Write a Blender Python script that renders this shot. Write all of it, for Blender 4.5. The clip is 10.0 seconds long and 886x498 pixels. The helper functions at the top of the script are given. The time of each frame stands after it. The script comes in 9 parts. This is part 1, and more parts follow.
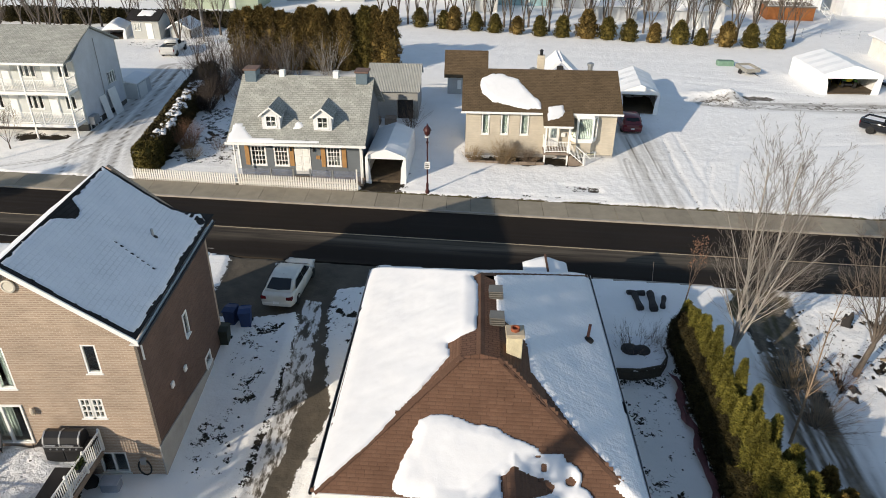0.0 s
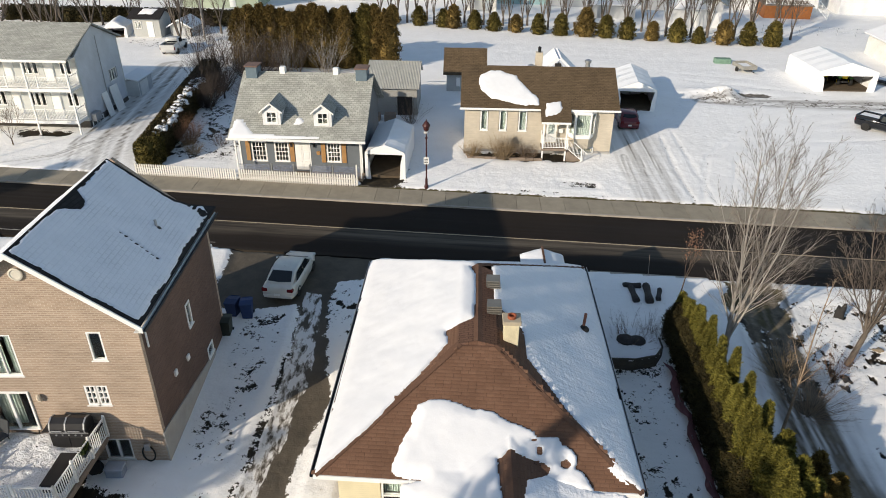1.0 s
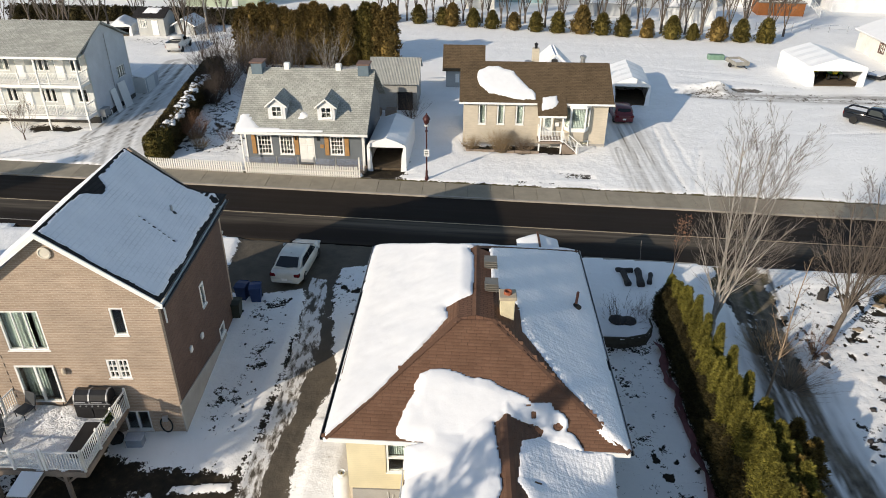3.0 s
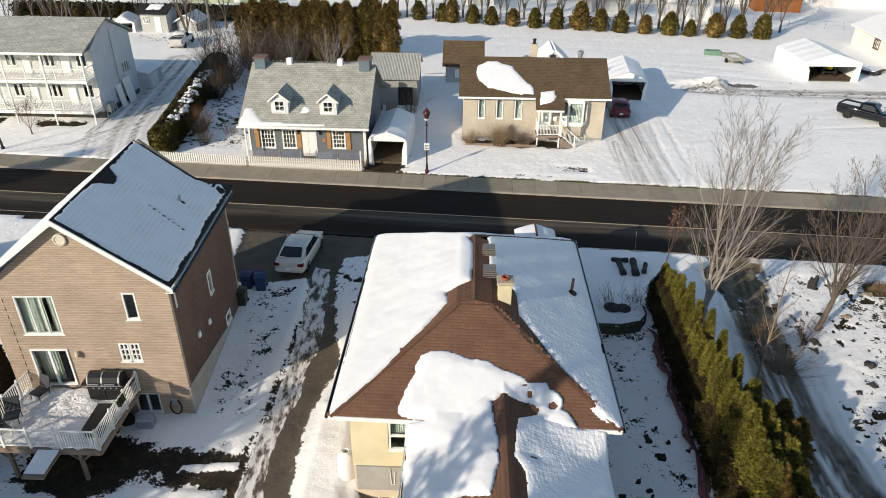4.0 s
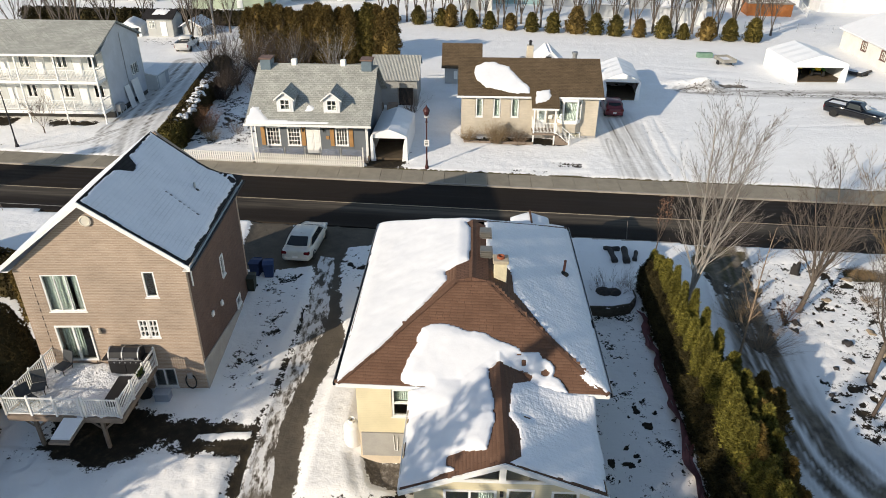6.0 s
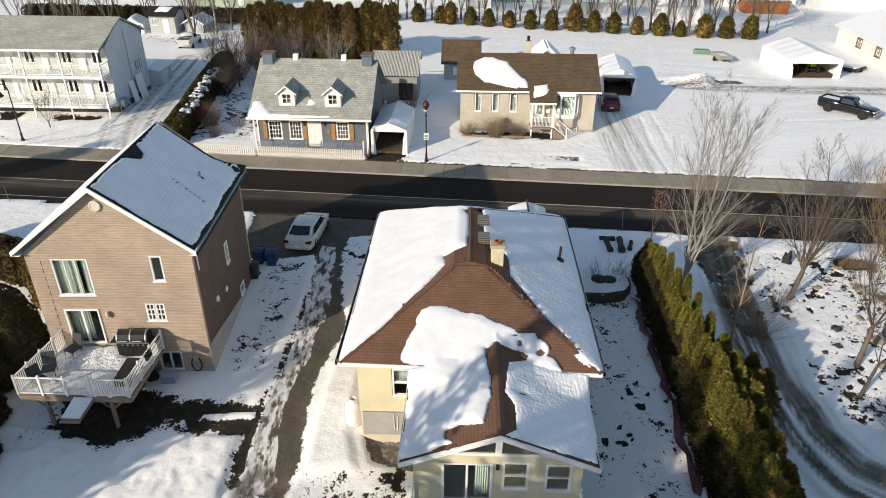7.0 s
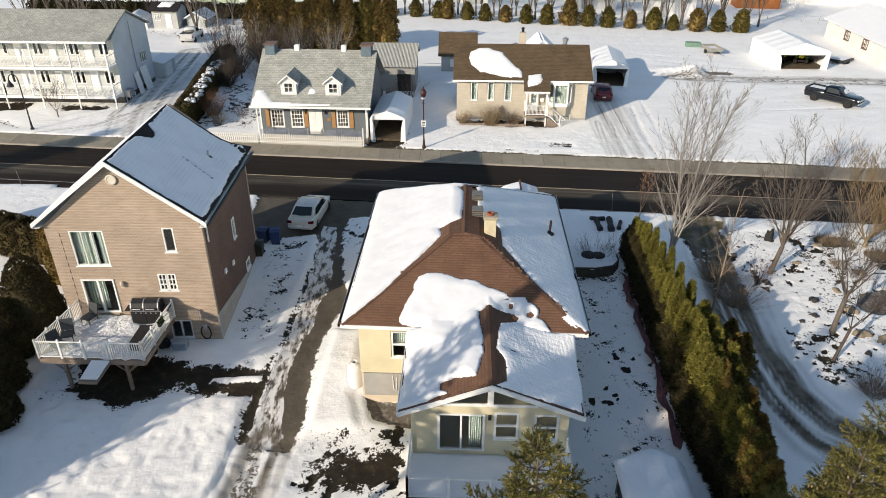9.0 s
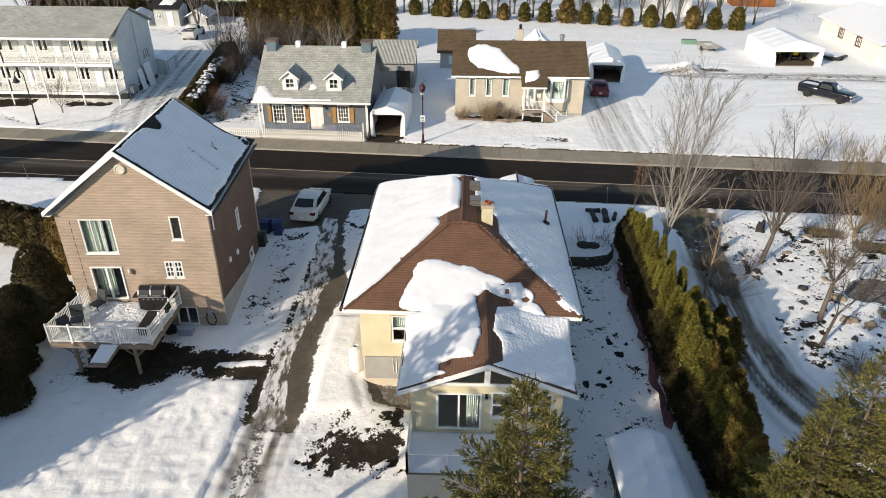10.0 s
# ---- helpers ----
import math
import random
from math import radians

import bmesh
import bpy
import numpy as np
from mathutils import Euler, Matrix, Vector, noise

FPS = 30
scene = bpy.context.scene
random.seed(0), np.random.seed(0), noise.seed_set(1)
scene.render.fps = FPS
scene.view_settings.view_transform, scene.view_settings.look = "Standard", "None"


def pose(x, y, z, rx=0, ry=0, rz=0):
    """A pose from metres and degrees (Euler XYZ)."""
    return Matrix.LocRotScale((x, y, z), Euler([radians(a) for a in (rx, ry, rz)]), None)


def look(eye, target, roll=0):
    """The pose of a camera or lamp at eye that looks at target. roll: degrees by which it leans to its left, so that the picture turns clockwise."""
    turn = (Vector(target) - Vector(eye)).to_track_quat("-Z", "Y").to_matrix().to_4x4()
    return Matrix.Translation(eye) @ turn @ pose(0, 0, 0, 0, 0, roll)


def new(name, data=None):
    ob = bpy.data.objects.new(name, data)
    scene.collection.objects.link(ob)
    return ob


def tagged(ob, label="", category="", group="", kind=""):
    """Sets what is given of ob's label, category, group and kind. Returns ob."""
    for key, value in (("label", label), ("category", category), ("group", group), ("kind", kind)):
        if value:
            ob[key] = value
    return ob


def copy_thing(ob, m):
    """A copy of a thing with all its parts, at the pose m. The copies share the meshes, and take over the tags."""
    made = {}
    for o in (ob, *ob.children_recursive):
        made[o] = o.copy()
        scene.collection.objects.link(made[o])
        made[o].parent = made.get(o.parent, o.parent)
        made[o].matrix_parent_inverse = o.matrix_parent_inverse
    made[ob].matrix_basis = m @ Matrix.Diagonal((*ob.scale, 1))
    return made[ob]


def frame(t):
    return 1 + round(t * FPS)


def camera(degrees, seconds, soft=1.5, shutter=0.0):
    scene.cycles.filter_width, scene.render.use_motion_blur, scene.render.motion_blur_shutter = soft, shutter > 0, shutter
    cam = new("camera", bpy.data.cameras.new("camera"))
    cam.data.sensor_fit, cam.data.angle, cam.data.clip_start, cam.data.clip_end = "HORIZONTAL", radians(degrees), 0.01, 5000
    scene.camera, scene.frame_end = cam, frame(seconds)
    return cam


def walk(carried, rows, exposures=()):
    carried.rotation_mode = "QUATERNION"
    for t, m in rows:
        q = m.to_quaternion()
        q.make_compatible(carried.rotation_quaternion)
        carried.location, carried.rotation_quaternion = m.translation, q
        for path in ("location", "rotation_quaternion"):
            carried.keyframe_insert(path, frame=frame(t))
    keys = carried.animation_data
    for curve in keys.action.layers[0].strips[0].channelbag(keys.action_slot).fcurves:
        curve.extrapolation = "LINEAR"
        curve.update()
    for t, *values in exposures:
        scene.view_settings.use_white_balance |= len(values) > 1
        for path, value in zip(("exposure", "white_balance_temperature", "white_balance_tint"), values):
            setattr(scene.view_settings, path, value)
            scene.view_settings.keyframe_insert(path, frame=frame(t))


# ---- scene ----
cam = camera(65.4, 10.0, soft=0.9)
EXPOSE = 0.15
PATH = [
    (0, (0.144, 0.624, 22.452), (0.083, 2.367, 21.473), 0.6),
    (0.5, (0.178, 0.335, 22.376), (0.118, 2.078, 21.397), 0.6),
    (1, (0.227, -0.046, 22.363), (0.167, 1.697, 21.384), 0.6),
    (1.5, (0.227, -0.461, 22.349), (0.168, 1.281, 21.369), 0.6),
    (2, (0.236, -0.908, 22.386), (0.177, 0.835, 21.407), 0.6),
    (2.5, (0.262, -1.415, 22.453), (0.203, 0.329, 21.475), 0.5),
    (4, (0.331, -3.074, 22.714), (0.272, -1.336, 21.726), 0.4),
    (4.5, (0.363, -3.664, 22.725), (0.305, -1.926, 21.737), 0.4),
    (5, (0.358, -4.217, 22.738), (0.3, -2.472, 21.763), 0.4),
    (5.5, (0.374, -4.791, 22.727), (0.316, -3.043, 21.757), 0.3),
    (7, (0.518, -6.522, 22.534), (0.46, -4.774, 21.564), 0.3),
    (7.5, (0.564, -7.069, 22.459), (0.507, -5.322, 21.488), 0.2),
    (8, (0.637, -7.653, 22.382), (0.581, -5.905, 21.412), 0.3),
    (8.5, (0.688, -8.25, 22.309), (0.634, -6.503, 21.337), 0.2),
    (9, (0.748, -8.86, 22.266), (0.693, -7.112, 21.295), 0.2),
    (9.5, (0.781, -9.456, 22.262), (0.727, -7.709, 21.29), 0.2),
    (10, (0.828, -10.064, 22.26), (0.775, -8.317, 21.288), 0.2),
]
walk(cam, [(t, look(eye, target, roll)) for t, eye, target, roll in PATH], exposures=((0, EXPOSE, 7000, 10), (10, EXPOSE + 0.09, 7000, 10)))

# ---- daylight: a low winter sun from the south-west ----
SUN_AZ, SUN_EL = radians(45.0), radians(20.2)     # the way the shadows run (from +y towards +x), and the height
SUN_DIR = Vector((-math.sin(SUN_AZ) * math.cos(SUN_EL), -math.cos(SUN_AZ) * math.cos(SUN_EL), math.sin(SUN_EL)))
world = bpy.data.worlds.new("winter_sky")
scene.world = world
world.use_nodes = True
wn = world.node_tree
sky = wn.nodes.new("ShaderNodeTexSky")
sky.sky_type = "NISHITA"
sky.sun_disc = False
sky.sun_elevation = SUN_EL
sky.sun_rotation = math.atan2(SUN_DIR.x, SUN_DIR.y)
sky.air_density, sky.dust_density, sky.ozone_density = 1.0, 0.3, 0.8
wn.links.new(sky.outputs["Color"], wn.nodes["Background"].inputs["Color"])
wn.nodes["Background"].inputs["Strength"].default_value = 0.15
sun_data = bpy.data.lights.new("sun", "SUN")
sun_data.energy, sun_data.angle, sun_data.color = 4.3, radians(0.6), (1.0, 0.9, 0.77)
sun = new("sun", sun_data)
sun.matrix_world = look(Vector((0, 0, 60)) + SUN_DIR * 50, (0, 0, 60))


# ---- small helpers ----
def smooth(a, b, v):
    t = np.clip((v - a) / (b - a), 0, 1)
    return t * t * (3 - 2 * t)


def lattice(seed):
    return np.random.RandomState(seed).rand(128, 128)


def vnoise(x, y, size, seed=0, octaves=3):
    """Smooth value noise, about -0.5 to 0.5, with features of that size in metres."""
    out, amp, total = 0.0, 1.0, 0.0
    for o in range(octaves):
        L = lattice(seed * 7 + o)
        u, v = np.asarray(x) / size, np.asarray(y) / size
        iu, iv = np.floor(u).astype(int), np.floor(v).astype(int)
        fu, fv = u - iu, v - iv
        fu, fv = fu * fu * (3 - 2 * fu), fv * fv * (3 - 2 * fv)
        a, b = L[iu % 128, iv % 128], L[(iu + 1) % 128, iv % 128]
        c, d = L[iu % 128, (iv + 1) % 128], L[(iu + 1) % 128, (iv + 1) % 128]
        out = out + amp * ((a * (1 - fu) + b * fu) * (1 - fv) + (c * (1 - fu) + d * fu) * fv - 0.5)
        total, amp, size = total + amp, amp * 0.5, size * 0.5
    return out / total


def inside(x, y, poly):
    """Signed distance to a polygon, positive inside."""
    x, y = np.asarray(x, float), np.asarray(y, float)
    best = np.full(x.shape, 1e9)
    odd = np.zeros(x.shape, bool)
    n = len(poly)
    for i in range(n):
        (x0, y0), (x1, y1) = poly[i], poly[(i + 1) % n]
        dx, dy = x1 - x0, y1 - y0
        k = np.clip(((x - x0) * dx + (y - y0) * dy) / (dx * dx + dy * dy + 1e-12), 0, 1)
        best = np.minimum(best, np.hypot(x - x0 - k * dx, y - y0 - k * dy))
        if y0 != y1:
            odd ^= ((y0 > y) != (y1 > y)) & (x < (x1 - x0) * (y - y0) / (y1 - y0) + x0)
    return np.where(odd, best, -best)


GY = [-60, 8, 14, 19, 36, 47, 54, 72, 90, 140, 400]
GZ = [-1.6, -1.2, -0.75, 0.0, 0.45, 0.82, 1.15, 1.55, 1.7, 1.9, 2.5]


def level(x, y):
    """Height of the bare ground."""
    return np.interp(y, GY, GZ) + 0.0 * np.asarray(x)


def lv(x, y):
    return float(level(x, y))


class Geo:
    """Collects verts and faces of one mesh."""

    def __init__(self, m=None):
        self.v, self.f, self.m = [], [], m or Matrix()

    def add(self, verts, faces):
        k = len(self.v)
        self.v += [tuple(self.m @ Vector(p)) for p in verts]
        self.f += [tuple(i + k for i in f) for f in faces]
        return self

    def box(self, x0, x1, y0, y1, z0, z1, m=None):
        vs = [(x, y, z) for z in (z0, z1) for x, y in ((x0, y0), (x1, y0), (x1, y1), (x0, y1))]
        if m is not None:
            vs = [tuple(m @ Vector(p)) for p in vs]
        return self.add(vs, [(3, 2, 1, 0), (4, 5, 6, 7), (0, 1, 5, 4), (1, 2, 6, 5), (2, 3, 7, 6), (3, 0, 4, 7)])

    def soft(self, x0, x1, y0, y1, z0, z1, b=0.03, m=None):
        """A box with chamfered edges all round."""
        vs = []
        for z, i in ((z0, b), (z0 + b, 0), (z1 - b, 0), (z1, b)):
            c = b if i == 0 else b
            a, d, e, g = x0 + i, x1 - i, y0 + i, y1 - i
            vs += [(a + c, e, z), (d - c, e, z), (d, e + c, z), (d, g - c, z), (d - c, g, z), (a + c, g, z), (a, g - c, z), (a, e + c, z)]
        if m is not None:
            vs = [tuple(m @ Vector(p)) for p in vs]
        fs = [tuple(range(7, -1, -1)), tuple(range(24, 32))]
        for r in range(3):
            fs += [(r * 8 + i, r * 8 + (i + 1) % 8, r * 8 + 8 + (i + 1) % 8, r * 8 + 8 + i) for i in range(8)]
        return self.add(vs, fs)

    def tube(self, p0, p1, r0, r1=None, n=8, caps=True):
        r1 = r0 if r1 is None else r1
        p0, p1 = Vector(p0), Vector(p1)
        q = (p1 - p0).to_track_quat("Z", "Y").to_matrix()
        vs = []
        for p, r in ((p0, r0), (p1, r1)):
            vs += [tuple(p + q @ Vector((r * math.cos(6.2832 * i / n), r * math.sin(6.2832 * i / n), 0))) for i in range(n)]
        fs = [(i, (i + 1) % n, n + (i + 1) % n, n + i) for i in range(n)]
        if caps:
            fs += [tuple(range(n - 1, -1, -1)), tuple(range(n, 2 * n))]
        return self.add(vs, fs)

    def lathe(self, profile, n=16, at=(0, 0, 0), m=None):
        """Turned round z: profile of (radius, height)."""
        vs = []
        for r, z in profile:
            vs += [(at[0] + r * math.cos(6.2832 * i / n), at[1] + r * math.sin(6.2832 * i / n), at[2] + z) for i in range(n)]
        if m is not None:
            vs = [tuple(m @ Vector(p)) for p in vs]
        fs = []
        for k in range(len(profile) - 1):
            fs += [(k * n + i, k * n + (i + 1) % n, k * n + n + (i + 1) % n, k * n + n + i) for i in range(n)]
        fs += [tuple(range(n - 1, -1, -1)), tuple(range(len(vs) - n, len(vs)))]
        return self.add(vs, fs)

    def prism(self, outline, d0, d1, axis="y"):
        """An outline of (a, b) pulled along an axis from d0 to d1: (x, z) along y, (y, z) along x, (x, y) along z."""
        def at(a, b, d):
            return {"y": (a, d, b), "x": (d, a, b), "z": (a, b, d)}[axis]
        n = len(outline)
        vs = [at(a, b, d0) for a, b in outline] + [at(a, b, d1) for a, b in outline]
        fs = [(i, (i + 1) % n, n + (i + 1) % n, n + i) for i in range(n)]
        return self.add(vs, fs + [tuple(range(n - 1, -1, -1)), tuple(range(n, 2 * n))])

    def slab(self, corners, thick):
        """A plate: its upper face's corners, and its thickness along the normal."""
        c = [Vector(p) for p in corners]
        nrm = (c[1] - c[0]).cross(c[2] - c[0]).normalized()
        n = len(c)
        vs = [tuple(p) for p in c] + [tuple(p - nrm * thick) for p in c]
        fs = [tuple(range(n)), tuple(range(2 * n - 1, n - 1, -1))]
        fs += [(i, n + i, n + (i + 1) % n, (i + 1) % n) for i in range(n)]
        return self.add(vs, fs)

    def grid(self, fn, nu, nv):
        vs = [fn(i / nu, j / nv) for j in range(nv + 1) for i in range(nu + 1)]
        w = nu + 1
        return self.add(vs, [(j * w + i, j * w + i + 1, j * w + w + i + 1, j * w + w + i) for j in range(nv) for i in range(nu)])

    def mesh(self, name, material, smooth_it=False):
        me = bpy.data.meshes.new(name)
        me.from_pydata(self.v, [], self.f)
        b = bmesh.new()
        b.from_mesh(me)
        bmesh.ops.recalc_face_normals(b, faces=b.faces)
        b.to_mesh(me)
        b.free()
        if material:
            me.materials.append(material)
        if smooth_it:
            me.shade_smooth()
        return me


def part(name, geo, material, parent, label="", smooth_it=False, kind=""):
    """Links geometry as one mesh under a thing or under a part."""
    me = geo if isinstance(geo, bpy.types.Mesh) else geo.mesh(name, material, smooth_it)
    ob = new(name, me)
    ob.parent = parent
    return tagged(ob, label, kind=kind)


def thing(name, x, y, z, rz=0.0, label="", category="", group="", kind=""):
    ob = new(name)
    ob.matrix_world = pose(x, y, z, 0, 0, rz)
    ob.empty_display_size = 0.3
    return tagged(ob, label, category, group, kind)


def solid(name, geo, material, x=0, y=0, z=0, rz=0.0, label="", category="", group="", kind="", smooth_it=False):
    """A thing that is one mesh."""
    ob = new(name, geo if isinstance(geo, bpy.types.Mesh) else geo.mesh(name, material, smooth_it))
    ob.matrix_world = pose(x, y, z, 0, 0, rz)
    return tagged(ob, label, category, group, kind)


def big_mesh(name, verts, faces, material, smooth_it=False):
    """A mesh from number arrays: verts (n, 3), faces (m, 3 or 4)."""
    me = bpy.data.meshes.new(name)
    verts, faces = np.asarray(verts, np.float32), np.asarray(faces, np.int32)
    k = faces.shape[1]
    me.vertices.add(len(verts))
    me.vertices.foreach_set("co", verts.ravel())
    me.loops.add(faces.size)
    me.loops.foreach_set("vertex_index", faces.ravel())
    me.polygons.add(len(faces))
    me.polygons.foreach_set("loop_start", np.arange(0, faces.size, k, dtype=np.int32))
    if smooth_it:
        me.polygons.foreach_set("use_smooth", np.ones(len(faces), bool))
    me.update(calc_edges=True)
    me.validate()
    me.materials.append(material)
    return me


# ---- materials ----
class Mat:
    def __init__(self, name, rough=0.8, metal=0.0, spec=0.3):
        self.m = bpy.data.materials.new(name)
        self.m.use_nodes = True
        self.t = self.m.node_tree
        self.b = self.t.nodes["Principled BSDF"]
        self.b.inputs["Roughness"].default_value = rough
        self.b.inputs["Metallic"].default_value = metal
        self.b.inputs["Specular IOR Level"].default_value = spec
        self.co = None

    def node(self, kind, **kw):
        n = self.t.nodes.new("ShaderNode" + kind)
        for k, v in kw.items():
            if k in n.inputs:
                n.inputs[k].default_value = v
        return n

    def link(self, a, b):
        self.t.links.new(a, b)

    def pos(self):
        if self.co is None:
            self.co = self.t.nodes.new("ShaderNodeNewGeometry").outputs["Position"]
        return self.co

    def noise(self, scale, detail=4.0, rough=0.55, co=None):
        n = self.node("TexNoise", Scale=scale, Detail=detail, Roughness=rough)
        self.link(co or self.pos(), n.inputs["Vector"])
        return n.outputs["Fac"]

    def ramp(self, fac, stops):
        r = self.t.nodes.new("ShaderNodeValToRGB")
        el = r.color_ramp.elements
        while len(el) < len(stops):
            el.new(0.5)
        for e, (p, c) in zip(el, stops):
            e.position, e.color = p, (*c, 1) if len(c) == 3 else c
        self.link(fac, r.inputs["Fac"])
        return r.outputs["Color"]

    def mix(self, fac, a, b, mode="MIX"):
        n = self.t.nodes.new("ShaderNodeMix")
        n.data_type, n.blend_type = "RGBA", mode
        for sock, v in ((n.inputs[0], fac), (n.inputs[6], a), (n.inputs[7], b)):
            if isinstance(v, (int, float)):
                sock.default_value = v
            elif isinstance(v, tuple):
                sock.default_value = (*v, 1)
            else:
                self.link(v, sock)
        return n.outputs[2]

    def math(self, op, a, b=0.0, c=None):
        n = self.t.nodes.new("ShaderNodeMath")
        n.operation = op
        for i, v in enumerate((a, b, c)):
            if v is None:
                continue
            if isinstance(v, (int, float)):
                n.inputs[i].default_value = v
            else:
                self.link(v, n.inputs[i])
        return n.outputs[0]

    def bump(self, h, strength, dist=0.02):
        n = self.node("Bump", Strength=strength, Distance=dist)
        self.link(h, n.inputs["Height"])
        self.link(n.outputs["Normal"], self.b.inputs["Normal"])

    def color(self, c):
        if isinstance(c, tuple):
            self.b.inputs["Base Color"].default_value = (*c, 1)
        else:
            self.link(c, self.b.inputs["Base Color"])
        return self

    def attr(self, name):
        n = self.t.nodes.new("ShaderNodeAttribute")
        n.attribute_name = name
        return n.outputs["Fac"]


def mul(c, k):
    return tuple(min(1.0, q * k) for q in c)


def surf(name, c, vary=0.25, scale=3.0, fine=40.0, rough=0.8, metal=0.0, bump=0.2, dist=0.01, per_object=0.0):
    """A plain surface with broad stains and fine grain."""
    m = Mat(name, rough, metal)
    broad = m.ramp(m.noise(scale, 5), [(0.3, mul(c, 1 - vary)), (0.7, mul(c, 1 + vary * 0.6))])
    grain = m.noise(fine, 3)
    col = m.mix(0.35, broad, m.ramp(grain, [(0.3, mul(c, 1 - vary)), (0.7, mul(c, 1 + vary))]))
    if per_object:
        r = m.t.nodes.new("ShaderNodeObjectInfo").outputs["Random"]
        col = m.mix(1.0, col, m.ramp(r, [(0.0, (1 - per_object,) * 3), (1.0, (1.0,) * 3)]), "MULTIPLY")
    m.color(col)
    if bump:
        m.bump(grain, bump, dist)
    return m.m


def snow_material(name, tint=(0.78, 0.79, 0.81), lump=6.0, strength=0.5, dist=0.05):
    m = Mat(name, 0.75, 0.0, 0.25)
    m.color(m.ramp(m.noise(1.3, 5), [(0.3, mul(tint, 0.95)), (0.7, tint)]))
    h = m.math("ADD", m.noise(lump, 4, 0.6), m.math("MULTIPLY", m.noise(lump * 6, 2), 0.25))
    m.bump(h, strength, dist)
    m.b.inputs["Subsurface Weight"].default_value = 0.0
    return m.m


def brick_material(name, c1, c2, mortar, w=0.21, h=0.07, band=0.2):
    """Courses of brick on an upright wall, laid along x and y alike."""
    m = Mat(name, 0.85)
    sep = m.t.nodes.new("ShaderNodeSeparateXYZ")
    m.link(m.pos(), sep.inputs[0])
    com = m.t.nodes.new("ShaderNodeCombineXYZ")
    m.link(m.math("ADD", sep.outputs[0], sep.outputs[1]), com.inputs[0])
    m.link(sep.outputs[2], com.inputs[1])
    b = m.t.nodes.new("ShaderNodeTexBrick")
    b.inputs["Scale"].default_value = 1.0
    b.inputs["Brick Width"].default_value, b.inputs["Row Height"].default_value = w, h
    b.inputs["Mortar Size"].default_value, b.inputs["Bias"].default_value = 0.014, 0.0
    for k, v in (("Color1", c1), ("Color2", c2), ("Mortar", mortar)):
        b.inputs[k].default_value = (*v, 1)
    m.link(com.outputs[0], b.inputs["Vector"])
    stain = m.ramp(m.noise(0.7, 6), [(0.3, (0.82, 0.82, 0.82)), (0.7, (1.06, 1.05, 1.04))])
    wide = m.t.nodes.new("ShaderNodeTexNoise")
    wide.inputs["Scale"].default_value = 1.0
    mp = m.t.nodes.new("ShaderNodeMapping")
    mp.inputs["Scale"].default_value = (1.1, 11.0, 1.0)
    m.link(com.outputs[0], mp.inputs["Vector"])
    m.link(mp.outputs[0], wide.inputs["Vector"])
    col = m.mix(1.0, b.outputs["Color"], stain, "MULTIPLY")
    col = m.mix(1.0, col, m.ramp(wide.outputs["Fac"], [(0.35, (1 - band,) * 3), (0.65, (1 + band * 0.5,) * 3)]), "MULTIPLY")
    m.color(col)
    m.bump(b.outputs["Fac"], -0.4, 0.01)
    return m.m


def shingle_material(name, c1, c2, up=(0, 1), row=0.14, width=0.33, rough=0.9):
    """Shingle courses; rows follow the height, tabs the way along the eave (given as a flat direction)."""
    m = Mat(name, rough, 0, 0.2)
    sep = m.t.nodes.new("ShaderNodeSeparateXYZ")
    m.link(m.pos(), sep.inputs[0])
    com = m.t.nodes.new("ShaderNodeCombineXYZ")
    along = m.math("ADD", m.math("MULTIPLY", sep.outputs[0], up[1]), m.math("MULTIPLY", sep.outputs[1], up[0]))
    back = m.math("ADD", m.math("MULTIPLY", sep.outputs[0], up[0]), m.math("MULTIPLY", sep.outputs[1], up[1]))
    m.link(along, com.inputs[0])
    m.link(back, com.inputs[1])
    b = m.t.nodes.new("ShaderNodeTexBrick")
    b.inputs["Scale"].default_value = 1.0
    b.inputs["Brick Width"].default_value, b.inputs["Row Height"].default_value = width, row
    b.inputs["Mortar Size"].default_value = 0.012
    b.inputs["Mortar Smooth"].default_value = 0.3
    for k, v in (("Color1", c1), ("Color2", c2), ("Mortar", mul(c1, 0.55))):
        b.inputs[k].default_value = (*v, 1)
    m.link(com.outputs[0], b.inputs["Vector"])
    blotch = m.ramp(m.noise(0.9, 5), [(0.3, (0.8, 0.8, 0.8)), (0.7, (1.08, 1.08, 1.08))])
    grit = m.ramp(m.noise(14, 4), [(0.3, (0.82, 0.82, 0.82)), (0.7, (1.12, 1.12, 1.12))])
    m.color(m.mix(1.0, m.mix(1.0, b.outputs["Color"], blotch, "MULTIPLY"), grit, "MULTIPLY"))
    m.bump(b.outputs["Fac"], -0.5, 0.02)
    return m.m


def siding_material(name, c, row=0.12, rough=0.6, vary=0.12):
    """Lapped boards that run level."""
    m = Mat(name, rough)
    sep = m.t.nodes.new("ShaderNodeSeparateXYZ")
    m.link(m.pos(), sep.inputs[0])
    saw = m.math("FRACT", m.math("DIVIDE", sep.outputs[2], row))
    col = m.ramp(m.noise(0.8, 5), [(0.3, mul(c, 1 - vary)), (0.7, mul(c, 1 + vary * 0.5))])
    line = m.ramp(saw, [(0.0, (0.84, 0.84, 0.84)), (0.12, (1, 1, 1))])
    m.color(m.mix(1.0, col, line, "MULTIPLY"))
    m.bump(saw, -0.5, 0.015)
    return m.m


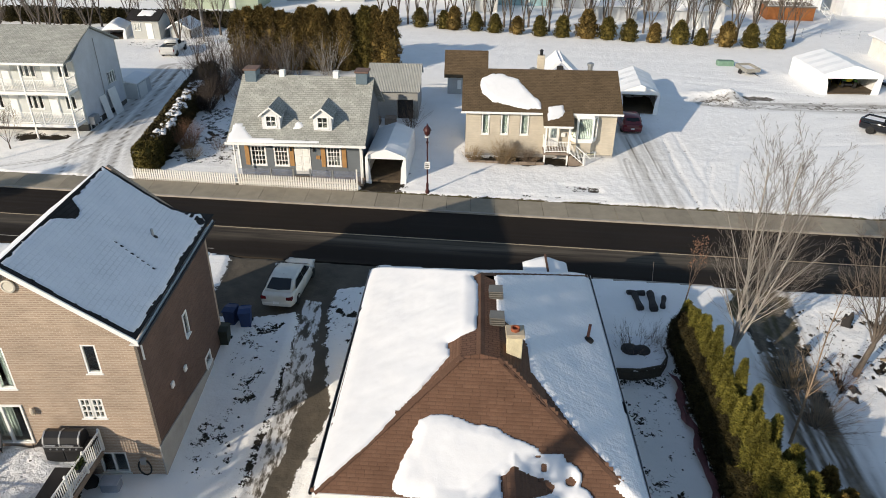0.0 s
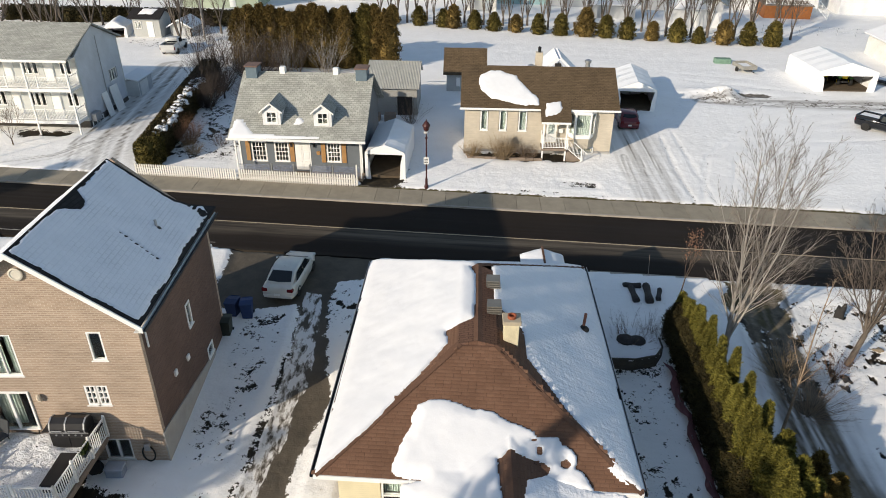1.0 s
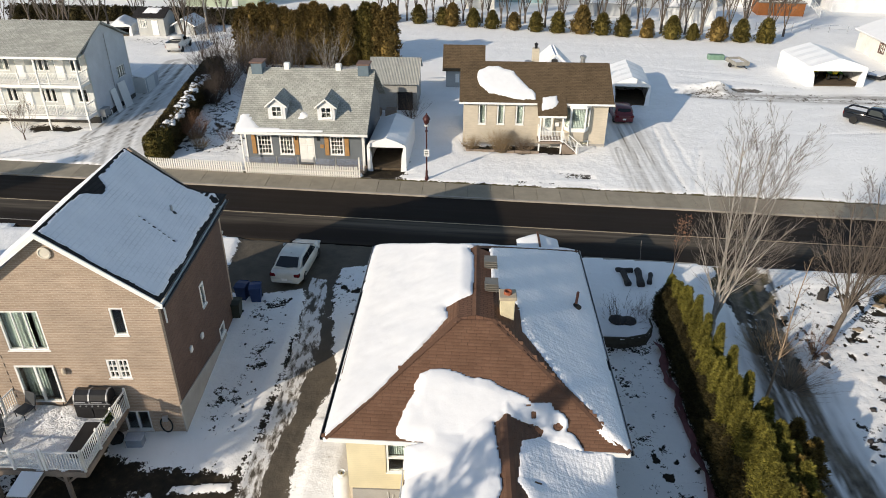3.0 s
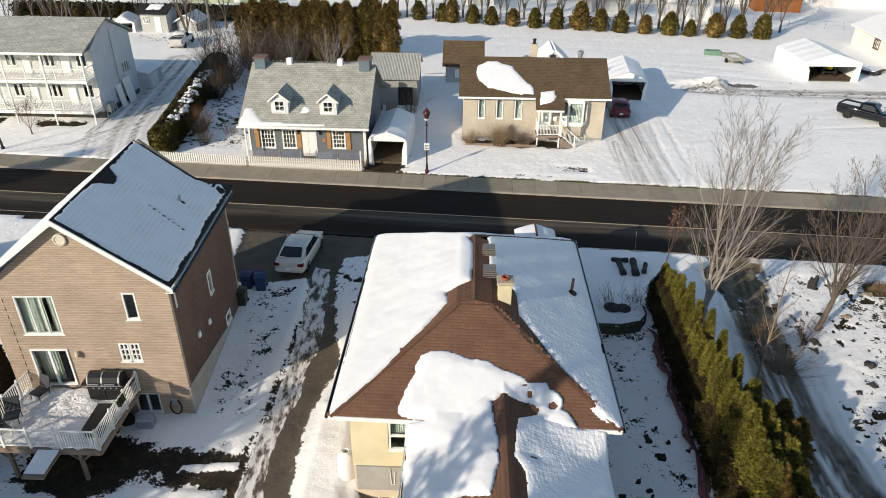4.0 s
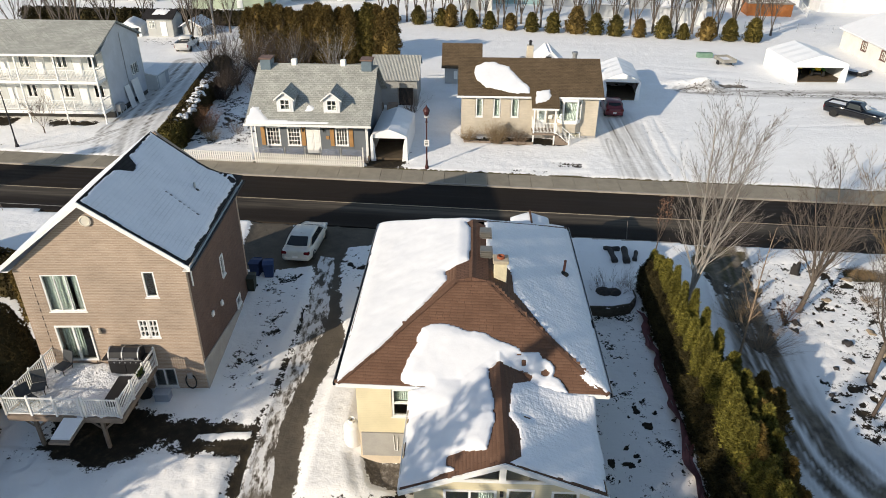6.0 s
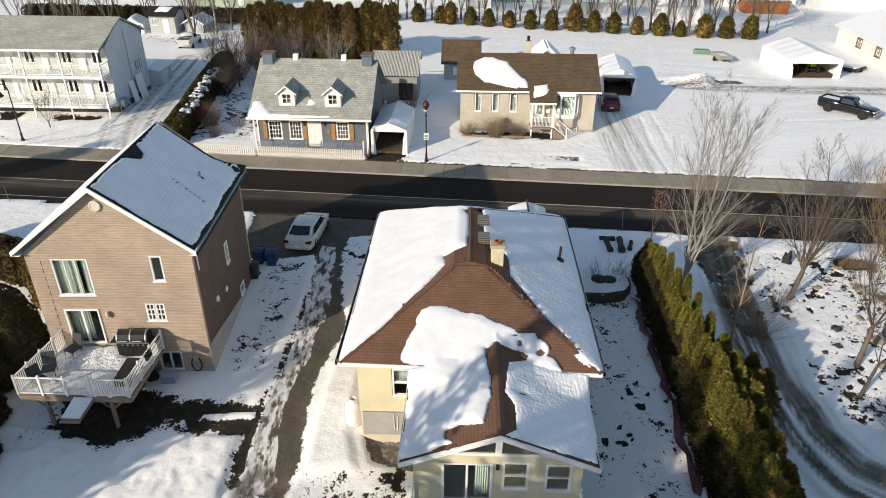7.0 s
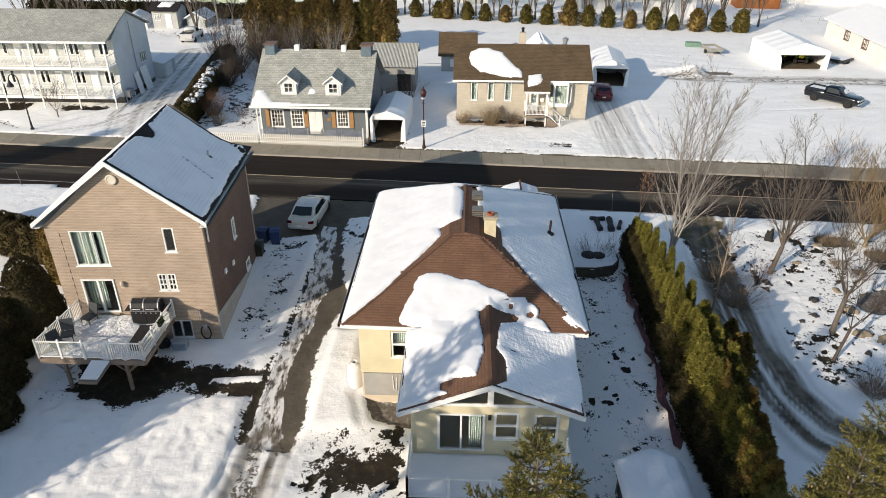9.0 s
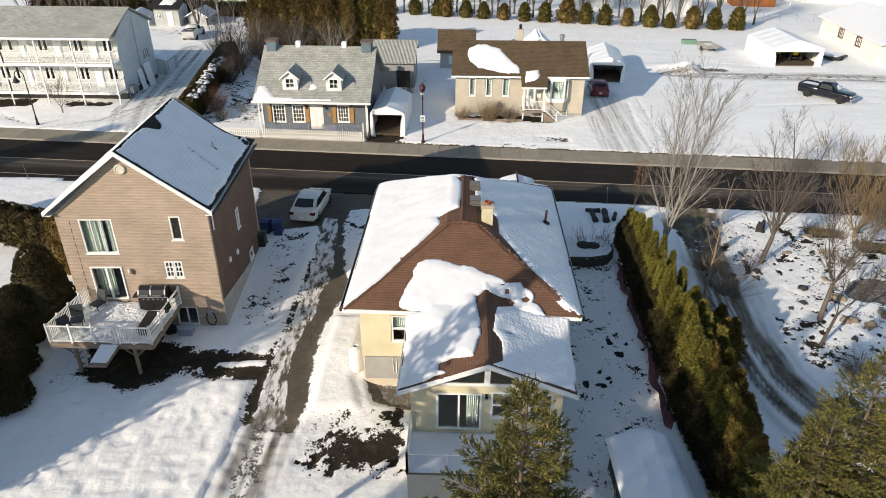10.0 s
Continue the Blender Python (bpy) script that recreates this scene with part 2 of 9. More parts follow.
def leaf_material(name, dark, mid, tip):
    """Foliage: each sprig its own tone."""
    m = Mat(name, 0.8, 0, 0.2)
    r = m.t.nodes.new("ShaderNodeNewGeometry").outputs["Random Per Island"]
    a = m.ramp(r, [(0.0, dark), (0.55, mid), (1.0, tip)])
    b = m.ramp(m.noise(0.55, 3), [(0.35, (0.7, 0.68, 0.66)), (0.65, (1.15, 1.12, 1.05))])
    m.color(m.mix(1.0, a, b, "MULTIPLY"))
    return m.m


def glass_material(name):
    m = Mat(name, 0.03, 0, 0.5)
    m.color((0.75, 0.82, 0.82))
    m.b.inputs["Transmission Weight"].default_value = 1.0
    m.b.inputs["IOR"].default_value = 1.45
    return m.m


SNOW = snow_material("snow")
ROOF_SNOW = snow_material("roof_snow", (0.79, 0.8, 0.82), 3.0, 0.25, 0.04)


def rippled_snow():
    """Thin roof snow: the shingle tabs beneath show as a fine quilted relief, crossed by soft wind ripples."""
    m = Mat("thin_roof_snow", 0.75, 0.0, 0.25)
    m.color(m.ramp(m.noise(1.3, 5), [(0.3, (0.8, 0.81, 0.83)), (0.7, (0.86, 0.86, 0.87))]))

    def waves(scale, turn, detail=2.0):
        lie = m.t.nodes.new("ShaderNodeMapping")
        lie.inputs["Scale"].default_value, lie.inputs["Rotation"].default_value = scale, (0, 0, radians(turn))
        m.link(m.pos(), lie.inputs["Vector"])
        return m.noise(1.0, detail, 0.5, lie.outputs[0])
    h = m.math("ADD", m.math("MULTIPLY", waves((8.5, 3.4, 1.0), 8), 0.6), m.math("MULTIPLY", waves((2.4, 6.4, 1.0), -24), 0.55))
    h = m.math("ADD", h, m.math("MULTIPLY", m.noise(22, 2), 0.12))
    m.bump(h, 0.9, 0.06)
    return m.m


THIN_SNOW = rippled_snow()
GLASS = glass_material("window_glass")
WHITE = surf("white_paint", (0.8, 0.8, 0.78), 0.08, 2.0, 30, 0.5, bump=0.05)
VINYL = siding_material("white_siding", (0.68, 0.69, 0.7), 0.11)
PLASTIC = surf("white_plastic_sheet", (0.82, 0.83, 0.84), 0.05, 0.8, 6, 0.45, bump=0.3, dist=0.03)
BLACK = surf("black_metal", (0.02, 0.02, 0.022), 0.2, 3, 40, 0.4, bump=0.05)
DARK = surf("dark_void", (0.03, 0.028, 0.027), 0.2, 3, 40, 0.9, bump=0.0)
RUBBER = surf("rubber", (0.02, 0.02, 0.02), 0.2, 5, 60, 0.85)
STEEL = surf("galvanised_steel", (0.42, 0.43, 0.44), 0.2, 3, 30, 0.45, 0.8, bump=0.05)
CONCRETE = surf("concrete", (0.33, 0.3, 0.26), 0.25, 1.5, 30, 0.9, bump=0.25)
CONCRETE_WALL = surf("foundation_concrete", (0.36, 0.35, 0.33), 0.2, 1.2, 25, 0.9, bump=0.2)
WOOD_GREY = surf("weathered_wood", (0.24, 0.19, 0.15), 0.3, 2.5, 30, 0.85)
WOOD_ORANGE = surf("stained_wood", (0.38, 0.21, 0.085), 0.25, 3, 30, 0.6)
BARK_PALE = surf("pale_bark", (0.34, 0.315, 0.285), 0.3, 3, 25, 0.9, bump=0.5, dist=0.02)
BARK_BROWN = surf("brown_bark", (0.15, 0.11, 0.085), 0.35, 4, 25, 0.9, bump=0.5, dist=0.02)
BARK_GREY = surf("grey_bark", (0.13, 0.108, 0.09), 0.35, 4, 25, 0.9, bump=0.5, dist=0.02)
TWIG_MAPLE = surf("maple_twigs", (0.215, 0.185, 0.16), 0.3, 3, 20, 0.9, bump=0.0)
TWIG_GREY = surf("grey_brown_twigs", (0.15, 0.12, 0.098), 0.3, 3, 20, 0.9, bump=0.0)
TWIG_DARK = surf("dark_twigs", (0.085, 0.066, 0.055), 0.3, 3, 20, 0.9, bump=0.0)
TWIG_RED = surf("reddish_twigs", (0.21, 0.115, 0.07), 0.3, 3, 20, 0.9, bump=0.0)
TWIG_BROWN = surf("brown_twigs", (0.24, 0.175, 0.12), 0.3, 3, 20, 0.9, bump=0.0)
TWIG_TAN = surf("tan_twigs", (0.28, 0.2, 0.115), 0.3, 3, 20, 0.9, bump=0.0)
ROCK = surf("field_stone", (0.26, 0.21, 0.15), 0.35, 2, 14, 0.9, bump=0.6, dist=0.04)
DARK_ROCK = surf("dark_stone", (0.045, 0.042, 0.042), 0.3, 3, 20, 0.9, bump=0.5, dist=0.03)
BRICK_TAN = brick_material("tan_brick", (0.392, 0.3, 0.23), (0.335, 0.245, 0.183), (0.475, 0.397, 0.32), 0.26, 0.085, 0.12)
BRICK_PALE = brick_material("pale_brick", (0.56, 0.5, 0.4), (0.51, 0.45, 0.355), (0.53, 0.48, 0.4), 0.21, 0.07, 0.05)


# ---- ground: one sheet, snow over lawn, gravel and asphalt ----
ROAD_SLOPE = -0.067                      # the road runs a little askew: y falls as x grows


def road_y(x, y0):
    return y0 + ROAD_SLOPE * x


ROAD_S, ROAD_N, WALK_N = 37.1, 44.45, 46.75
BARE = [
    # (outline, kind: 0 asphalt, 1 soil and dead grass, 2 gravel and slush, 3 ice; ragged edge in metres)
    ([(-14.6, 38.2), (-14.2, 32.0), (-12.0, 31.4), (-9.2, 32.1), (-8.4, 30.5), (-8.3, 26.0), (-8.3, 21.5), (-8.6, 19.7), (-8.7, 16.5), (-8.7, 13.6), (-6.7, 13.3), (-6.55, 15.0),
      (-6.7, 18.1), (-6.75, 20.0), (-6.3, 22.3), (-5.9, 24.5), (-6.6, 27.0), (-6.9, 30.0), (-7.4, 32.5), (-7.2, 34.6), (-5.4, 35.0), (-5.0, 37.6)], 0, 0.25),
    ([(-8.7, 28.0), (-8.35, 28.0), (-8.4, 21.4), (-8.7, 19.7), (-8.75, 16.5), (-8.7, 13.8), (-9.3, 13.8), (-9.45, 15.5), (-9.4, 16.6), (-9.3, 18.5), (-8.95, 19.8), (-8.8, 21.5)], 1, 0.3),
    ([(-8.9, 33.5), (-8.0, 33.2), (-7.5, 30.2), (-7.3, 26.0), (-7.45, 21.7), (-7.8, 20.2), (-7.9, 18.4), (-7.75, 16.0), (-7.35, 14.5), (-7.5, 13.6), (-8.7, 13.6), (-8.8, 16.5), (-8.65, 19.7),
      (-8.4, 21.5), (-8.5, 26.0), (-8.7, 30.0)], 3, 0.7),
]
BARE += [
    ([(-18.4, 16.8), (-17.6, 16.2), (-16.6, 15.9), (-15.6, 15.5), (-14.9, 15.8), (-14.2, 16.2), (-13.6, 16.7), (-12.7, 17.0), (-11.6, 16.5), (-10.9, 16.75), (-9.5, 16.65), (-8.9, 16.6), (-8.9, 18.6),
      (-10.0, 18.6), (-11.3, 18.65), (-12.7, 18.7), (-13.7, 19.0), (-14.6, 19.4), (-15.2, 20.3), (-18.6, 20.3), (-18.8, 18.6)], 1, 0.45),
    ([(-5.0, 12.7), (-3.6, 13.0), (-2.2, 13.3), (-2.1, 12.4), (-4.0, 12.0)], 1, 0.9),
    ([(-3.9, 16.9), (-1.2, 16.7), (-1.3, 15.2), (-2.4, 15.4), (-3.2, 15.8)], 2, 0.4),
]
BARE += [
    ([(15.6, 36.0), (20.2, 35.6), (18.8, 33.2), (18.1, 31.0), (16.8, 30.4), (15.9, 32.0)], 4, 1.3),
    ([(-7.8, 50.5), (-7.7, 47.4), (-5.0, 47.1), (-4.1, 48.2), (-4.6, 54.5), (-7.4, 54.5)], 1, 0.5),
    ([(24.2, 26.2), (23.4, 24.9), (24.3, 24.2), (26.4, 23.3), (31.0, 22.0), (31.0, 26.2), (26.6, 26.6)], 2, 0.5),
    ([(24.3, 33.2), (26.4, 33.0), (26.0, 31.9), (24.6, 32.0)], 4, 0.6), ([(26.8, 31.3), (31.0, 30.6), (31.0, 28.9), (27.2, 29.9)], 4, 0.9),
    ([(20.2, 25.3), (21.5, 24.8), (21.4, 24.1), (20.4, 23.9)], 1, 0.8), ([(19.0, 20.5), (20.0, 20.5), (20.2, 19.6), (19.1, 19.4)], 1, 0.7),
    ([(22.6, 31.0), (23.6, 30.6), (23.4, 30.0), (22.4, 30.4)], 1, 0.7),
    ([(18.8, 29.9), (19.4, 29.5), (18.9, 26.6), (18.3, 26.9)], 1, 0.5),
]
BARE += [
    ([(0.2, 54.3), (9.6, 54.3), (9.4, 52.8), (5.0, 52.5), (0.2, 53.0)], 1, 0.5),
    ([(-52.0, 57.3), (-42.5, 57.3), (-42.5, 55.2), (-46.0, 54.6), (-52.0, 54.8)], 1, 0.7),
    ([(-39.5, 57.0), (-34.0, 56.8), (-34.2, 55.6), (-38.5, 55.2)], 1, 0.8),
]
TRACKS = [
    # wheel tracks and trodden strips: centre line, half width, how bare
    ([(-8.0, 13.6), (-8.2, 11.0), (-8.6, 6.0)], 0.8, 0.52),
    ([(24.0, 69.2), (33.0, 68.6), (44.0, 68.2), (60.0, 66.0)], 1.5, 0.46),
    ([(28.6, 71.0), (30.8, 70.8)], 0.5, 1.0), ([(32.0, 60.5), (42.0, 62.0), (52.0, 60.0)], 0.25, 0.35), ([(30.0, 58.0), (42.0, 59.5), (54.0, 57.5)], 0.25, 0.35),
    ([(-40.0, 50.6), (-44.5, 53.2), (-48.0, 54.6)], 0.3, 0.6),
    ([(17.5, 46.0), (20.0, 54.0), (26.0, 62.0), (34.0, 65.5), (44.0, 66.0)], 0.22, 0.3),
]
TRACKS += [
    ([(19.5, 46.0), (22.5, 54.0), (28.0, 60.5), (36.0, 63.8), (46.0, 64.0)], 0.22, 0.3),
    ([(24.0, 76.0), (30.0, 74.0), (37.0, 71.5)], 0.3, 0.35), ([(10.0, 82.0), (22.0, 79.0), (32.0, 76.5)], 0.25, 0.3),
    ([(-6.0, 88.0), (10.0, 86.5), (26.0, 84.0), (40.0, 83.0)], 0.3, 0.25), ([(-8.0, 93.0), (10.0, 91.0), (30.0, 88.0)], 0.3, 0.25),
    ([(17.0, 46.0), (16.9, 52.0), (17.4, 60.0)], 0.16, 0.35), ([(18.6, 46.0), (18.4, 52.0), (18.6, 60.0)], 0.16, 0.3),
    ([(40.0, 61.5), (46.0, 57.0), (52.0, 53.0), (60.0, 49.0)], 0.3, 0.45),
]
SLUSH = [
    # driven snow, thinned and dirtied in streaks along the way: centre line, half width, how much
    ([(17.9, 35.5), (17.0, 30.0), (16.3, 24.0), (16.0, 20.5), (16.4, 17.4), (17.4, 15.3), (19.4, 13.9), (24.0, 13.0), (32.0, 11.6)], 1.75, 0.85),
    ([(17.8, 35.5), (17.2, 31.0), (16.7, 26.0), (16.4, 22.0), (16.5, 19.2), (16.9, 17.0), (17.6, 15.8), (18.6, 15.1), (20.0, 14.7), (32.0, 12.5)], 0.42, 1.25),
    ([(16.4, 31.0), (15.8, 26.0), (15.4, 21.0), (15.5, 18.2), (15.9, 16.7), (16.4, 15.4), (17.3, 14.1), (20.0, 12.6), (32.0, 10.6)], 0.38, 1.2),
    ([(14.9, 45.9), (14.6, 52.0), (14.5, 60.5)], 2.3, 0.32),
    ([(13.9, 46.0), (14.3, 52.0), (14.2, 60.0)], 0.2, 1.1), ([(15.7, 46.0), (15.5, 52.0), (15.6, 60.0)], 0.2, 0.95), ([(13.0, 46.2), (13.1, 50.0), (13.2, 54.0)], 0.3, 0.55),
    ([(-28.5, 48.6), (-30.5, 55.0), (-32.0, 66.0), (-33.5, 78.0)], 2.4, 0.4),
    ([(-27.6, 48.6), (-29.3, 55.0), (-31.0, 66.0), (-32.6, 78.0)], 0.24, 1.15), ([(-29.8, 48.8), (-31.0, 55.0), (-32.5, 66.0), (-34.0, 78.0)], 0.24, 1.0), ([(-31.5, 49.0), (-33.0, 54.0), (-32.4, 62.0)], 0.26, 0.9), ([(-38.0, 49.6), (-33.5, 51.5), (-30.5, 56.0), (-30.6, 62.0)], 0.24, 0.9), ([(-36.0, 49.4), (-32.0, 51.8), (-29.4, 57.0)], 0.2, 0.7),
    ([(-7.9, 13.9), (-8.1, 11.5), (-8.7, 6.0)], 1.3, 0.7), ([(24.0, 69.2), (33.0, 68.6), (44.0, 68.2), (60.0, 66.0)], 1.8, 0.5),
]
SPECKS = [
    # where clods, stones and trodden leaves show through thin snow: outline, how many
    ([(-6.0, 13.6), (-1.6, 14.0), (-1.5, 11.3), (-6.0, 11.2)], 0.85),
    ([(15.3, 33.0), (18.6, 33.0), (17.7, 24.2), (15.6, 24.2)], 0.85),
    ([(-24.2, 51.6), (-18.6, 51.2), (-18.6, 62.0), (-25.4, 68.0)], 0.6),
    ([(-44.0, 86.0), (-33.0, 86.0), (-33.0, 90.5), (-44.0, 90.5)], 0.5),
    ([(-11.8, 20.6), (-11.8, 31.0), (-9.3, 31.6), (-9.3, 20.0)], 0.58),
    ([(6.2, 10.0), (6.2, 27.0), (10.8, 28.5), (10.8, 12.0)], 0.5),
    ([(17.2, 34.0), (18.5, 18.0), (24.0, 16.5), (31.0, 20.0), (31.0, 33.0)], 0.5),
    ([(-20.0, 15.5), (-20.0, 19.5), (-9.5, 19.5), (-9.5, 16.2)], 0.4),
    ([(-6.4, 14.8), (-6.4, 10.6), (-1.3, 10.6), (-1.3, 15.5)], 0.56),
    ([(-2.2, 47.0), (-2.0, 48.2), (11.0, 47.2), (11.0, 46.0)], 0.44),
    ([(7.2, 47.9), (7.2, 49.4), (10.4, 49.2), (10.4, 47.8)], 0.75),
    ([(-8.8, 36.5), (-8.8, 20.0), (-8.0, 20.0), (-8.0, 33.0)], 0.5),
    ([(-8.2, 36.0), (-7.8, 29.0), (-5.0, 29.0), (-5.0, 36.0)], 0.5),
]


def line_distance(x, y, line):
    best = np.full(np.shape(x), 1e9)
    for (x0, y0), (x1, y1) in zip(line, line[1:]):
        dx, dy = x1 - x0, y1 - y0
        k = np.clip(((x - x0) * dx + (y - y0) * dy) / (dx * dx + dy * dy), 0, 1)
        best = np.minimum(best, np.hypot(x - x0 - k * dx, y - y0 - k * dy))
    return best


def line_coords(x, y, line):
    """Signed distance from a broken line and the way along it."""
    best, side, along, run = np.full(np.shape(x), 1e9), np.zeros(np.shape(x)), np.zeros(np.shape(x)), 0.0
    for (x0, y0), (x1, y1) in zip(line, line[1:]):
        dx, dy = x1 - x0, y1 - y0
        L = math.hypot(dx, dy)
        k = np.clip(((x - x0) * dx + (y - y0) * dy) / (L * L), 0, 1)
        d = np.hypot(x - x0 - k * dx, y - y0 - k * dy)
        near = d < best
        side = np.where(near, np.sign(dx * (y - y0) - dy * (x - x0)), side)
        along = np.where(near, run + k * L, along)
        best = np.minimum(best, d)
        run += L
    return best * side, along


def axis_steps(spans):
    """Grid lines along one axis: spans of (start, end, step)."""
    out = []
    for a, b, s in spans:
        out += list(np.arange(a, b - 1e-6, s))
    return np.array(out + [spans[-1][1]])


def build_ground():
    xs = axis_steps([(-600, -120, 60), (-120, -50, 5), (-50, -38, 0.6), (-38, -24, 0.22), (-24, 26, 0.13), (26, 62, 0.6), (62, 130, 5), (130, 610, 60)])
    ys = axis_steps([(-60, 0, 4), (0, 5, 0.7), (5, 38, 0.13), (38, 45, 0.5), (45, 60, 0.2), (60, 80, 0.35), (80, 112, 0.6), (112, 160, 4), (160, 900, 60)])
    X, Y = np.meshgrid(xs, ys)
    x, y = X.ravel(), Y.ravel()
    bare, kind = np.full(x.shape, -9.0), np.zeros(x.shape)
    rag = vnoise(x, y, 1.6, 3, 5)
    ice = np.zeros(x.shape)
    for poly, k, amp in BARE:
        d = inside(x, y, poly) + rag * amp * 2.2
        if k == 3:
            ice = smooth(-0.3, 0.3, inside(x, y, poly) + rag * 0.4)
            bare = np.maximum(bare, inside(x, y, poly) + rag * 0.5)
            continue
        kind = np.where(d > bare, k, kind)
        bare = np.maximum(bare, d)

    cover = np.where(kind == 1, smooth(0.75, -0.6, bare), smooth(0.4, -0.4, bare))
    for line, w, much in TRACKS:
        d = line_distance(x, y, line) + vnoise(x, y, 2.5, 5) * 0.5
        hit = smooth(w * 1.5, w * 0.6, d) * much * (0.85 + vnoise(x, y, 0.7, 9, 3) * 0.8)
        kind = np.where(hit > 0.2, 2, kind)
        cover = np.minimum(cover, 1 - hit)
    strip = inside(x, y, [(-11.7, 17.3), (-9.1, 17.6), (-9.1, 17.95), (-11.6, 17.75)])
    cover = np.maximum(cover, smooth(-0.12, 0.1, strip + rag * 0.25))
    speck = np.zeros(x.shape)
    for poly, much in SPECKS:
        speck = np.maximum(speck, much * smooth(-0.3, 0.5, inside(x, y, poly)))
    clods = vnoise(x, y, 0.42, 11, 4) + 0.5 * vnoise(x, y, 2.4, 13, 2)
    fine = speck * (0.62 + 0.9 * vnoise(x, y, 1.1, 15, 2))
    hit = smooth(0.29 - 0.2 * speck, 0.5 - 0.2 * speck, clods) * (speck > 0.05)
    kind = np.where(((hit > 0.12) | (fine > 0.1)) & (bare < 0), 1, kind)
    cover = np.minimum(cover, np.minimum(1 - hit, 1 - fine))
    slush = np.zeros(x.shape)
    for line, w, much in SLUSH:
        off, along = line_coords(x, y, line)
        streak = 0.15 + 1.0 * smooth(-0.14, 0.16, vnoise(off * 2.5 + 40, along * 0.11, 1.0, 51, 2)) + 0.7 * vnoise(off * 5.0, along * 0.6, 1.0, 53, 2)
        slush = np.maximum(slush, much * smooth(w * 1.25, w * 0.55, np.abs(off) + 0.25 * w * vnoise(x, y, 1.2, 55, 3)) * streak)
    slush = np.clip(slush, 0, 1)
    yr = y - ROAD_SLOPE * x
    verge = smooth(0.25, -0.1, np.abs(yr - WALK_N - 0.12) + rag * 0.35 - 0.12) * (x > -26)
    kind = np.where(verge > 0.05, 4, kind)
    cover = np.minimum(cover, 1 - verge * 0.95)
    deep = 0.16 + 0.05 * vnoise(x, y, 3.0, 21) + 0.05 * vnoise(x, y, 0.55, 23, 3)
    fresh = inside(x, y, [(-24, 16.6), (-9.5, 16.55), (-9.55, 12.2), (-9.8, 10.7), (-10.6, 4), (-26, 4)])
    dents = smooth(0.0, 0.2, vnoise(x, y, 0.5, 31, 1)) * 0.055 + smooth(0.08, 0.3, vnoise(x + 3.1, y, 0.9, 37, 2)) * 0.06
    deep = deep + 0.16 * smooth(-0.1, 0.1, fresh) + smooth(0, 0.5, fresh) * (0.04 * vnoise(x, y, 3.0, 21) - dents)
    churn = np.maximum(inside(x, y, [(-22.0, 19.5), (-18.6, 17.2), (-17.2, 15.2), (-13.0, 16.2), (-13.0, 14.9), (-18.0, 13.4), (-22.0, 14.5)]), inside(x, y, [(-9.4, 14.2), (-7.0, 13.6), (-7.0, 8.0), (-9.9, 8.0)]))
    deep = deep + 0.32 * smooth(-0.4, 0.5, churn) * vnoise(x, y, 0.5, 35, 3)
    bank = inside(x, y, [(-6.3, 21.8), (-4.2, 21.8), (-4.2, 16.8), (-3.5, 14.6), (-6.6, 14.2)])
    deep = deep + 0.22 * smooth(0, 0.6, bank)
    heap = 1.2 * np.exp(-((x - 26.5) ** 2 / 1.6 + (y - 70.5) ** 2 / 1.6)) + 0.35 * np.exp(-((x - 24.0) ** 2 / 3 + (y - 71.5) ** 2 / 2))
    deep = deep + heap * (1 + vnoise(x, y, 0.9, 41, 3))
    z = level(x, y) + cover * deep + (1 - cover) * 0.05 * vnoise(x, y, 0.4, 17, 3)
    z = z - 0.3 * smooth(-0.5, 0.5, inside(x, y, [(-3.6, 17.4), (-0.6, 17.4), (-0.6, 14.8), (-3.2, 15.4)]))
    on_road = (yr > ROAD_S - 0.15) & (yr < WALK_N + 0.05)
    z = np.where(on_road, level(x, y) - 0.12, z)
    cover = np.where(on_road, 0.0, cover)
    n = len(xs)
    j, i = np.meshgrid(np.arange(len(ys) - 1), np.arange(n - 1), indexing="ij")
    a = (j * n + i).ravel()
    faces = np.stack([a, a + 1, a + n + 1, a + n], 1)
    me = big_mesh("ground", np.stack([x, y, z], 1), faces, GROUND, True)
    for name, values in (("cover", cover), ("kind", kind), ("ice", ice), ("slush", slush)):
        me.attributes.new(name, "FLOAT", "POINT").data.foreach_set("value", values.astype(np.float32))
    return me


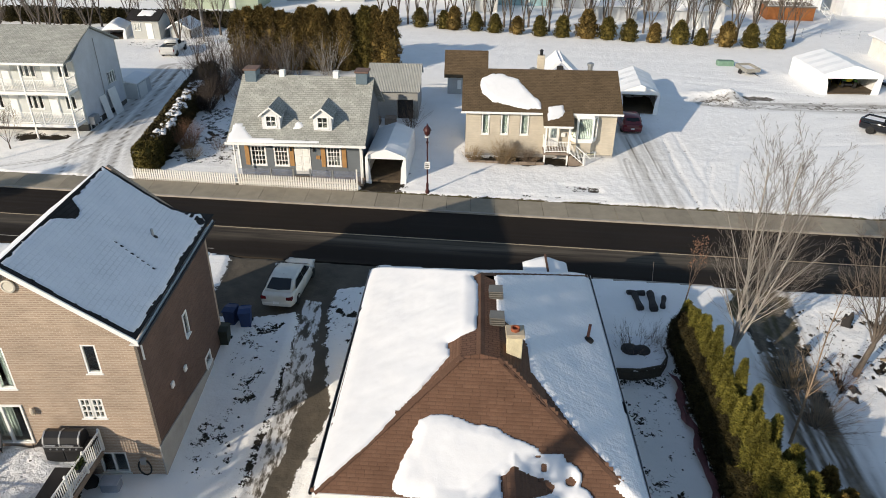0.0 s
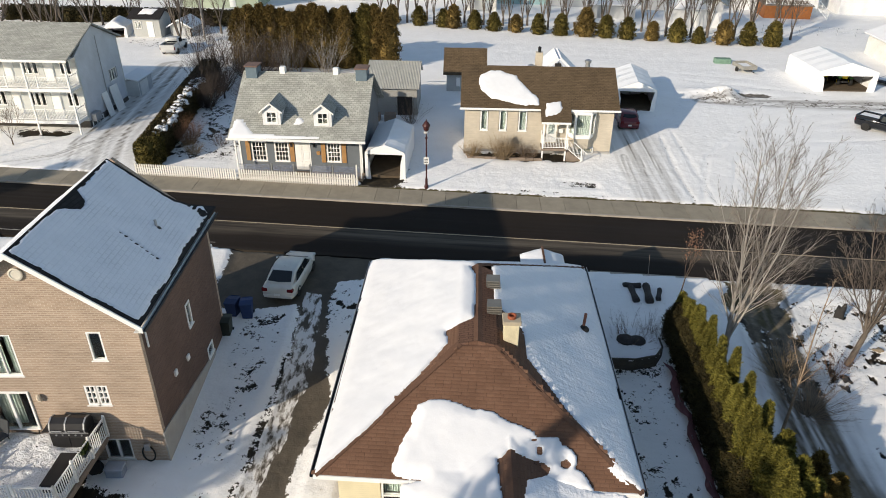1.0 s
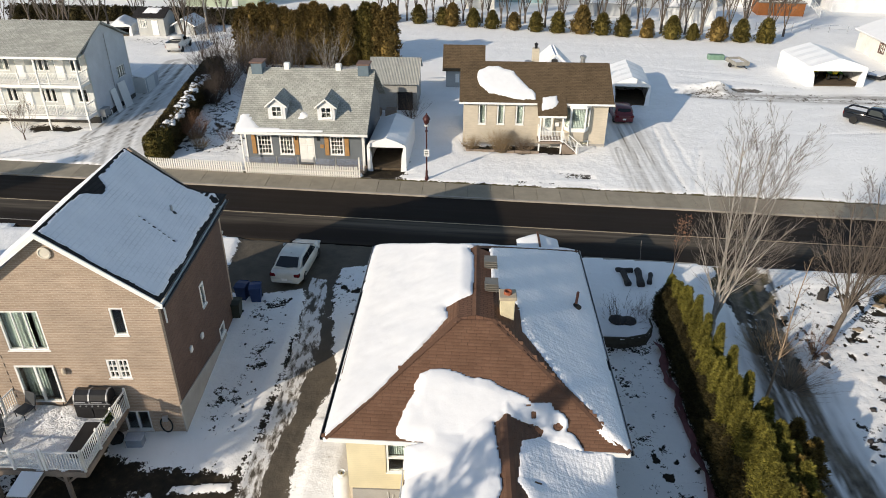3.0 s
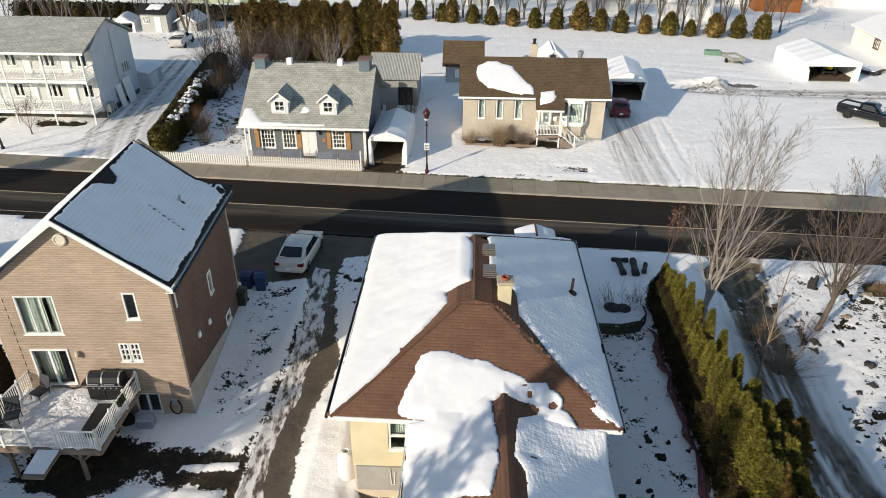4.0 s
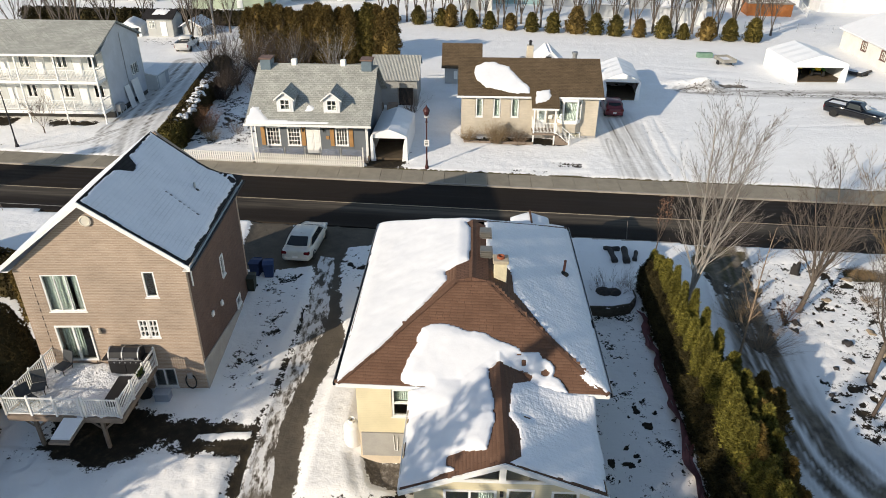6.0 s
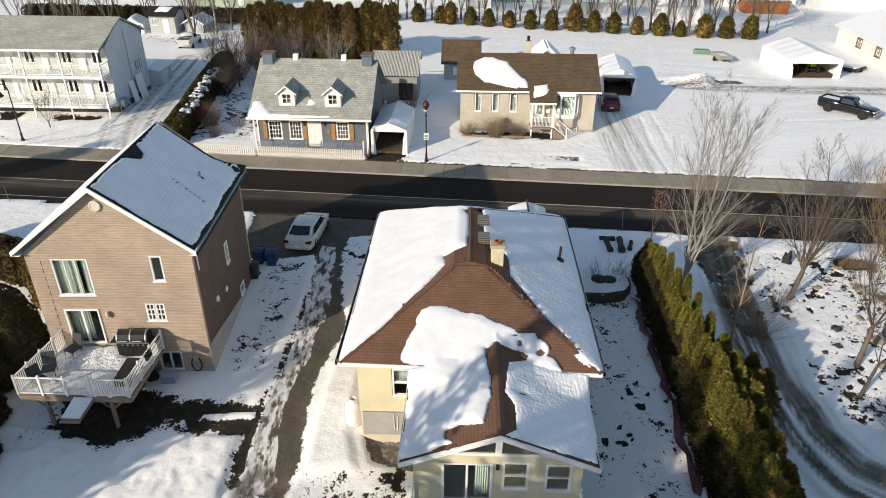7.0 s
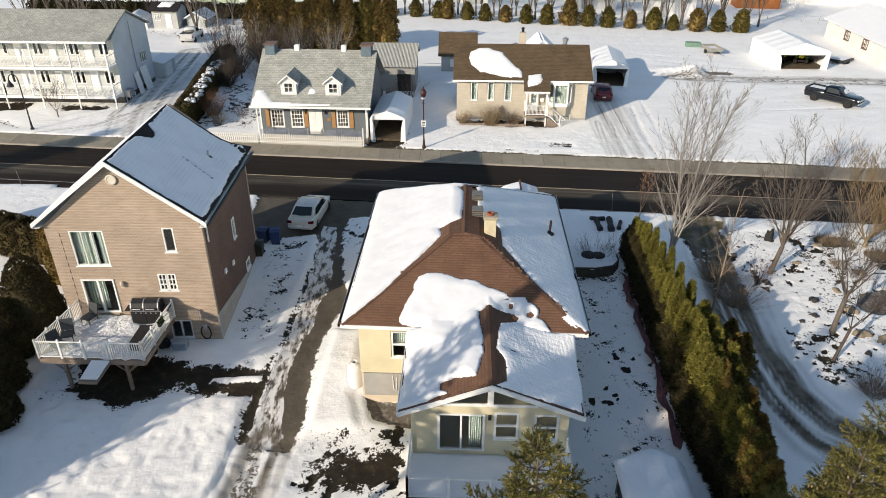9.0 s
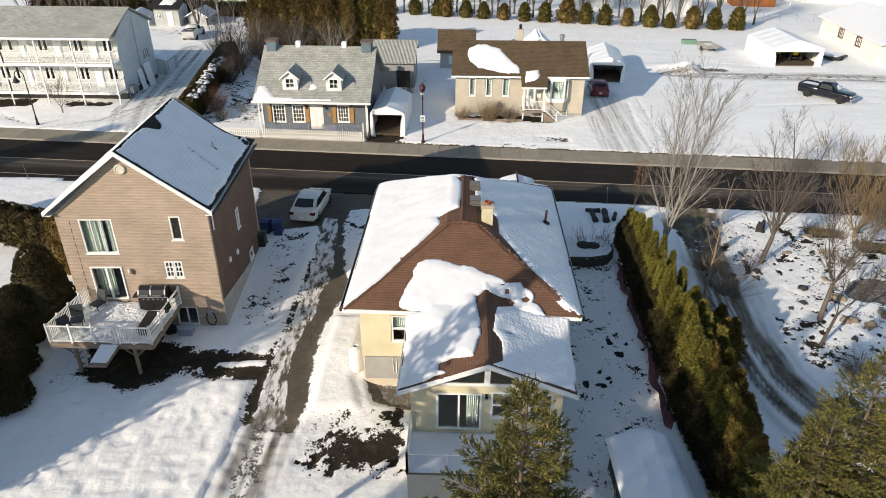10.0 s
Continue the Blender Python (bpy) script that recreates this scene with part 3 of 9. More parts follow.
def ground_material():
    m = Mat("snowy_ground", 0.85)
    cover, kind = m.attr("cover"), m.attr("kind")
    grain = m.math("ADD", m.math("MULTIPLY", m.noise(2.2, 8, 0.68), 0.6), m.math("MULTIPLY", m.noise(8, 6, 0.7), 0.4))
    edge = m.math("ADD", cover, m.math("MULTIPLY", m.math("SUBTRACT", grain, 0.5), 2.6))
    white = m.ramp(edge, [(0.46, (0, 0, 0)), (0.53, (1, 1, 1))])
    asphalt = m.ramp(m.noise(1.1, 6), [(0.3, (0.075, 0.061, 0.043)), (0.7, (0.135, 0.11, 0.078))])
    asphalt = m.mix(0.4, asphalt, m.ramp(m.noise(70, 2), [(0.3, (0.03, 0.03, 0.028)), (0.7, (0.11, 0.1, 0.09))]))
    soil = m.ramp(m.noise(2.6, 6, 0.65), [(0.3, (0.011, 0.009, 0.006)), (0.55, (0.025, 0.019, 0.011)), (0.75, (0.07, 0.054, 0.03))])
    gravel = m.ramp(m.noise(5, 6, 0.7), [(0.3, (0.05, 0.045, 0.04)), (0.55, (0.15, 0.13, 0.11)), (0.75, (0.42, 0.41, 0.4))])
    bare = m.mix(m.math("COMPARE", kind, 1.0, 0.5), asphalt, soil)
    bare = m.mix(m.math("COMPARE", kind, 2.0, 0.45), bare, gravel)
    grass = m.ramp(m.noise(3.0, 6, 0.65), [(0.3, (0.03, 0.026, 0.012)), (0.6, (0.085, 0.072, 0.03)), (0.75, (0.14, 0.115, 0.06))])
    bare = m.mix(m.math("COMPARE", kind, 4.0, 0.45), bare, grass)
    along = m.t.nodes.new("ShaderNodeMapping")
    along.inputs["Scale"].default_value = (3.2, 1.1, 1.0)
    m.link(m.pos(), along.inputs["Vector"])
    ice = m.ramp(m.noise(1.0, 7, 0.65, along.outputs[0]), [(0.42, (0.085, 0.073, 0.058)), (0.46, (0.32, 0.3, 0.275)), (0.5, (0.45, 0.43, 0.4)), (0.53, (0.72, 0.71, 0.7))])
    frozen = m.math("ADD", m.attr("ice"), m.math("MULTIPLY", m.math("SUBTRACT", m.noise(1.0, 6, 0.65, along.outputs[0]), 0.5), 1.6))
    bare = m.mix(m.ramp(frozen, [(0.46, (0, 0, 0)), (0.56, (1, 1, 1))]), bare, ice)
    snow = m.ramp(m.noise(0.5, 6), [(0.3, (0.82, 0.817, 0.805)), (0.7, (0.88, 0.876, 0.865))])
    dirty = m.ramp(m.noise(3.0, 6, 0.7), [(0.62, (1, 1, 1)), (0.78, (0.72, 0.68, 0.62))])
    snow = m.mix(1.0, snow, dirty, "MULTIPLY")
    mud = m.ramp(m.noise(1.6, 6, 0.65), [(0.3, (0.06, 0.049, 0.036)), (0.7, (0.2, 0.17, 0.128))])
    m.color(m.mix(m.attr("slush"), m.mix(white, bare, snow), mud))
    h = m.math("ADD", m.noise(2.6, 6, 0.62), m.math("MULTIPLY", m.noise(26, 3), 0.06))
    lie = m.t.nodes.new("ShaderNodeMapping")
    lie.inputs["Scale"].default_value, lie.inputs["Rotation"].default_value = (0.22, 1.6, 1.0), (0, 0, radians(14))
    m.link(m.pos(), lie.inputs["Vector"])
    h = m.math("ADD", h, m.math("MULTIPLY", m.noise(1.0, 4, 0.6, lie.outputs[0]), 0.35))
    m.bump(h, 0.55, 0.1)
    return m.m


GROUND = ground_material()
tagged(new("ground", build_ground()), "snow-covered ground with bare driveways and trodden soil", "ground", kind="structure")


# ---- road, kerb, pavement ----
def asphalt_material():
    m = Mat("wet_asphalt", 0.7, 0, 0.12)
    sep = m.t.nodes.new("ShaderNodeSeparateXYZ")
    m.link(m.pos(), sep.inputs[0])
    across = m.math("ADD", sep.outputs[1], m.math("MULTIPLY", sep.outputs[0], -ROAD_SLOPE))
    com = m.t.nodes.new("ShaderNodeCombineXYZ")
    m.link(m.math("MULTIPLY", sep.outputs[0], 0.09), com.inputs[0])
    m.link(m.math("MULTIPLY", across, 2.2), com.inputs[1])
    streak = m.noise(1.0, 6, 0.6, com.outputs[0])
    base = m.ramp(m.noise(0.35, 5), [(0.3, (0.0085, 0.0062, 0.0052)), (0.7, (0.016, 0.0115, 0.0095))])
    base = m.mix(0.35, base, m.ramp(m.noise(60, 2), [(0.3, (0.006, 0.005, 0.0045)), (0.7, (0.03, 0.023, 0.018))]))
    wander = m.math("MULTIPLY", m.math("SUBTRACT", m.noise(0.12, 3), 0.5), 1.2)
    lane = m.math("ADD", m.math("MULTIPLY", m.math("SUBTRACT", m.math("ADD", across, wander), 36.6), 0.13), 0.0)
    dusty = m.ramp(lane, [(0.0, (0.25, 0.25, 0.25)), (0.1, (0.03, 0.03, 0.03)), (0.28, (0.06, 0.06, 0.06)), (0.42, (0.6, 0.6, 0.6)), (0.51, (0.5, 0.5, 0.5)), (0.54, (0.03, 0.03, 0.03)), (1.0, (0.05, 0.05, 0.05))])
    salt = m.ramp(streak, [(0.36, (0.15, 0.15, 0.15)), (0.62, (1, 1, 1))])
    m.color(m.mix(m.math("MULTIPLY", salt, dusty), base, (0.2, 0.172, 0.135)))
    m.bump(m.noise(80, 2), 0.3, 0.01)
    rough = m.ramp(streak, [(0.35, (0.62, 0.62, 0.62)), (0.65, (0.88, 0.88, 0.88))])
    m.link(rough, m.b.inputs["Roughness"])
    return m.m


def strip(y0, y1, x0, x1, lift, thick, step=6.0):
    """A band along the road, between two offsets from its line."""
    g = Geo()
    n = int((x1 - x0) / step)
    for i in range(n):
        a, b = x0 + i * (x1 - x0) / n, x0 + (i + 1) * (x1 - x0) / n
        c = [(a, road_y(a, y0)), (b, road_y(b, y0)), (b, road_y(b, y1)), (a, road_y(a, y1))]
        top = [(px, py, lv(px, py) + lift) for px, py in c]
        if i == 0:
            g.add(top + [(p[0], p[1], p[2] - thick) for p in top], [(0, 4, 7, 3)])
        g.add(top + [(p[0], p[1], p[2] - thick) for p in top], [(0, 1, 2, 3), (0, 4, 5, 1), (2, 6, 7, 3)])
    return g


ASPHALT = asphalt_material()
PAINT_YELLOW = surf("worn_yellow_paint", (0.42, 0.34, 0.23), 0.35, 3, 20, 0.7)
PAINT_WHITE = surf("worn_white_paint", (0.3, 0.28, 0.25), 0.4, 3, 20, 0.7)
solid("road", strip(ROAD_S, ROAD_N, -140, 150, 0.0, 0.3), ASPHALT, label="dark two-lane asphalt road with salt streaks", category="road", kind="structure")
solid("road_line", strip(40.62, 40.72, -140, 150, 0.006, 0.004), PAINT_YELLOW, label="worn yellow centre line on the asphalt", category="road marking", kind="structure")
solid("road_line", strip(37.75, 37.83, -140, -16, 0.006, 0.004), PAINT_WHITE, label="worn pale edge line on the asphalt", category="road marking", kind="structure")
solid("kerb", strip(ROAD_N, ROAD_N + 0.16, -140, 150, 0.13, 0.3), CONCRETE, label="low concrete kerb along the road", category="kerb", kind="structure")
solid("kerb", strip(ROAD_S - 0.16, ROAD_S, 8.0, 15.0, 0.11, 0.3, 1.0), CONCRETE, label="low concrete kerb along the road", category="kerb", kind="structure")
walk_root = thing("pavement", 0, 0, 0, 0, "grey-brown concrete slab pavement beside the road", "pavement", kind="structure")
slab_mat = surf("pavement_concrete", (0.3, 0.265, 0.205), 0.22, 1.2, 30, 0.9, bump=0.25, per_object=0.22)
for i in range(76):
    a = -70 + i * 1.72
    b = a + 1.70
    c = [(a, road_y(a, ROAD_N + 0.17)), (b, road_y(b, ROAD_N + 0.17)), (b, road_y(b, WALK_N)), (a, road_y(a, WALK_N))]
    part("slab", Geo().slab([(px, py, lv(px, py) + 0.12 + 0.008 * math.sin(i * 2.3)) for px, py in c], 0.14), slab_mat, walk_root)
solid("pavement_far", Geo().slab([(x, y, lv(x, y) + 0.11) for x, y in ((61, road_y(61, ROAD_N + 0.17)), (150, road_y(150, ROAD_N + 0.17)), (150, road_y(150, WALK_N)), (61, road_y(61, WALK_N)))], 0.2),
      slab_mat, label="concrete pavement further along the road", category="pavement", kind="structure")


# ---- building kit ----
def wall(g, x0, x1, z0, z1, y0, y1, holes=()):
    """An upright wall along x from y0 to y1, one skin with rectangular holes (xa, xb, za, zb) through it."""
    xs = sorted({x0, x1, *[min(max(h[i], x0), x1) for h in holes for i in (0, 1)]})
    zs = sorted({z0, z1, *[min(max(h[i], z0), z1) for h in holes for i in (2, 3)]})
    nx, nz = len(xs) - 1, len(zs) - 1

    def full(i, k):
        if not (0 <= i < nx and 0 <= k < nz):
            return False
        cx, cz = (xs[i] + xs[i + 1]) / 2, (zs[k] + zs[k + 1]) / 2
        return not any(h[0] < cx < h[1] and h[2] < cz < h[3] for h in holes)

    vs = [(x, y, z) for y in (y0, y1) for z in zs for x in xs]
    n, w = (nx + 1) * (nz + 1), nx + 1
    fs = []
    for i in range(nx):
        for k in range(nz):
            if not full(i, k):
                continue
            a, b, c, d = k * w + i, k * w + i + 1, (k + 1) * w + i + 1, (k + 1) * w + i
            fs += [(a, b, c, d), (n + d, n + c, n + b, n + a)]
            for (p, q), (di, dk) in zip(((a, b), (b, c), (c, d), (d, a)), ((0, -1), (1, 0), (0, 1), (-1, 0))):
                if not full(i + di, k + dk):
                    fs.append((q, p, n + p, n + q))
    g.add(vs, fs)


def window(parent, m, w, h, bars=(1, 1), slide=False, rim=0.07, frame_mat=None, sill=True, blind=None, name="window", label=""):
    """A window with its middle at m's origin, facing -y of m: frame, bars, panes and sill."""
    fm = frame_mat or WHITE
    g = Geo(m)
    x, z = w / 2, h / 2
    nx, nz = bars
    bw = 0.022 if nx * nz > 2 else 0.04
    iw, ih = (w - 2 * rim) / nx, (h - 2 * rim) / nz
    panes = [(-x + rim + i * iw + (bw if i else 0), -x + rim + (i + 1) * iw - (bw if i < nx - 1 else 0), -z + rim + k * ih + (bw if k else 0), -z + rim + (k + 1) * ih - (bw if k < nz - 1 else 0))
             for i in range(nx) for k in range(nz)]
    wall(g, -x - rim * 0.4, x + rim * 0.4, -z, z + rim * 0.4, -0.05, 0.06, panes)
    ob = part(name, g, fm, parent, label)
    pane = part("pane", Geo(m).box(-x + rim, x - rim, 0.012, 0.022, -z + rim, z - rim), GLASS, ob)
    pane.visible_shadow = False
    if sill:
        part("sill", Geo(m).box(-x - 0.05, x + 0.05, -0.1, -0.052, -z - 0.045, -z + 0.005), fm, ob)
    if blind:
        gb = Geo(m)
        for a, b, zz in blind:
            n = max(3, int((b - a) * 9))
            gb.grid(lambda u, v, a=a, b=b, zz=zz: (a * x + (b - a) * x * u, 0.16 + 0.018 * math.sin(u * n * 3.1), zz * z + (z - zz * z) * v), n * 3, 1)
        part("curtain", gb, CURTAIN, ob)
    return ob


CURTAIN = surf("sheer_curtain", (0.36, 0.4, 0.375), 0.15, 4, 30, 0.9, bump=0.0)


def gable(g, x0, x1, z0, zr, y0, y1, xr=None):
    """The triangle of wall under a gable: (x0, z0), (x1, z0), ridge at zr."""
    xr = (x0 + x1) / 2 if xr is None else xr
    g.prism([(x0, z0), (x1, z0), (xr, zr)], y0, y1, "y")


def railing(parent, p0, p1, height=1.0, gap=0.11, mat_=None, posts=2, post_w=0.09, name="railing", foot=0.09):
    """Posts, two rails and separate bars from p0 to p1 (feet)."""
    mt = mat_ or WHITE
    p0, p1 = Vector(p0), Vector(p1)
    d = p1 - p0
    n = d.normalized()
    L = d.length
    rot = Matrix.Translation(p0) @ Matrix.Rotation(math.atan2(d.y, d.x), 4, "Z") @ Matrix.Rotation(-math.asin(d.z / L), 4, "Y")
    ob = part(name, Geo(rot).box(0, L, -0.03, 0.03, height - 0.05, height), mt, parent)
    part("bottom_rail", Geo(rot).box(0, L, -0.022, 0.022, foot, foot + 0.045), mt, ob)
    for i in range(posts):
        c = p0 + d * (i / max(1, posts - 1))
        g = Geo().box(c.x - post_w / 2, c.x + post_w / 2, c.y - post_w / 2, c.y + post_w / 2, c.z, c.z + height + 0.06)
        g.lathe([(post_w * 0.55, 0), (post_w * 0.6, 0.03), (0.02, 0.07)], 8, (c.x, c.y, c.z + height + 0.06))
        part("post", g, mt, ob)
    k = int(L / gap)
    me = None
    for i in range(1, k):
        if me is None:
            me = Geo().box(-0.014, 0.014, -0.014, 0.014, foot + 0.04, height - 0.045).mesh("baluster", mt)
        b = new("baluster", me)
        b.parent = ob
        q = p0 + d * (i / k)
        b.location = q
    return ob


def snow_cap(name, poly, zf, thick, parent, material, label="", rag=0.25, step=0.12, seed=1, soft=0.35, local=False, rough_top=0.03, holes=()):
    """Snow lying on a slope: an outline in plan, the slope's height there, and how deep it lies."""
    px, py = [p[0] for p in poly], [p[1] for p in poly]
    xs, ys = np.arange(min(px) - 0.3, max(px) + 0.3, step), np.arange(min(py) - 0.3, max(py) + 0.3, step)
    X, Y = np.meshgrid(xs, ys)
    d = inside(X, Y, poly) + vnoise(X, Y, 0.8, seed, 4) * rag * 1.6 + vnoise(X, Y, 0.26, seed + 7, 2) * min(rag, 0.12)
    for hx, hy, rx, ry in holes:
        d = np.minimum(d, (np.hypot((X - hx) / rx, (Y - hy) / ry) - 1) * min(rx, ry))
    Z = np.vectorize(zf)(X, Y)
    h = np.where(d > -0.02, thick * (0.25 + 0.75 * np.sqrt(np.clip(d / soft, 0, 1))), -0.05) + (d > 0) * rough_top * vnoise(X, Y, 1.1, seed + 3, 3) * 2
    V = np.stack([X.ravel(), Y.ravel(), (Z + h).ravel()], 1)
    n = len(xs)
    keep = (d > -0.02)
    cell = keep[:-1, :-1] | keep[1:, :-1] | keep[:-1, 1:] | keep[1:, 1:]
    j, i = np.nonzero(cell)
    a = j * n + i
    F = np.stack([a, a + 1, a + n + 1, a + n], 1)
    used = np.unique(F)
    back = np.full(len(V), -1)
    back[used] = np.arange(len(used))
    me = big_mesh(name, V[used], back[F], material, True)
    ob = new(name, me)
    ob.parent = parent
    if not local:
        ob.matrix_parent_inverse = parent.matrix_basis.inverted()
    return tagged(ob, label)


def shingles(name, corners, keep, parent, material, label, row=0.14, width=0.3, thick=0.009, local=False):
    """Courses of separate shingle tabs on a plane: corners (eave a, eave b, up), and keep(x, y) in plan."""
    a, b, up = [Vector(c) for c in corners]
    u = (b - a).normalized()
    v = (up - a) - u * (up - a).dot(u)
    H, L = v.length, (b - a).length
    v.normalize()
    n = u.cross(v)
    if n.z < 0:
        n = -n
    rng = random.Random(5)
    V, F = [], []
    for r in range(int(H / row)):
        shift = rng.random() * width
        for c in range(-1, int(L / width) + 1):
            s0, s1 = c * width + shift, c * width + shift + width - 0.012
            mid = a + u * ((s0 + s1) / 2) + v * ((r + 0.5) * row)
            if not keep(mid.x, mid.y):
                continue
            low = thick * (0.7 + 0.6 * rng.random())
            k = len(V)
            for s, t, h in ((s0, r * row, low), (s1, r * row, low), (s1, (r + 1) * row, 0.004), (s0, (r + 1) * row, 0.004),
                            (s0, r * row, -0.002), (s1, r * row, -0.002)):
                V.append(a + u * s + v * t + n * h)
            F += [(k, k + 1, k + 2, k + 3), (k, k + 4, k + 5, k + 1)]
    ob = new(name, big_mesh(name, [tuple(p) for p in V], F, material))
    ob.parent = parent
    if not local:
        ob.matrix_parent_inverse = parent.matrix_basis.inverted()
    return tagged(ob, label, kind="stuff")


def tab_material(name, c1, c2):
    m = Mat(name, 0.9, 0, 0.2)
    r = m.t.nodes.new("ShaderNodeNewGeometry").outputs["Random Per Island"]
    a = m.ramp(r, [(0.0, mul(c1, 0.94)), (0.5, c1), (1.0, c2)])
    grit = m.ramp(m.noise(25, 4), [(0.3, (0.88, 0.88, 0.88)), (0.7, (1.1, 1.1, 1.1))])
    blot = m.ramp(m.noise(0.8, 4), [(0.3, (0.85, 0.85, 0.85)), (0.7, (1.1, 1.1, 1.1))])
    m.color(m.mix(1.0, m.mix(1.0, a, grit, "MULTIPLY"), blot, "MULTIPLY"))
    return m.m


# ---- the yellow hip-roofed house in the middle ----
YELLOW = siding_material("pale_yellow_siding", (0.68, 0.61, 0.42), 0.1)
CREAM = surf("cream_parging", (0.64, 0.55, 0.43), 0.15, 1.5, 30, 0.9, bump=0.2)
BROWN_ROOF = shingle_material("brown_shingle_base", (0.125, 0.068, 0.046), (0.145, 0.08, 0.055))
BROWN_TABS = tab_material("brown_shingle_tabs", (0.14, 0.077, 0.051), (0.15, 0.085, 0.057))
TERRACOTTA = surf("terracotta", (0.3, 0.09, 0.045), 0.25, 6, 40, 0.8)
yh = thing("yellow_house", 0.8, 22.0, 0.0, 0, "pale yellow bungalow with a brown hip roof half under snow", "house")
YW = Matrix.Translation((-0.8, -22.0, 0))
EZ, RZ = 4.3, 6.75
EAVE = [(-4.6, 16.35), (6.35, 16.05), (6.38, 30.65), (-4.46, 30.6)]      # roof corners in plan: SW, SE, NE, NW
RIDGE = [(0.85, 20.8), (0.9, 26.45)]                                     # south and north ends of the ridge


def slope_of(p, q, r):
    """The height of the plane through three points, as a function of x and y."""
    p, q, r = Vector(p), Vector(q), Vector(r)
    n = (q - p).cross(r - p)
    return lambda x, y: p.z - (n.x * (x - p.x) + n.y * (y - p.y)) / n.z


CROWN = [(0.15, 20.78), (1.58, 20.75), (1.6, 26.1), (0.18, 26.1)]        # where the slopes ease off below the ridge
CZ = RZ - 0.14
SOUTH_Z = slope_of((*EAVE[0], EZ), (*EAVE[1], EZ), (*CROWN[0], CZ))
EAST_Z = slope_of((*EAVE[1], EZ), (*EAVE[2], EZ), (*CROWN[1], CZ))
NORTH_Z = slope_of((*EAVE[2], EZ), (*EAVE[3], EZ), (*RIDGE[1], RZ))
WEST_Z = slope_of((*EAVE[3], EZ), (*EAVE[0], EZ), (*CROWN[0], CZ))


def main_z(x, y):
    top = RZ - abs(x - RIDGE[0][0] - 0.008 * (y - 20.8)) * 0.195
    return min(SOUTH_Z(x, y), EAST_Z(x, y), NORTH_Z(x, y), WEST_Z(x, y), top)


def ext_z(x, y):
    return min(3.57 + (x + 1.63) * 0.4, 3.57 + (5.63 - x) * 0.4)


def both_z(x, y):
    m = main_z(x, y)
    return max(m if m > EZ - 0.02 else -9, ext_z(x, y))


def yellow_walls():
    g = Geo(YW)
    wall(g, -3.92, 5.68, 1.3, EZ - 0.1, 16.75, 16.95, [(-2.42, -1.66, 2.2, 3.68)])
    g.box(-3.92, 5.68, 29.8, 30.0, 1.3, EZ - 0.1).box(-3.92, -3.72, 16.95, 29.8, 1.3, EZ - 0.1).box(5.48, 5.68, 16.95, 29.8, 1.3, EZ - 0.1)
    part("wall", g, YELLOW, yh, "pale yellow lapped siding")
    part("foundation", Geo(YW).box(-3.89, 5.65, 16.78, 29.97, -1.4, 1.3), CREAM, yh, "cream parged foundation")
    part("foundation_panel", Geo(YW).box(-3.8, -1.3, 16.70, 16.775, -0.05, 1.27), CONCRETE_WALL, yh, "grey cement panel")
    part("hose", Geo(YW).tube((-2.42, 16.66, 1.2), (-2.38, 16.66, 0.35), 0.014, n=6).tube((-2.38, 16.66, 0.35), (-2.26, 16.66, 0.32), 0.014, n=6).tube((-2.26, 16.66, 0.32), (-2.22, 16.66, 1.1), 0.014, n=6), WHITE, yh, "pale hose hanging on the foundation")
    part("floor_slab", Geo(YW).box(-3.7, 5.45, 17.0, 29.75, 1.3, 1.4), WOOD_GREY, yh)
    window(yh, YW @ pose(-2.04, 16.8, 2.94), 0.76, 1.48, (1, 2), blind=[(-0.85, 0.85, 0.0)])
    g = Geo(YW)
    top = [(*p, EZ) for p in EAVE] + [(*p, RZ) for p in RIDGE] + [(*p, CZ) for p in CROWN]
    low = [(*p, EZ - 0.14) for p in EAVE]
    g.add(top + low, [(0, 1, 7, 6), (6, 7, 4), (1, 2, 8, 7), (7, 8, 5, 4), (2, 3, 9, 5, 8), (3, 0, 6, 9), (9, 6, 4, 5), (13, 12, 11, 10), (0, 10, 11, 1), (1, 11, 12, 2), (2, 12, 13, 3), (3, 13, 10, 0)])
    part("roof", g, BROWN_ROOF, yh, "brown asphalt shingles")
    g = Geo(YW)
    for (xa, ya), (xb, yb) in zip(EAVE, EAVE[1:] + EAVE[:1]):
        L, turn = math.hypot(xb - xa, yb - ya), math.degrees(math.atan2(yb - ya, xb - xa))
        g.box(-0.03, L + 0.03, -0.045, -0.004, -0.18, 0.0, pose(xa, ya, EZ, 0, 0, turn))
    part("fascia", g, WHITE, yh, "white painted fascia")
    for (xa, ya), (xb, yb) in ((EAVE[3], EAVE[0]), (EAVE[1], EAVE[2])):
        L, turn = math.hypot(xb - xa, yb - ya), math.degrees(math.atan2(yb - ya, xb - xa))
        m = YW @ pose(xa, ya, EZ, 0, 0, turn)
        part("gutter", Geo(m).box(0, L, -0.165, -0.05, -0.13, -0.11).box(0, L, -0.17, -0.155, -0.11, -0.01).box(0, L, -0.062, -0.05, -0.11, -0.02), BLACK, yh, "dark metal gutter")
        part("gutter_lip", Geo(m).tube((0, -0.165, -0.005), (L, -0.165, -0.005), 0.014, n=6), STEEL, yh, "pale gutter lip")


yellow_walls()


def south_only(x, y):
    return main_z(x, y) > EZ - 0.02 and abs(main_z(x, y) - SOUTH_Z(x, y)) < 0.03 and not (ext_z(x, y) > main_z(x, y))


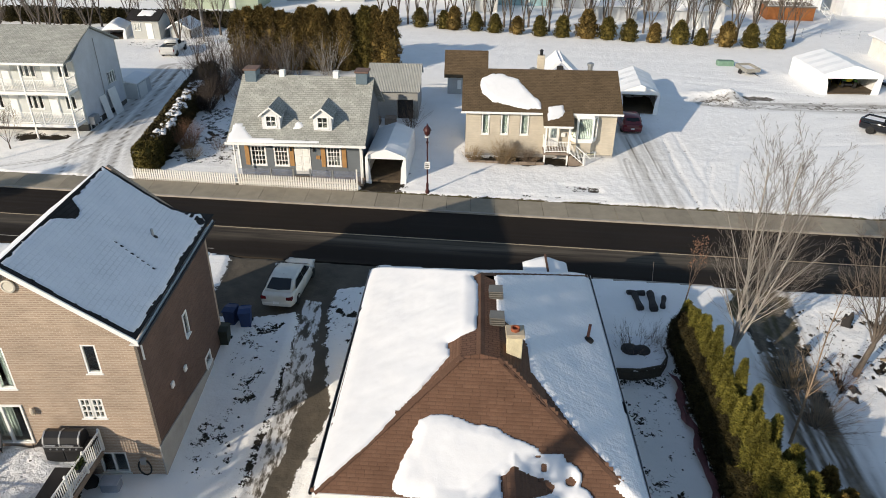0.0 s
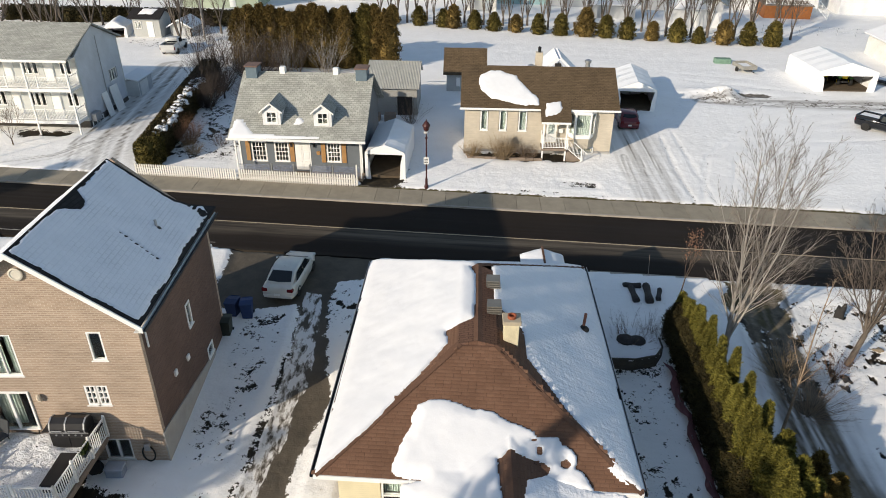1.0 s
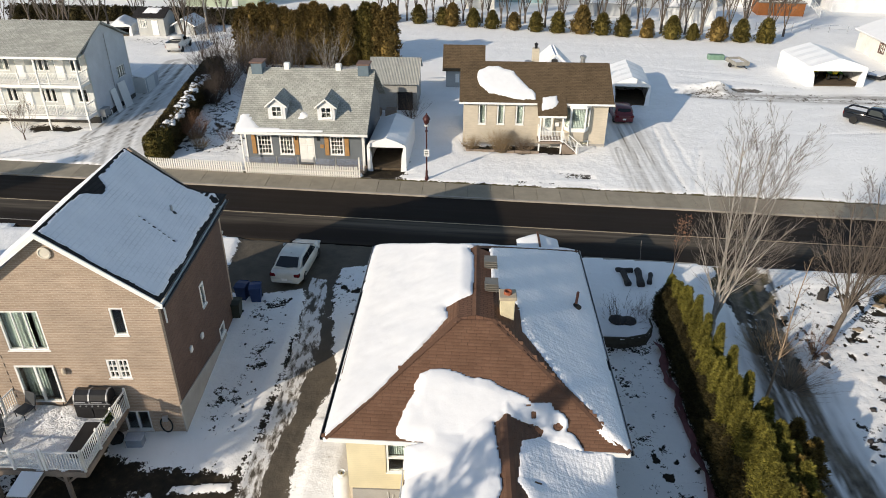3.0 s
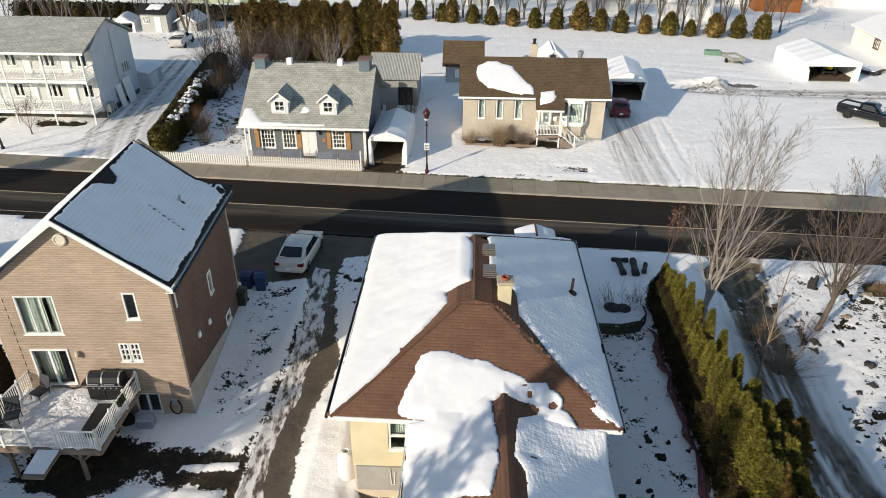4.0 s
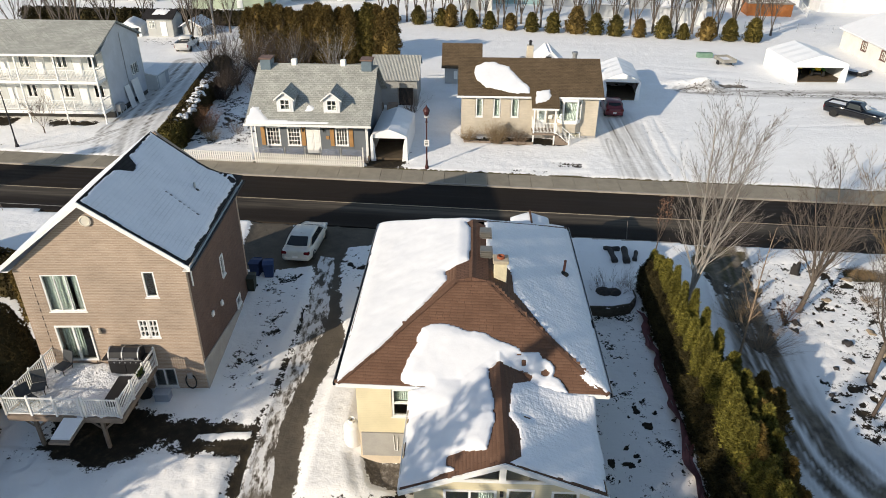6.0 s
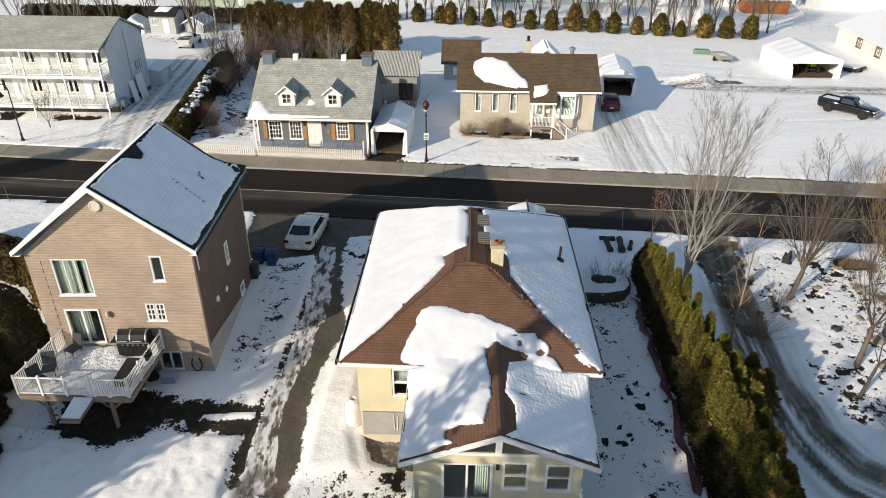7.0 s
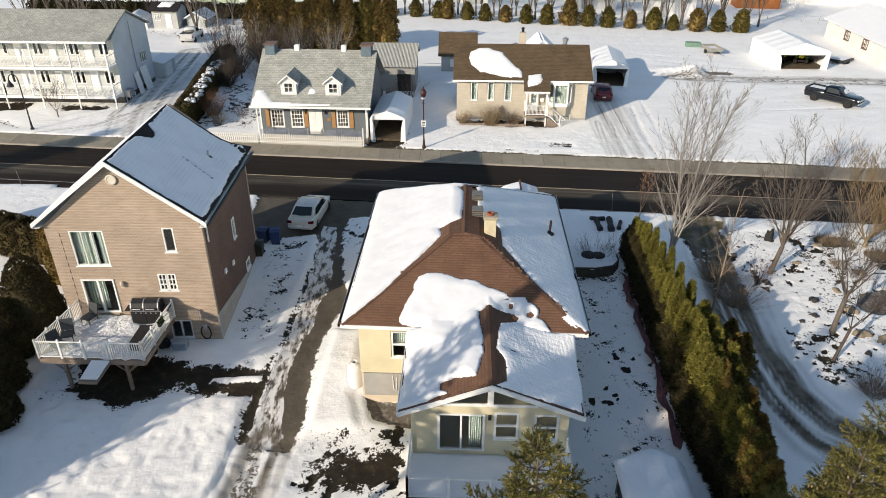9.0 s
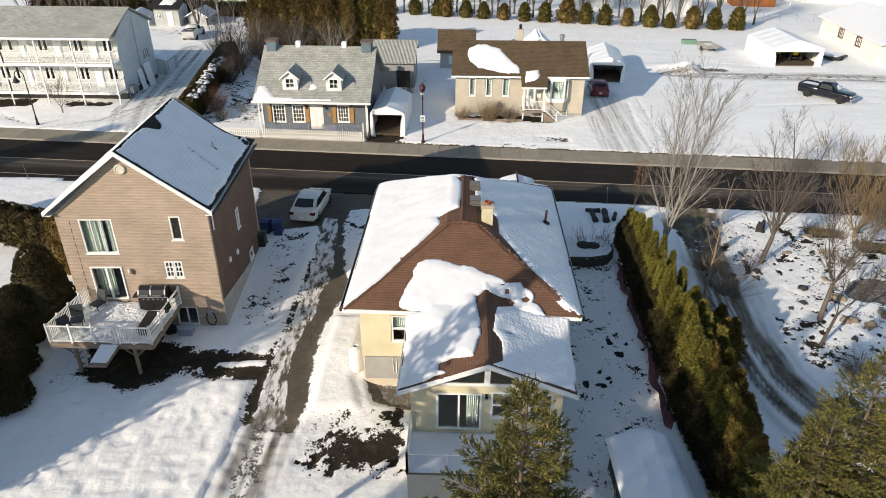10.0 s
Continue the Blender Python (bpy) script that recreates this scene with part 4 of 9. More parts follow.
def west_only(x, y):
    return 19.6 < y < 26.35 and RIDGE[0][0] > x > -1.6 and abs(main_z(x, y) - WEST_Z(x, y)) < 0.02


def east_only(x, y):
    return 18 < y < 26.6 and RIDGE[0][0] < x < 3.2 and abs(main_z(x, y) - EAST_Z(x, y)) < 0.02


shingles("shingle_field", [(*EAVE[0], EZ), (*EAVE[1], EZ), (*CROWN[0], CZ)], south_only, yh, BROWN_TABS, "brown shingle tabs")
shingles("shingle_field", [(*EAVE[3], EZ), (*EAVE[0], EZ), (*CROWN[0], CZ)], west_only, yh, BROWN_TABS, "brown shingle tabs")
shingles("shingle_field", [(*EAVE[1], EZ), (*EAVE[2], EZ), (*CROWN[1], CZ)], east_only, yh, BROWN_TABS, "brown shingle tabs")
for s in (1, -1):
    xe = 2.0 + s * 3.63
    foot = [(xe, 11.62, 3.57), (xe, 17.6, 3.57)]
    shingles("shingle_field", (foot if s > 0 else foot[::-1]) + [(2.0, 14.0, 5.02)], lambda x, y, s=s: 11.68 < y < 17.6 and (x - 2.0) * s > -0.02 and (x - 2.0) * s < (2.4 if s < 0 else 1.5) and ext_z(x, y) > main_z(x, y), yh, BROWN_TABS, "brown shingle tabs")


def ridge_caps():
    g = Geo(YW)
    top = [(*p, RZ) for p in RIDGE]
    low = [(*p, EZ) for p in EAVE]
    for (p, q) in ((top[0], top[1]), (low[0], (*CROWN[0], CZ)), (low[1], (*CROWN[1], CZ)), (low[2], top[1]), ((2.0, 11.62, 5.02), (2.0, 17.25, 5.02))):
        p, q = Vector(p), Vector(q)
        n = int((q - p).length / 0.28)
        level_ridge = abs(p.z - q.z) < 0.01
        for i in range(n):
            a, b = p.lerp(q, i / n), p.lerp(q, (i + 1.06) / n)
            side = (b - a).cross(Vector((0, 0, 1))).normalized() * 0.15
            lift = Vector((0, 0, 0.03 + 0.006 * (i % 2)))
            drop = Vector((0, 0, 0.05 if level_ridge else 0.03))
            g.add([a + lift, b + lift * 0.6, b + side - drop + lift * 0.6, a + side - drop + lift, b - side - drop + lift * 0.6, a - side - drop + lift], [(0, 1, 2, 3), (0, 5, 4, 1)])
    part("ridge_cap", g, BROWN_TABS, yh, "brown ridge shingles", kind="stuff")


ridge_caps()
snow_cap("roof_snow", [(-4.58, 30.6), (-4.52, 24.95), (-4.52, 20.85), (-4.55, 19), (-4.57, 17.52), (-4.62, 16.32), (-3.71, 17.14), (-3, 17.75), (-2.37, 18.44), (-1.21, 19.84), (-0.49, 20.83), (-0.29, 21.05), (-0.4, 21.94), (-0.13, 21.95), (0.32, 22.22), (0.69, 22.38), (0.76, 24.09), (0.73, 25.69)] + [(0.5, 26.3), (0.95, 26.75), (2.2, 27.6), (6.3, 30.55), (6.3, 30.68), (-4.46, 30.66)],
         main_z, 0.17, yh, ROOF_SNOW, "deep smooth snow sheet", rag=0.025, seed=2, step=0.09, soft=0.4, rough_top=0.05)
snow_cap("roof_snow", [(1.62, 26.6), (1.52, 25.5)] + [(1.57, 24.85), (1.55, 23.3), (1.86, 23.28), (2.67, 22.56), (2.75, 20.78), (3.37, 19.8), (4.06, 18.69), (4.73, 17.88), (5.17, 17.36), (5.47, 16.88), (5.25, 16.76), (5.55, 16.45), (6, 16.24), (6.26, 16.08)] + [(6.42, 16.3), (6.45, 30.3), (6.2, 30.35), (2.3, 27.2)], main_z, 0.1, yh,
         THIN_SNOW, "thin rippled snow sheet", rag=0.02, seed=4, step=0.09, soft=0.3, rough_top=0.03)


def bridge_z(x, y):
    """The snow's bed where it slides from the main roof over the eave on to the extension."""
    e = 16.35 - 0.0274 * (x + 4.6)
    up, low = main_z(x, max(y, e + 0.2)), ext_z(x, y)
    k = min(1.0, max(0.0, (y - (e - 1.15)) / 1.35))
    return max(low, low + (up - low) * k) if y < e + 0.2 else both_z(x, y)


snow_cap("roof_snow", [(-0.97, 16.23), (-1.54, 16.29), (-1.85, 16.42), (-2.03, 16.64), (-1.88, 16.88), (-1.78, 17.11), (-1.68, 17.41), (-1.46, 17.81), (-1.37, 18.24), (-1.26, 18.56), (-0.9, 18.75), (-0.41, 18.79), (0.09, 18.74), (0.59, 18.57), (1.33, 18.38), (2.06, 18.1), (2.66, 17.92), (2.97, 17.66), (3.25, 17.64), (3.61, 17.61), (3.72, 17.36), (4.07, 17.24), (4.2, 17.03), (4.11, 16.68), (4.39, 16.57), (4.5, 16.4), (4.71, 16.07), (4.3, 16), (3.6, 16.25), (3.21, 16.4), (3.39, 16.75), (3.11, 16.93), (2.52, 16.98), (1.95, 17.13), (1.49, 16.77), (1.56, 16.51), (1.58, 15.46), (1.7, 14.77), (1.68, 13.73), (1.54, 13.3), (1.45, 12.89), (1.38, 12.46), (0.67, 12.65), (0.25, 12.61), (0, 12.56), (-0.03, 12.27), (0.3, 11.86), (-0.54, 11.75), (-1.6, 11.8), (-1.57, 15.09), (-1.6, 16.1)],
         bridge_z, 0.19, yh, ROOF_SNOW, "lumpy melting snow sheet sliding over the eave", rag=0.1, seed=6, step=0.06, rough_top=0.05, soft=0.4,
         holes=[(3, 17.23, 0.13, 0.16), (3.86, 16.84, 0.2, 0.16), (2.84, 17.57, 0.12, 0.08)])
snow_cap("roof_snow", [(3.2, 16.4), (3.7, 16.3), (4.72, 16), (5.18, 16.05), (5.56, 16.04), (5.77, 16.03), (5.77, 14.83), (5.69, 12.92), (5.55, 11.82), (4.76, 11.8), (3.91, 11.71), (3.08, 11.67), (2.2, 11.72), (2.59, 12.09), (2.61, 12.38), (2.61, 13.44), (2.47, 13.76), (2.25, 14.05), (2.38, 15.14), (2.54, 15.95)], bridge_z, 0.12, yh,
         THIN_SNOW, "thin rippled snow sheet", rag=0.08, seed=10, step=0.06, holes=[(2.95, 14.25, 0.15, 0.08)])


def roof_fittings():
    ch = part("chimney", Geo(YW).soft(1.83, 2.41, 21.25, 21.8, 5.6, 7.2, 0.02), surf("yellow_chimney_block", (0.62, 0.55, 0.38), 0.2, 4, 30, 0.85, bump=0.3), yh, "pale yellow block chimney")
    part("cap", Geo(YW).soft(1.77, 2.47, 21.19, 21.86, 7.2, 7.36, 0.02), surf("chimney_cap", (0.42, 0.36, 0.27), 0.2, 4, 30, 0.9), ch, "weathered concrete cap")
    part("flue", Geo(YW).lathe([(0.17, 0), (0.17, 0.12), (0.12, 0.12), (0.12, 0.02)], 16, (2.12, 21.52, 7.36)), TERRACOTTA, ch, "terracotta flue pot")
    grey = surf("grey_vent_metal", (0.2, 0.19, 0.17), 0.15, 4, 30, 0.5, 0.3, bump=0.05)
    for y in (23.05, 24.95):
        v = part("roof_vent", Geo(YW).box(1.3, 1.74, y - 0.22, y + 0.22, 6.2, 6.8), grey, yh, "boxy grey metal roof vent")
        for k in range(4):
            part("louvre", Geo(YW).box(1.24 - 0.01 * k, 1.8 + 0.01 * k, y - 0.28 - 0.01 * k, y + 0.28 + 0.01 * k, 6.94 - 0.1 * k, 6.98 - 0.1 * k), grey, v)
    PX, PY = 5.47, 24.5
    rust = surf("rusty_pipe", (0.24, 0.09, 0.055), 0.3, 5, 40, 0.7)
    pp = part("vent_pipe", Geo(YW).tube((PX, PY, main_z(PX, PY)), (PX + 0.05, PY + 0.03, main_z(PX, PY) + 0.85), 0.065, n=12), rust, yh, "rusty vent pipe")
    part("flashing", Geo(YW).lathe([(0.28, 0), (0.22, 0.06), (0.09, 0.12), (0.07, 0.2)], 14, (PX, PY, main_z(PX, PY) + 0.06)), RUBBER, pp, "black rubber flashing")
    # front porch roof on the street side
    g = Geo(YW)
    g.prism([(3.3, 4.15), (5.3, 4.15), (5.25, 4.35), (4.3, 4.7), (3.35, 4.35)], 29.2, 31.6, "y")
    part("porch_roof", g, BROWN_ROOF, yh, "small porch roof")
    g = Geo(YW)
    for x in (3.45, 5.15):
        g.box(x - 0.06, x + 0.06, 31.35, 31.47, 0.3, 4.2)
    part("porch_post", g, WHITE, yh)
    part("porch_ridge", Geo(YW).box(4.26, 4.36, 29.5, 31.62, 4.6, 4.93), BROWN_ROOF, yh, "bare brown ridge of the porch roof")
    snow_cap("porch_snow", [(3.25, 29.3), (5.35, 29.3), (5.35, 31.65), (3.25, 31.65)], lambda x, y: 4.72 - abs(x - 4.3) * 0.32, 0.16, yh, ROOF_SNOW, "pillow of snow", rag=0.05, seed=12)


roof_fittings()


def extension():
    part("extension_wall", extension_wall(), YELLOW, yh, "yellow siding of the rear extension")
    g = Geo(YW)
    # roof plates
    for s in (1, -1):
        xe = 2.0 + s * 3.63
        c = [(xe, 11.62, 3.57), (xe, 17.6, 3.57), (2.0, 17.6, 5.02), (2.0, 11.62, 5.02)]
        g.slab(c if s > 0 else c[::-1], 0.1)
    part("extension_roof", g, BROWN_ROOF, yh, "brown asphalt shingles")
    g = Geo(YW)
    for s in (1, -1):
        xe = 2.0 + s * 3.68
        c = [(xe, 11.56, 3.52), (xe, 11.62, 3.52), (2.0, 11.62, 5.0), (2.0, 11.56, 5.0)]
        g.prism([(xe, 3.53), (2.0, 5.01), (2.0, 4.8), (xe, 3.33)], 11.54, 11.615, "y")
        g.box(min(xe, xe + s * 0.03), max(xe, xe + s * 0.03), 11.6, 16.7, 3.36, 3.53)
    part("rake_board", g, WHITE, yh, "white rake boards")
    # gable glazing
    g = Geo(YW)
    g.box(0.1, 3.9, 12.17, 12.24, 3.42, 3.54).box(1.88, 2.12, 12.16, 12.24, 3.54, 4.85)
    for s in (1, -1):
        g.prism([(2.0 + s * 0.12, 4.82), (2.0 + s * 3.0, 3.6), (2.0 + s * 3.0, 3.5), (2.0 + s * 0.12, 4.66)], 12.165, 12.24, "y")
    gl = part("gable_window", g, WHITE, yh, "white-trimmed triangular gable windows")
    for s in (1, -1):
        pn = part("pane", Geo(YW).prism([(2.0 + s * 0.12, 3.54), (2.0 + s * 2.6, 3.54), (2.0 + s * 2.6, 3.62), (2.0 + s * 0.12, 4.68)], 12.22, 12.232, "y"), GLASS, gl)
        pn.visible_shadow = False
    window(yh, YW @ pose(2.68, 12.28, 2.36), 0.95, 1.38, (1, 2), blind=[(-0.9, 0.9, 0.55)])
    window(yh, YW @ pose(4.3, 12.28, 2.32), 0.95, 1.34, (1, 2), blind=[(-0.9, 0.9, 0.6)])
    door = part("patio_door", Geo(YW).box(-0.12, -0.02, 12.2, 12.34, 1.0, 2.98).box(1.72, 1.82, 12.2, 12.34, 1.0, 2.98).box(-0.02, 1.72, 12.2, 12.34, 2.9, 2.98)
                .box(-0.02, 1.72, 12.2, 12.34, 1.0, 1.06).box(0.8, 0.88, 12.21, 12.33, 1.06, 2.9), WHITE, yh, "white sliding patio door")
    p = part("pane", Geo(YW).box(-0.02, 0.8, 12.29, 12.3, 1.06, 2.9), GLASS, door)
    p.visible_shadow = False
    p = part("pane", Geo(YW).box(0.88, 1.72, 12.26, 12.27, 1.06, 2.9), GLASS, door)
    p.visible_shadow = False
    gb = Geo(YW)
    gb.grid(lambda u, v: (1.15 + 0.55 * u, 12.42 + 0.03 * math.sin(u * 40), 1.06 + 1.8 * v), 24, 1)
    part("curtain", gb, CURTAIN, door)
    part("lamp", Geo(YW).box(1.93, 2.06, 12.13, 12.24, 2.75, 2.95), BLACK, yh, "small dark wall lamp")


def extension_wall():
    g = Geo(YW)
    wall(g, -1.2, 5.2, 0.7, 3.42, 12.25, 12.4, [(-0.12, 1.82, 1.0, 2.98), (2.2, 3.16, 1.66, 3.06), (3.82, 4.78, 1.64, 3.0)])
    g.box(-1.2, -1.05, 12.4, 16.74, -1.3, 3.42).box(5.05, 5.2, 12.4, 16.74, -1.3, 3.42).box(-1.2, 5.2, 12.25, 12.4, -1.4, 0.7)
    g.box(-1.05, 5.05, 12.4, 16.74, 0.7, 0.8)
    return g


extension()
yd = thing("rear_deck", 2.0, 11.0, -1.0, 0, "raised rear deck with a beige skirt and snow on its boards", "deck")
YD = Matrix.Translation((-2.0, -11.0, 1.0))
part("skirt", Geo(YD).box(-1.2, 5.2, 9.9, 9.98, -1.5, 0.68).box(-1.2, -1.12, 9.98, 12.2, -1.5, 0.68).box(5.12, 5.2, 9.98, 12.2, -1.5, 0.68), CREAM, yd, "beige skirt boards")
for i in range(17):
    part("board", Geo(YD).box(-1.24, 5.24, 9.86 + i * 0.14, 9.86 + i * 0.14 + 0.13, 0.69, 0.73), WOOD_GREY, yd)
snow_cap("deck_snow", [(-1.2, 9.95), (5.2, 9.95), (5.2, 12.2), (-1.2, 12.2)], lambda x, y: 0.73, 0.14, yd, SNOW, "smooth snow on the boards", rag=0.02, seed=15, soft=0.15)
railing(yd, (-3.2, -1.1, 1.73), (3.2, -1.1, 1.73), 1.1, 9.0, posts=5)
railing(yd, (-3.2, -1.1, 1.73), (-3.2, 1.15, 1.73), 1.1, 0.1, posts=2)
railing(yd, (3.2, -1.1, 1.73), (3.2, 1.15, 1.73), 1.1, 0.1, posts=2)


# ---- the brick two-storey house to the west ----
BLACK_ROOF = shingle_material("black_shingles", (0.02, 0.019, 0.02), (0.03, 0.028, 0.03), (1, 0))
# redder brick for the east wall, its colour darkened further for the shade there
BRICK_SHADED_SIDE = brick_material("reddish_shaded_side_brick", (0.14, 0.086, 0.068), (0.105, 0.062, 0.049), (0.14, 0.1, 0.082), 0.26, 0.085, 0.1)
bh = thing("brick_house", -11.92, 20.56, 0.0, 3.0, "tan brick two-storey house with a black roof under thin snow", "house")
BW, BD, BE, BR = 7.6, 9.0, 7.02, 10.42          # width, depth, eave and ridge heights


def brick_z(x, y):
    return BR - abs(x + BW / 2) * (BR - 7.3) / 4.1


def brick_house():
    g = Geo()
    holes = [(-6.5, -4.84, 4.75, 6.72), (-1.98, -1.42, 5.5, 6.85), (-6.52, -4.92, 1.98, 3.98), (-2.68, -1.76, 3.26, 4.26), (-2.56, -1.44, 0.3, 1.42)]
    wall(g, -BW, 0, -0.6, BE, 0, 0.22, holes)
    gable(g, -BW, 0, BE, BR - 0.15, 0, 0.22)
    g.box(-BW, 0, BD - 0.22, BD, -0.3, BE)
    gable(g, -BW, 0, BE, BR - 0.15, BD - 0.22, BD)
    g.box(-BW, -BW + 0.22, 0.22, BD - 0.22, -0.5, BE)
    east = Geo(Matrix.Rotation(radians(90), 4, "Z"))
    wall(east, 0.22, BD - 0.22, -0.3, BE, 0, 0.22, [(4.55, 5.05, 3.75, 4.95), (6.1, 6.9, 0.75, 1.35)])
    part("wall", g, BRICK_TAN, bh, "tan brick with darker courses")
    part("wall", east, BRICK_SHADED_SIDE, bh, "reddish-brown brick, darkened for the shaded side")
    part("foundation", Geo().box(-BW + 0.05, 0.0, -0.03, -0.004, -0.6, 0.12), CONCRETE_WALL, bh, "grey cement-coated foundation")
    part("foundation", Geo().prism([(-0.05, -0.6), (BD - 2, -0.6), (BD - 2, 0.75), (6.0, 0.75), (0.3, 1.75), (-0.05, 1.75)], 0.0, 0.05, "x"), CONCRETE_WALL, bh, "grey cement-coated foundation")
    part("floor_slab", Geo().box(-BW + 0.23, -0.23, 0.23, BD - 0.23, 1.7, 1.8).box(-BW + 0.23, -0.23, 0.23, BD - 0.23, 4.35, 4.45), WOOD_GREY, bh)
    # roof: two plates with a slight flare at the street end
    g = Geo()
    for s in (1, -1):
        edge = [(4.1, -0.3), (4.1, 9.9), (3.65, 9.3), (3.2, 8.75), (2.8, 8.5), (2.35, 8.42), (0.0, 8.45), (0.0, -0.3)]
        c = [(-BW / 2 + s * d, y, BR - d * (BR - 7.3) / 4.1) for d, y in edge]
        g.slab(c if s > 0 else c[::-1], 0.13)
    part("roof", g, BLACK_ROOF, bh, "black asphalt shingles")
    g = Geo()
    for s in (1, -1):
        xe = -BW / 2 + s * 4.17
        g.prism([(xe, 7.27), (-BW / 2, BR + 0.02), (-BW / 2, BR - 0.22), (xe, 7.05)], -0.36, -0.305, "y")
    part("rake_board", g, WHITE, bh, "white aluminium rake boards")
    for x0, x1 in ((0.3, 0.34), (-BW - 0.34, -BW - 0.3)):
        part("fascia", Geo().box(x0, x1, -0.34, BD + 0.5, 7.04, 7.2), WHITE, bh, "white eave board")
    for x0, x1 in ((-BW - 0.3, -BW), (0.0, 0.3)):
        part("soffit", Geo().box(x0, x1, -0.3, BD, 7.02, 7.05), WHITE, bh)
    part("gutter", Geo().box(0.345, 0.47, -0.3, BD + 0.5, 7.08, 7.1).box(0.46, 0.475, -0.3, BD + 0.5, 7.1, 7.2), BLACK, bh, "dark gutter")
    part("downspout", Geo().tube((0.1, 0.35, 7.0), (0.1, 0.35, 5.9), 0.04, n=8), WHITE, bh, "short white downspout")
    part("round_vent", Geo(pose(-BW / 2 + 0.02, -0.03, 9.42, 90)).lathe([(0.26, 0), (0.26, 0.05), (0.2, 0.07), (0.17, 0.04)], 20), surf("cream_vent", (0.6, 0.56, 0.48), 0.1, 4, 30, 0.6), bh, "round cream gable vent")
    window(bh, pose(-5.67, 0.06, 5.735), 1.66, 1.97, (3, 1), blind=[(-0.95, 0.28, -1.0), (0.5, 0.95, -1.0)], label="wide white sliding window")
    window(bh, pose(-1.7, 0.06, 6.175), 0.56, 1.35, (1, 1))
    for x in (-2.45, -1.99):
        window(bh, pose(x, 0.06, 3.76), 0.46, 1.0, (2, 3), rim=0.08, label="white casement window with small panes")
    window(bh, pose(-2.0, 0.06, 0.86), 1.12, 1.12, (2, 1))
    window(bh, pose(-0.02, 4.8, 4.35, 0, 0, 90), 0.5, 1.2, (1, 1))
    window(bh, pose(-0.02, 6.5, 1.05, 0, 0, 90), 0.8, 0.6, (1, 1))
    g = Geo()
    g.box(-6.54, -6.46, -0.05, 0.1, 1.98, 3.98).box(-4.98, -4.9, -0.05, 0.1, 1.98, 3.98).box(-6.46, -4.98, -0.05, 0.1, 3.9, 3.98).box(-6.46, -4.98, -0.05, 0.1, 1.98, 2.04).box(-5.77, -5.67, -0.03, 0.08, 2.04, 3.9)
    d = part("patio_door", g, WHITE, bh, "white sliding patio door with a pale curtain")
    for a, b, y in ((-6.46, -5.77, 0.03), (-5.67, -4.98, 0.05)):
        part("pane", Geo().box(a, b, y, y + 0.01, 2.04, 3.9), GLASS, d).visible_shadow = False
    gb = Geo().grid(lambda u, v: (-6.44 + 0.9 * u, 0.3 + 0.03 * math.sin(u * 40), 2.04 + 1.84 * v), 30, 1)
    part("curtain", gb, CURTAIN, d)
    lamp = part("wall_lamp", Geo().box(-4.56, -4.42, -0.14, 0.0, 3.55, 3.62).lathe([(0.04, 0), (0.1, 0.1), (0.08, 0.26), (0.02, 0.3)], 8, (-4.49, -0.12, 3.6)), CREAM, bh, "cream wall lantern")
    for y, z in ((2.2, 3.1), (3.7, 2.75)):
        part("wall_vent", Geo().soft(0.0, 0.1, y - 0.13, y + 0.13, z - 0.14, z + 0.14, 0.02), WHITE, bh, "white wall vent hood")
    g = Geo()
    for k in range(11):
        g.box(-6.94, -6.915, -0.012, 0.0, 2.2 + 0.42 * k, 2.42 + 0.42 * k)
    part("brick_joint", g, DARK, bh, kind="stuff")
    # street porch at the north-east corner
    part("porch_post", Geo().box(-0.9, -0.75, BD + 1.6, BD + 1.75, 0.2, 4.6), WHITE, bh)
    part("porch_roof", Geo().slab([(-6, BD, 4.95), (-0.6, BD, 4.95), (-0.6, BD + 1.9, 4.6), (-6, BD + 1.9, 4.6)], 0.15), WHITE, bh)
    snow_cap("roof_snow", [(-3.72, -0.08), (-3.72, 3.3), (-3.16, 4.1), (-3.2, 4.8), (-3.66, 5.2), (-3.7, 8.28), (-1.5, 8.2), (-1.0, 8.3), (-0.6, 8.55), (-0.3, 8.9), (-0.12, 9.2), (0.14, 8.9), (0.17, -0.02), (-1.9, -0.1)], brick_z, 0.06, bh,
             BRICK_SNOW, "thin snow showing the shingle courses", rag=0.1, seed=21, soft=0.1, local=True, step=0.05, rough_top=0.012,
             holes=[(-1.8 + 0.2 * k, 4.1 - 0.04 * k, 0.07 if k % 3 else 0.1, 0.05 + 0.025 * (k % 2)) for k in range(8)] + [(-0.55 + 0.2 * k, 8.75, 0.08, 0.3) for k in range(3)] + [(0.02, 8.7, 0.16, 0.35)])
    snow_cap("roof_snow", [(-7.6, 0.0), (-4.05, 0.1), (-4.05, 8.3), (-7.6, 8.6)], brick_z, 0.06, bh, BRICK_SNOW, "thin snow showing the shingle courses", rag=0.09, seed=22, soft=0.12, local=True, step=0.15)
    pv = part("vent_pipe", Geo().tube((-1.02, 5.75, 7.9), (-1.02, 5.75, 8.65), 0.06, n=10), STEEL, bh, "grey roof vent pipe")
    part("flashing", Geo().lathe([(0.22, 0), (0.16, 0.08), (0.08, 0.14)], 12, (-1.02, 5.75, 8.2)), BLACK, pv)


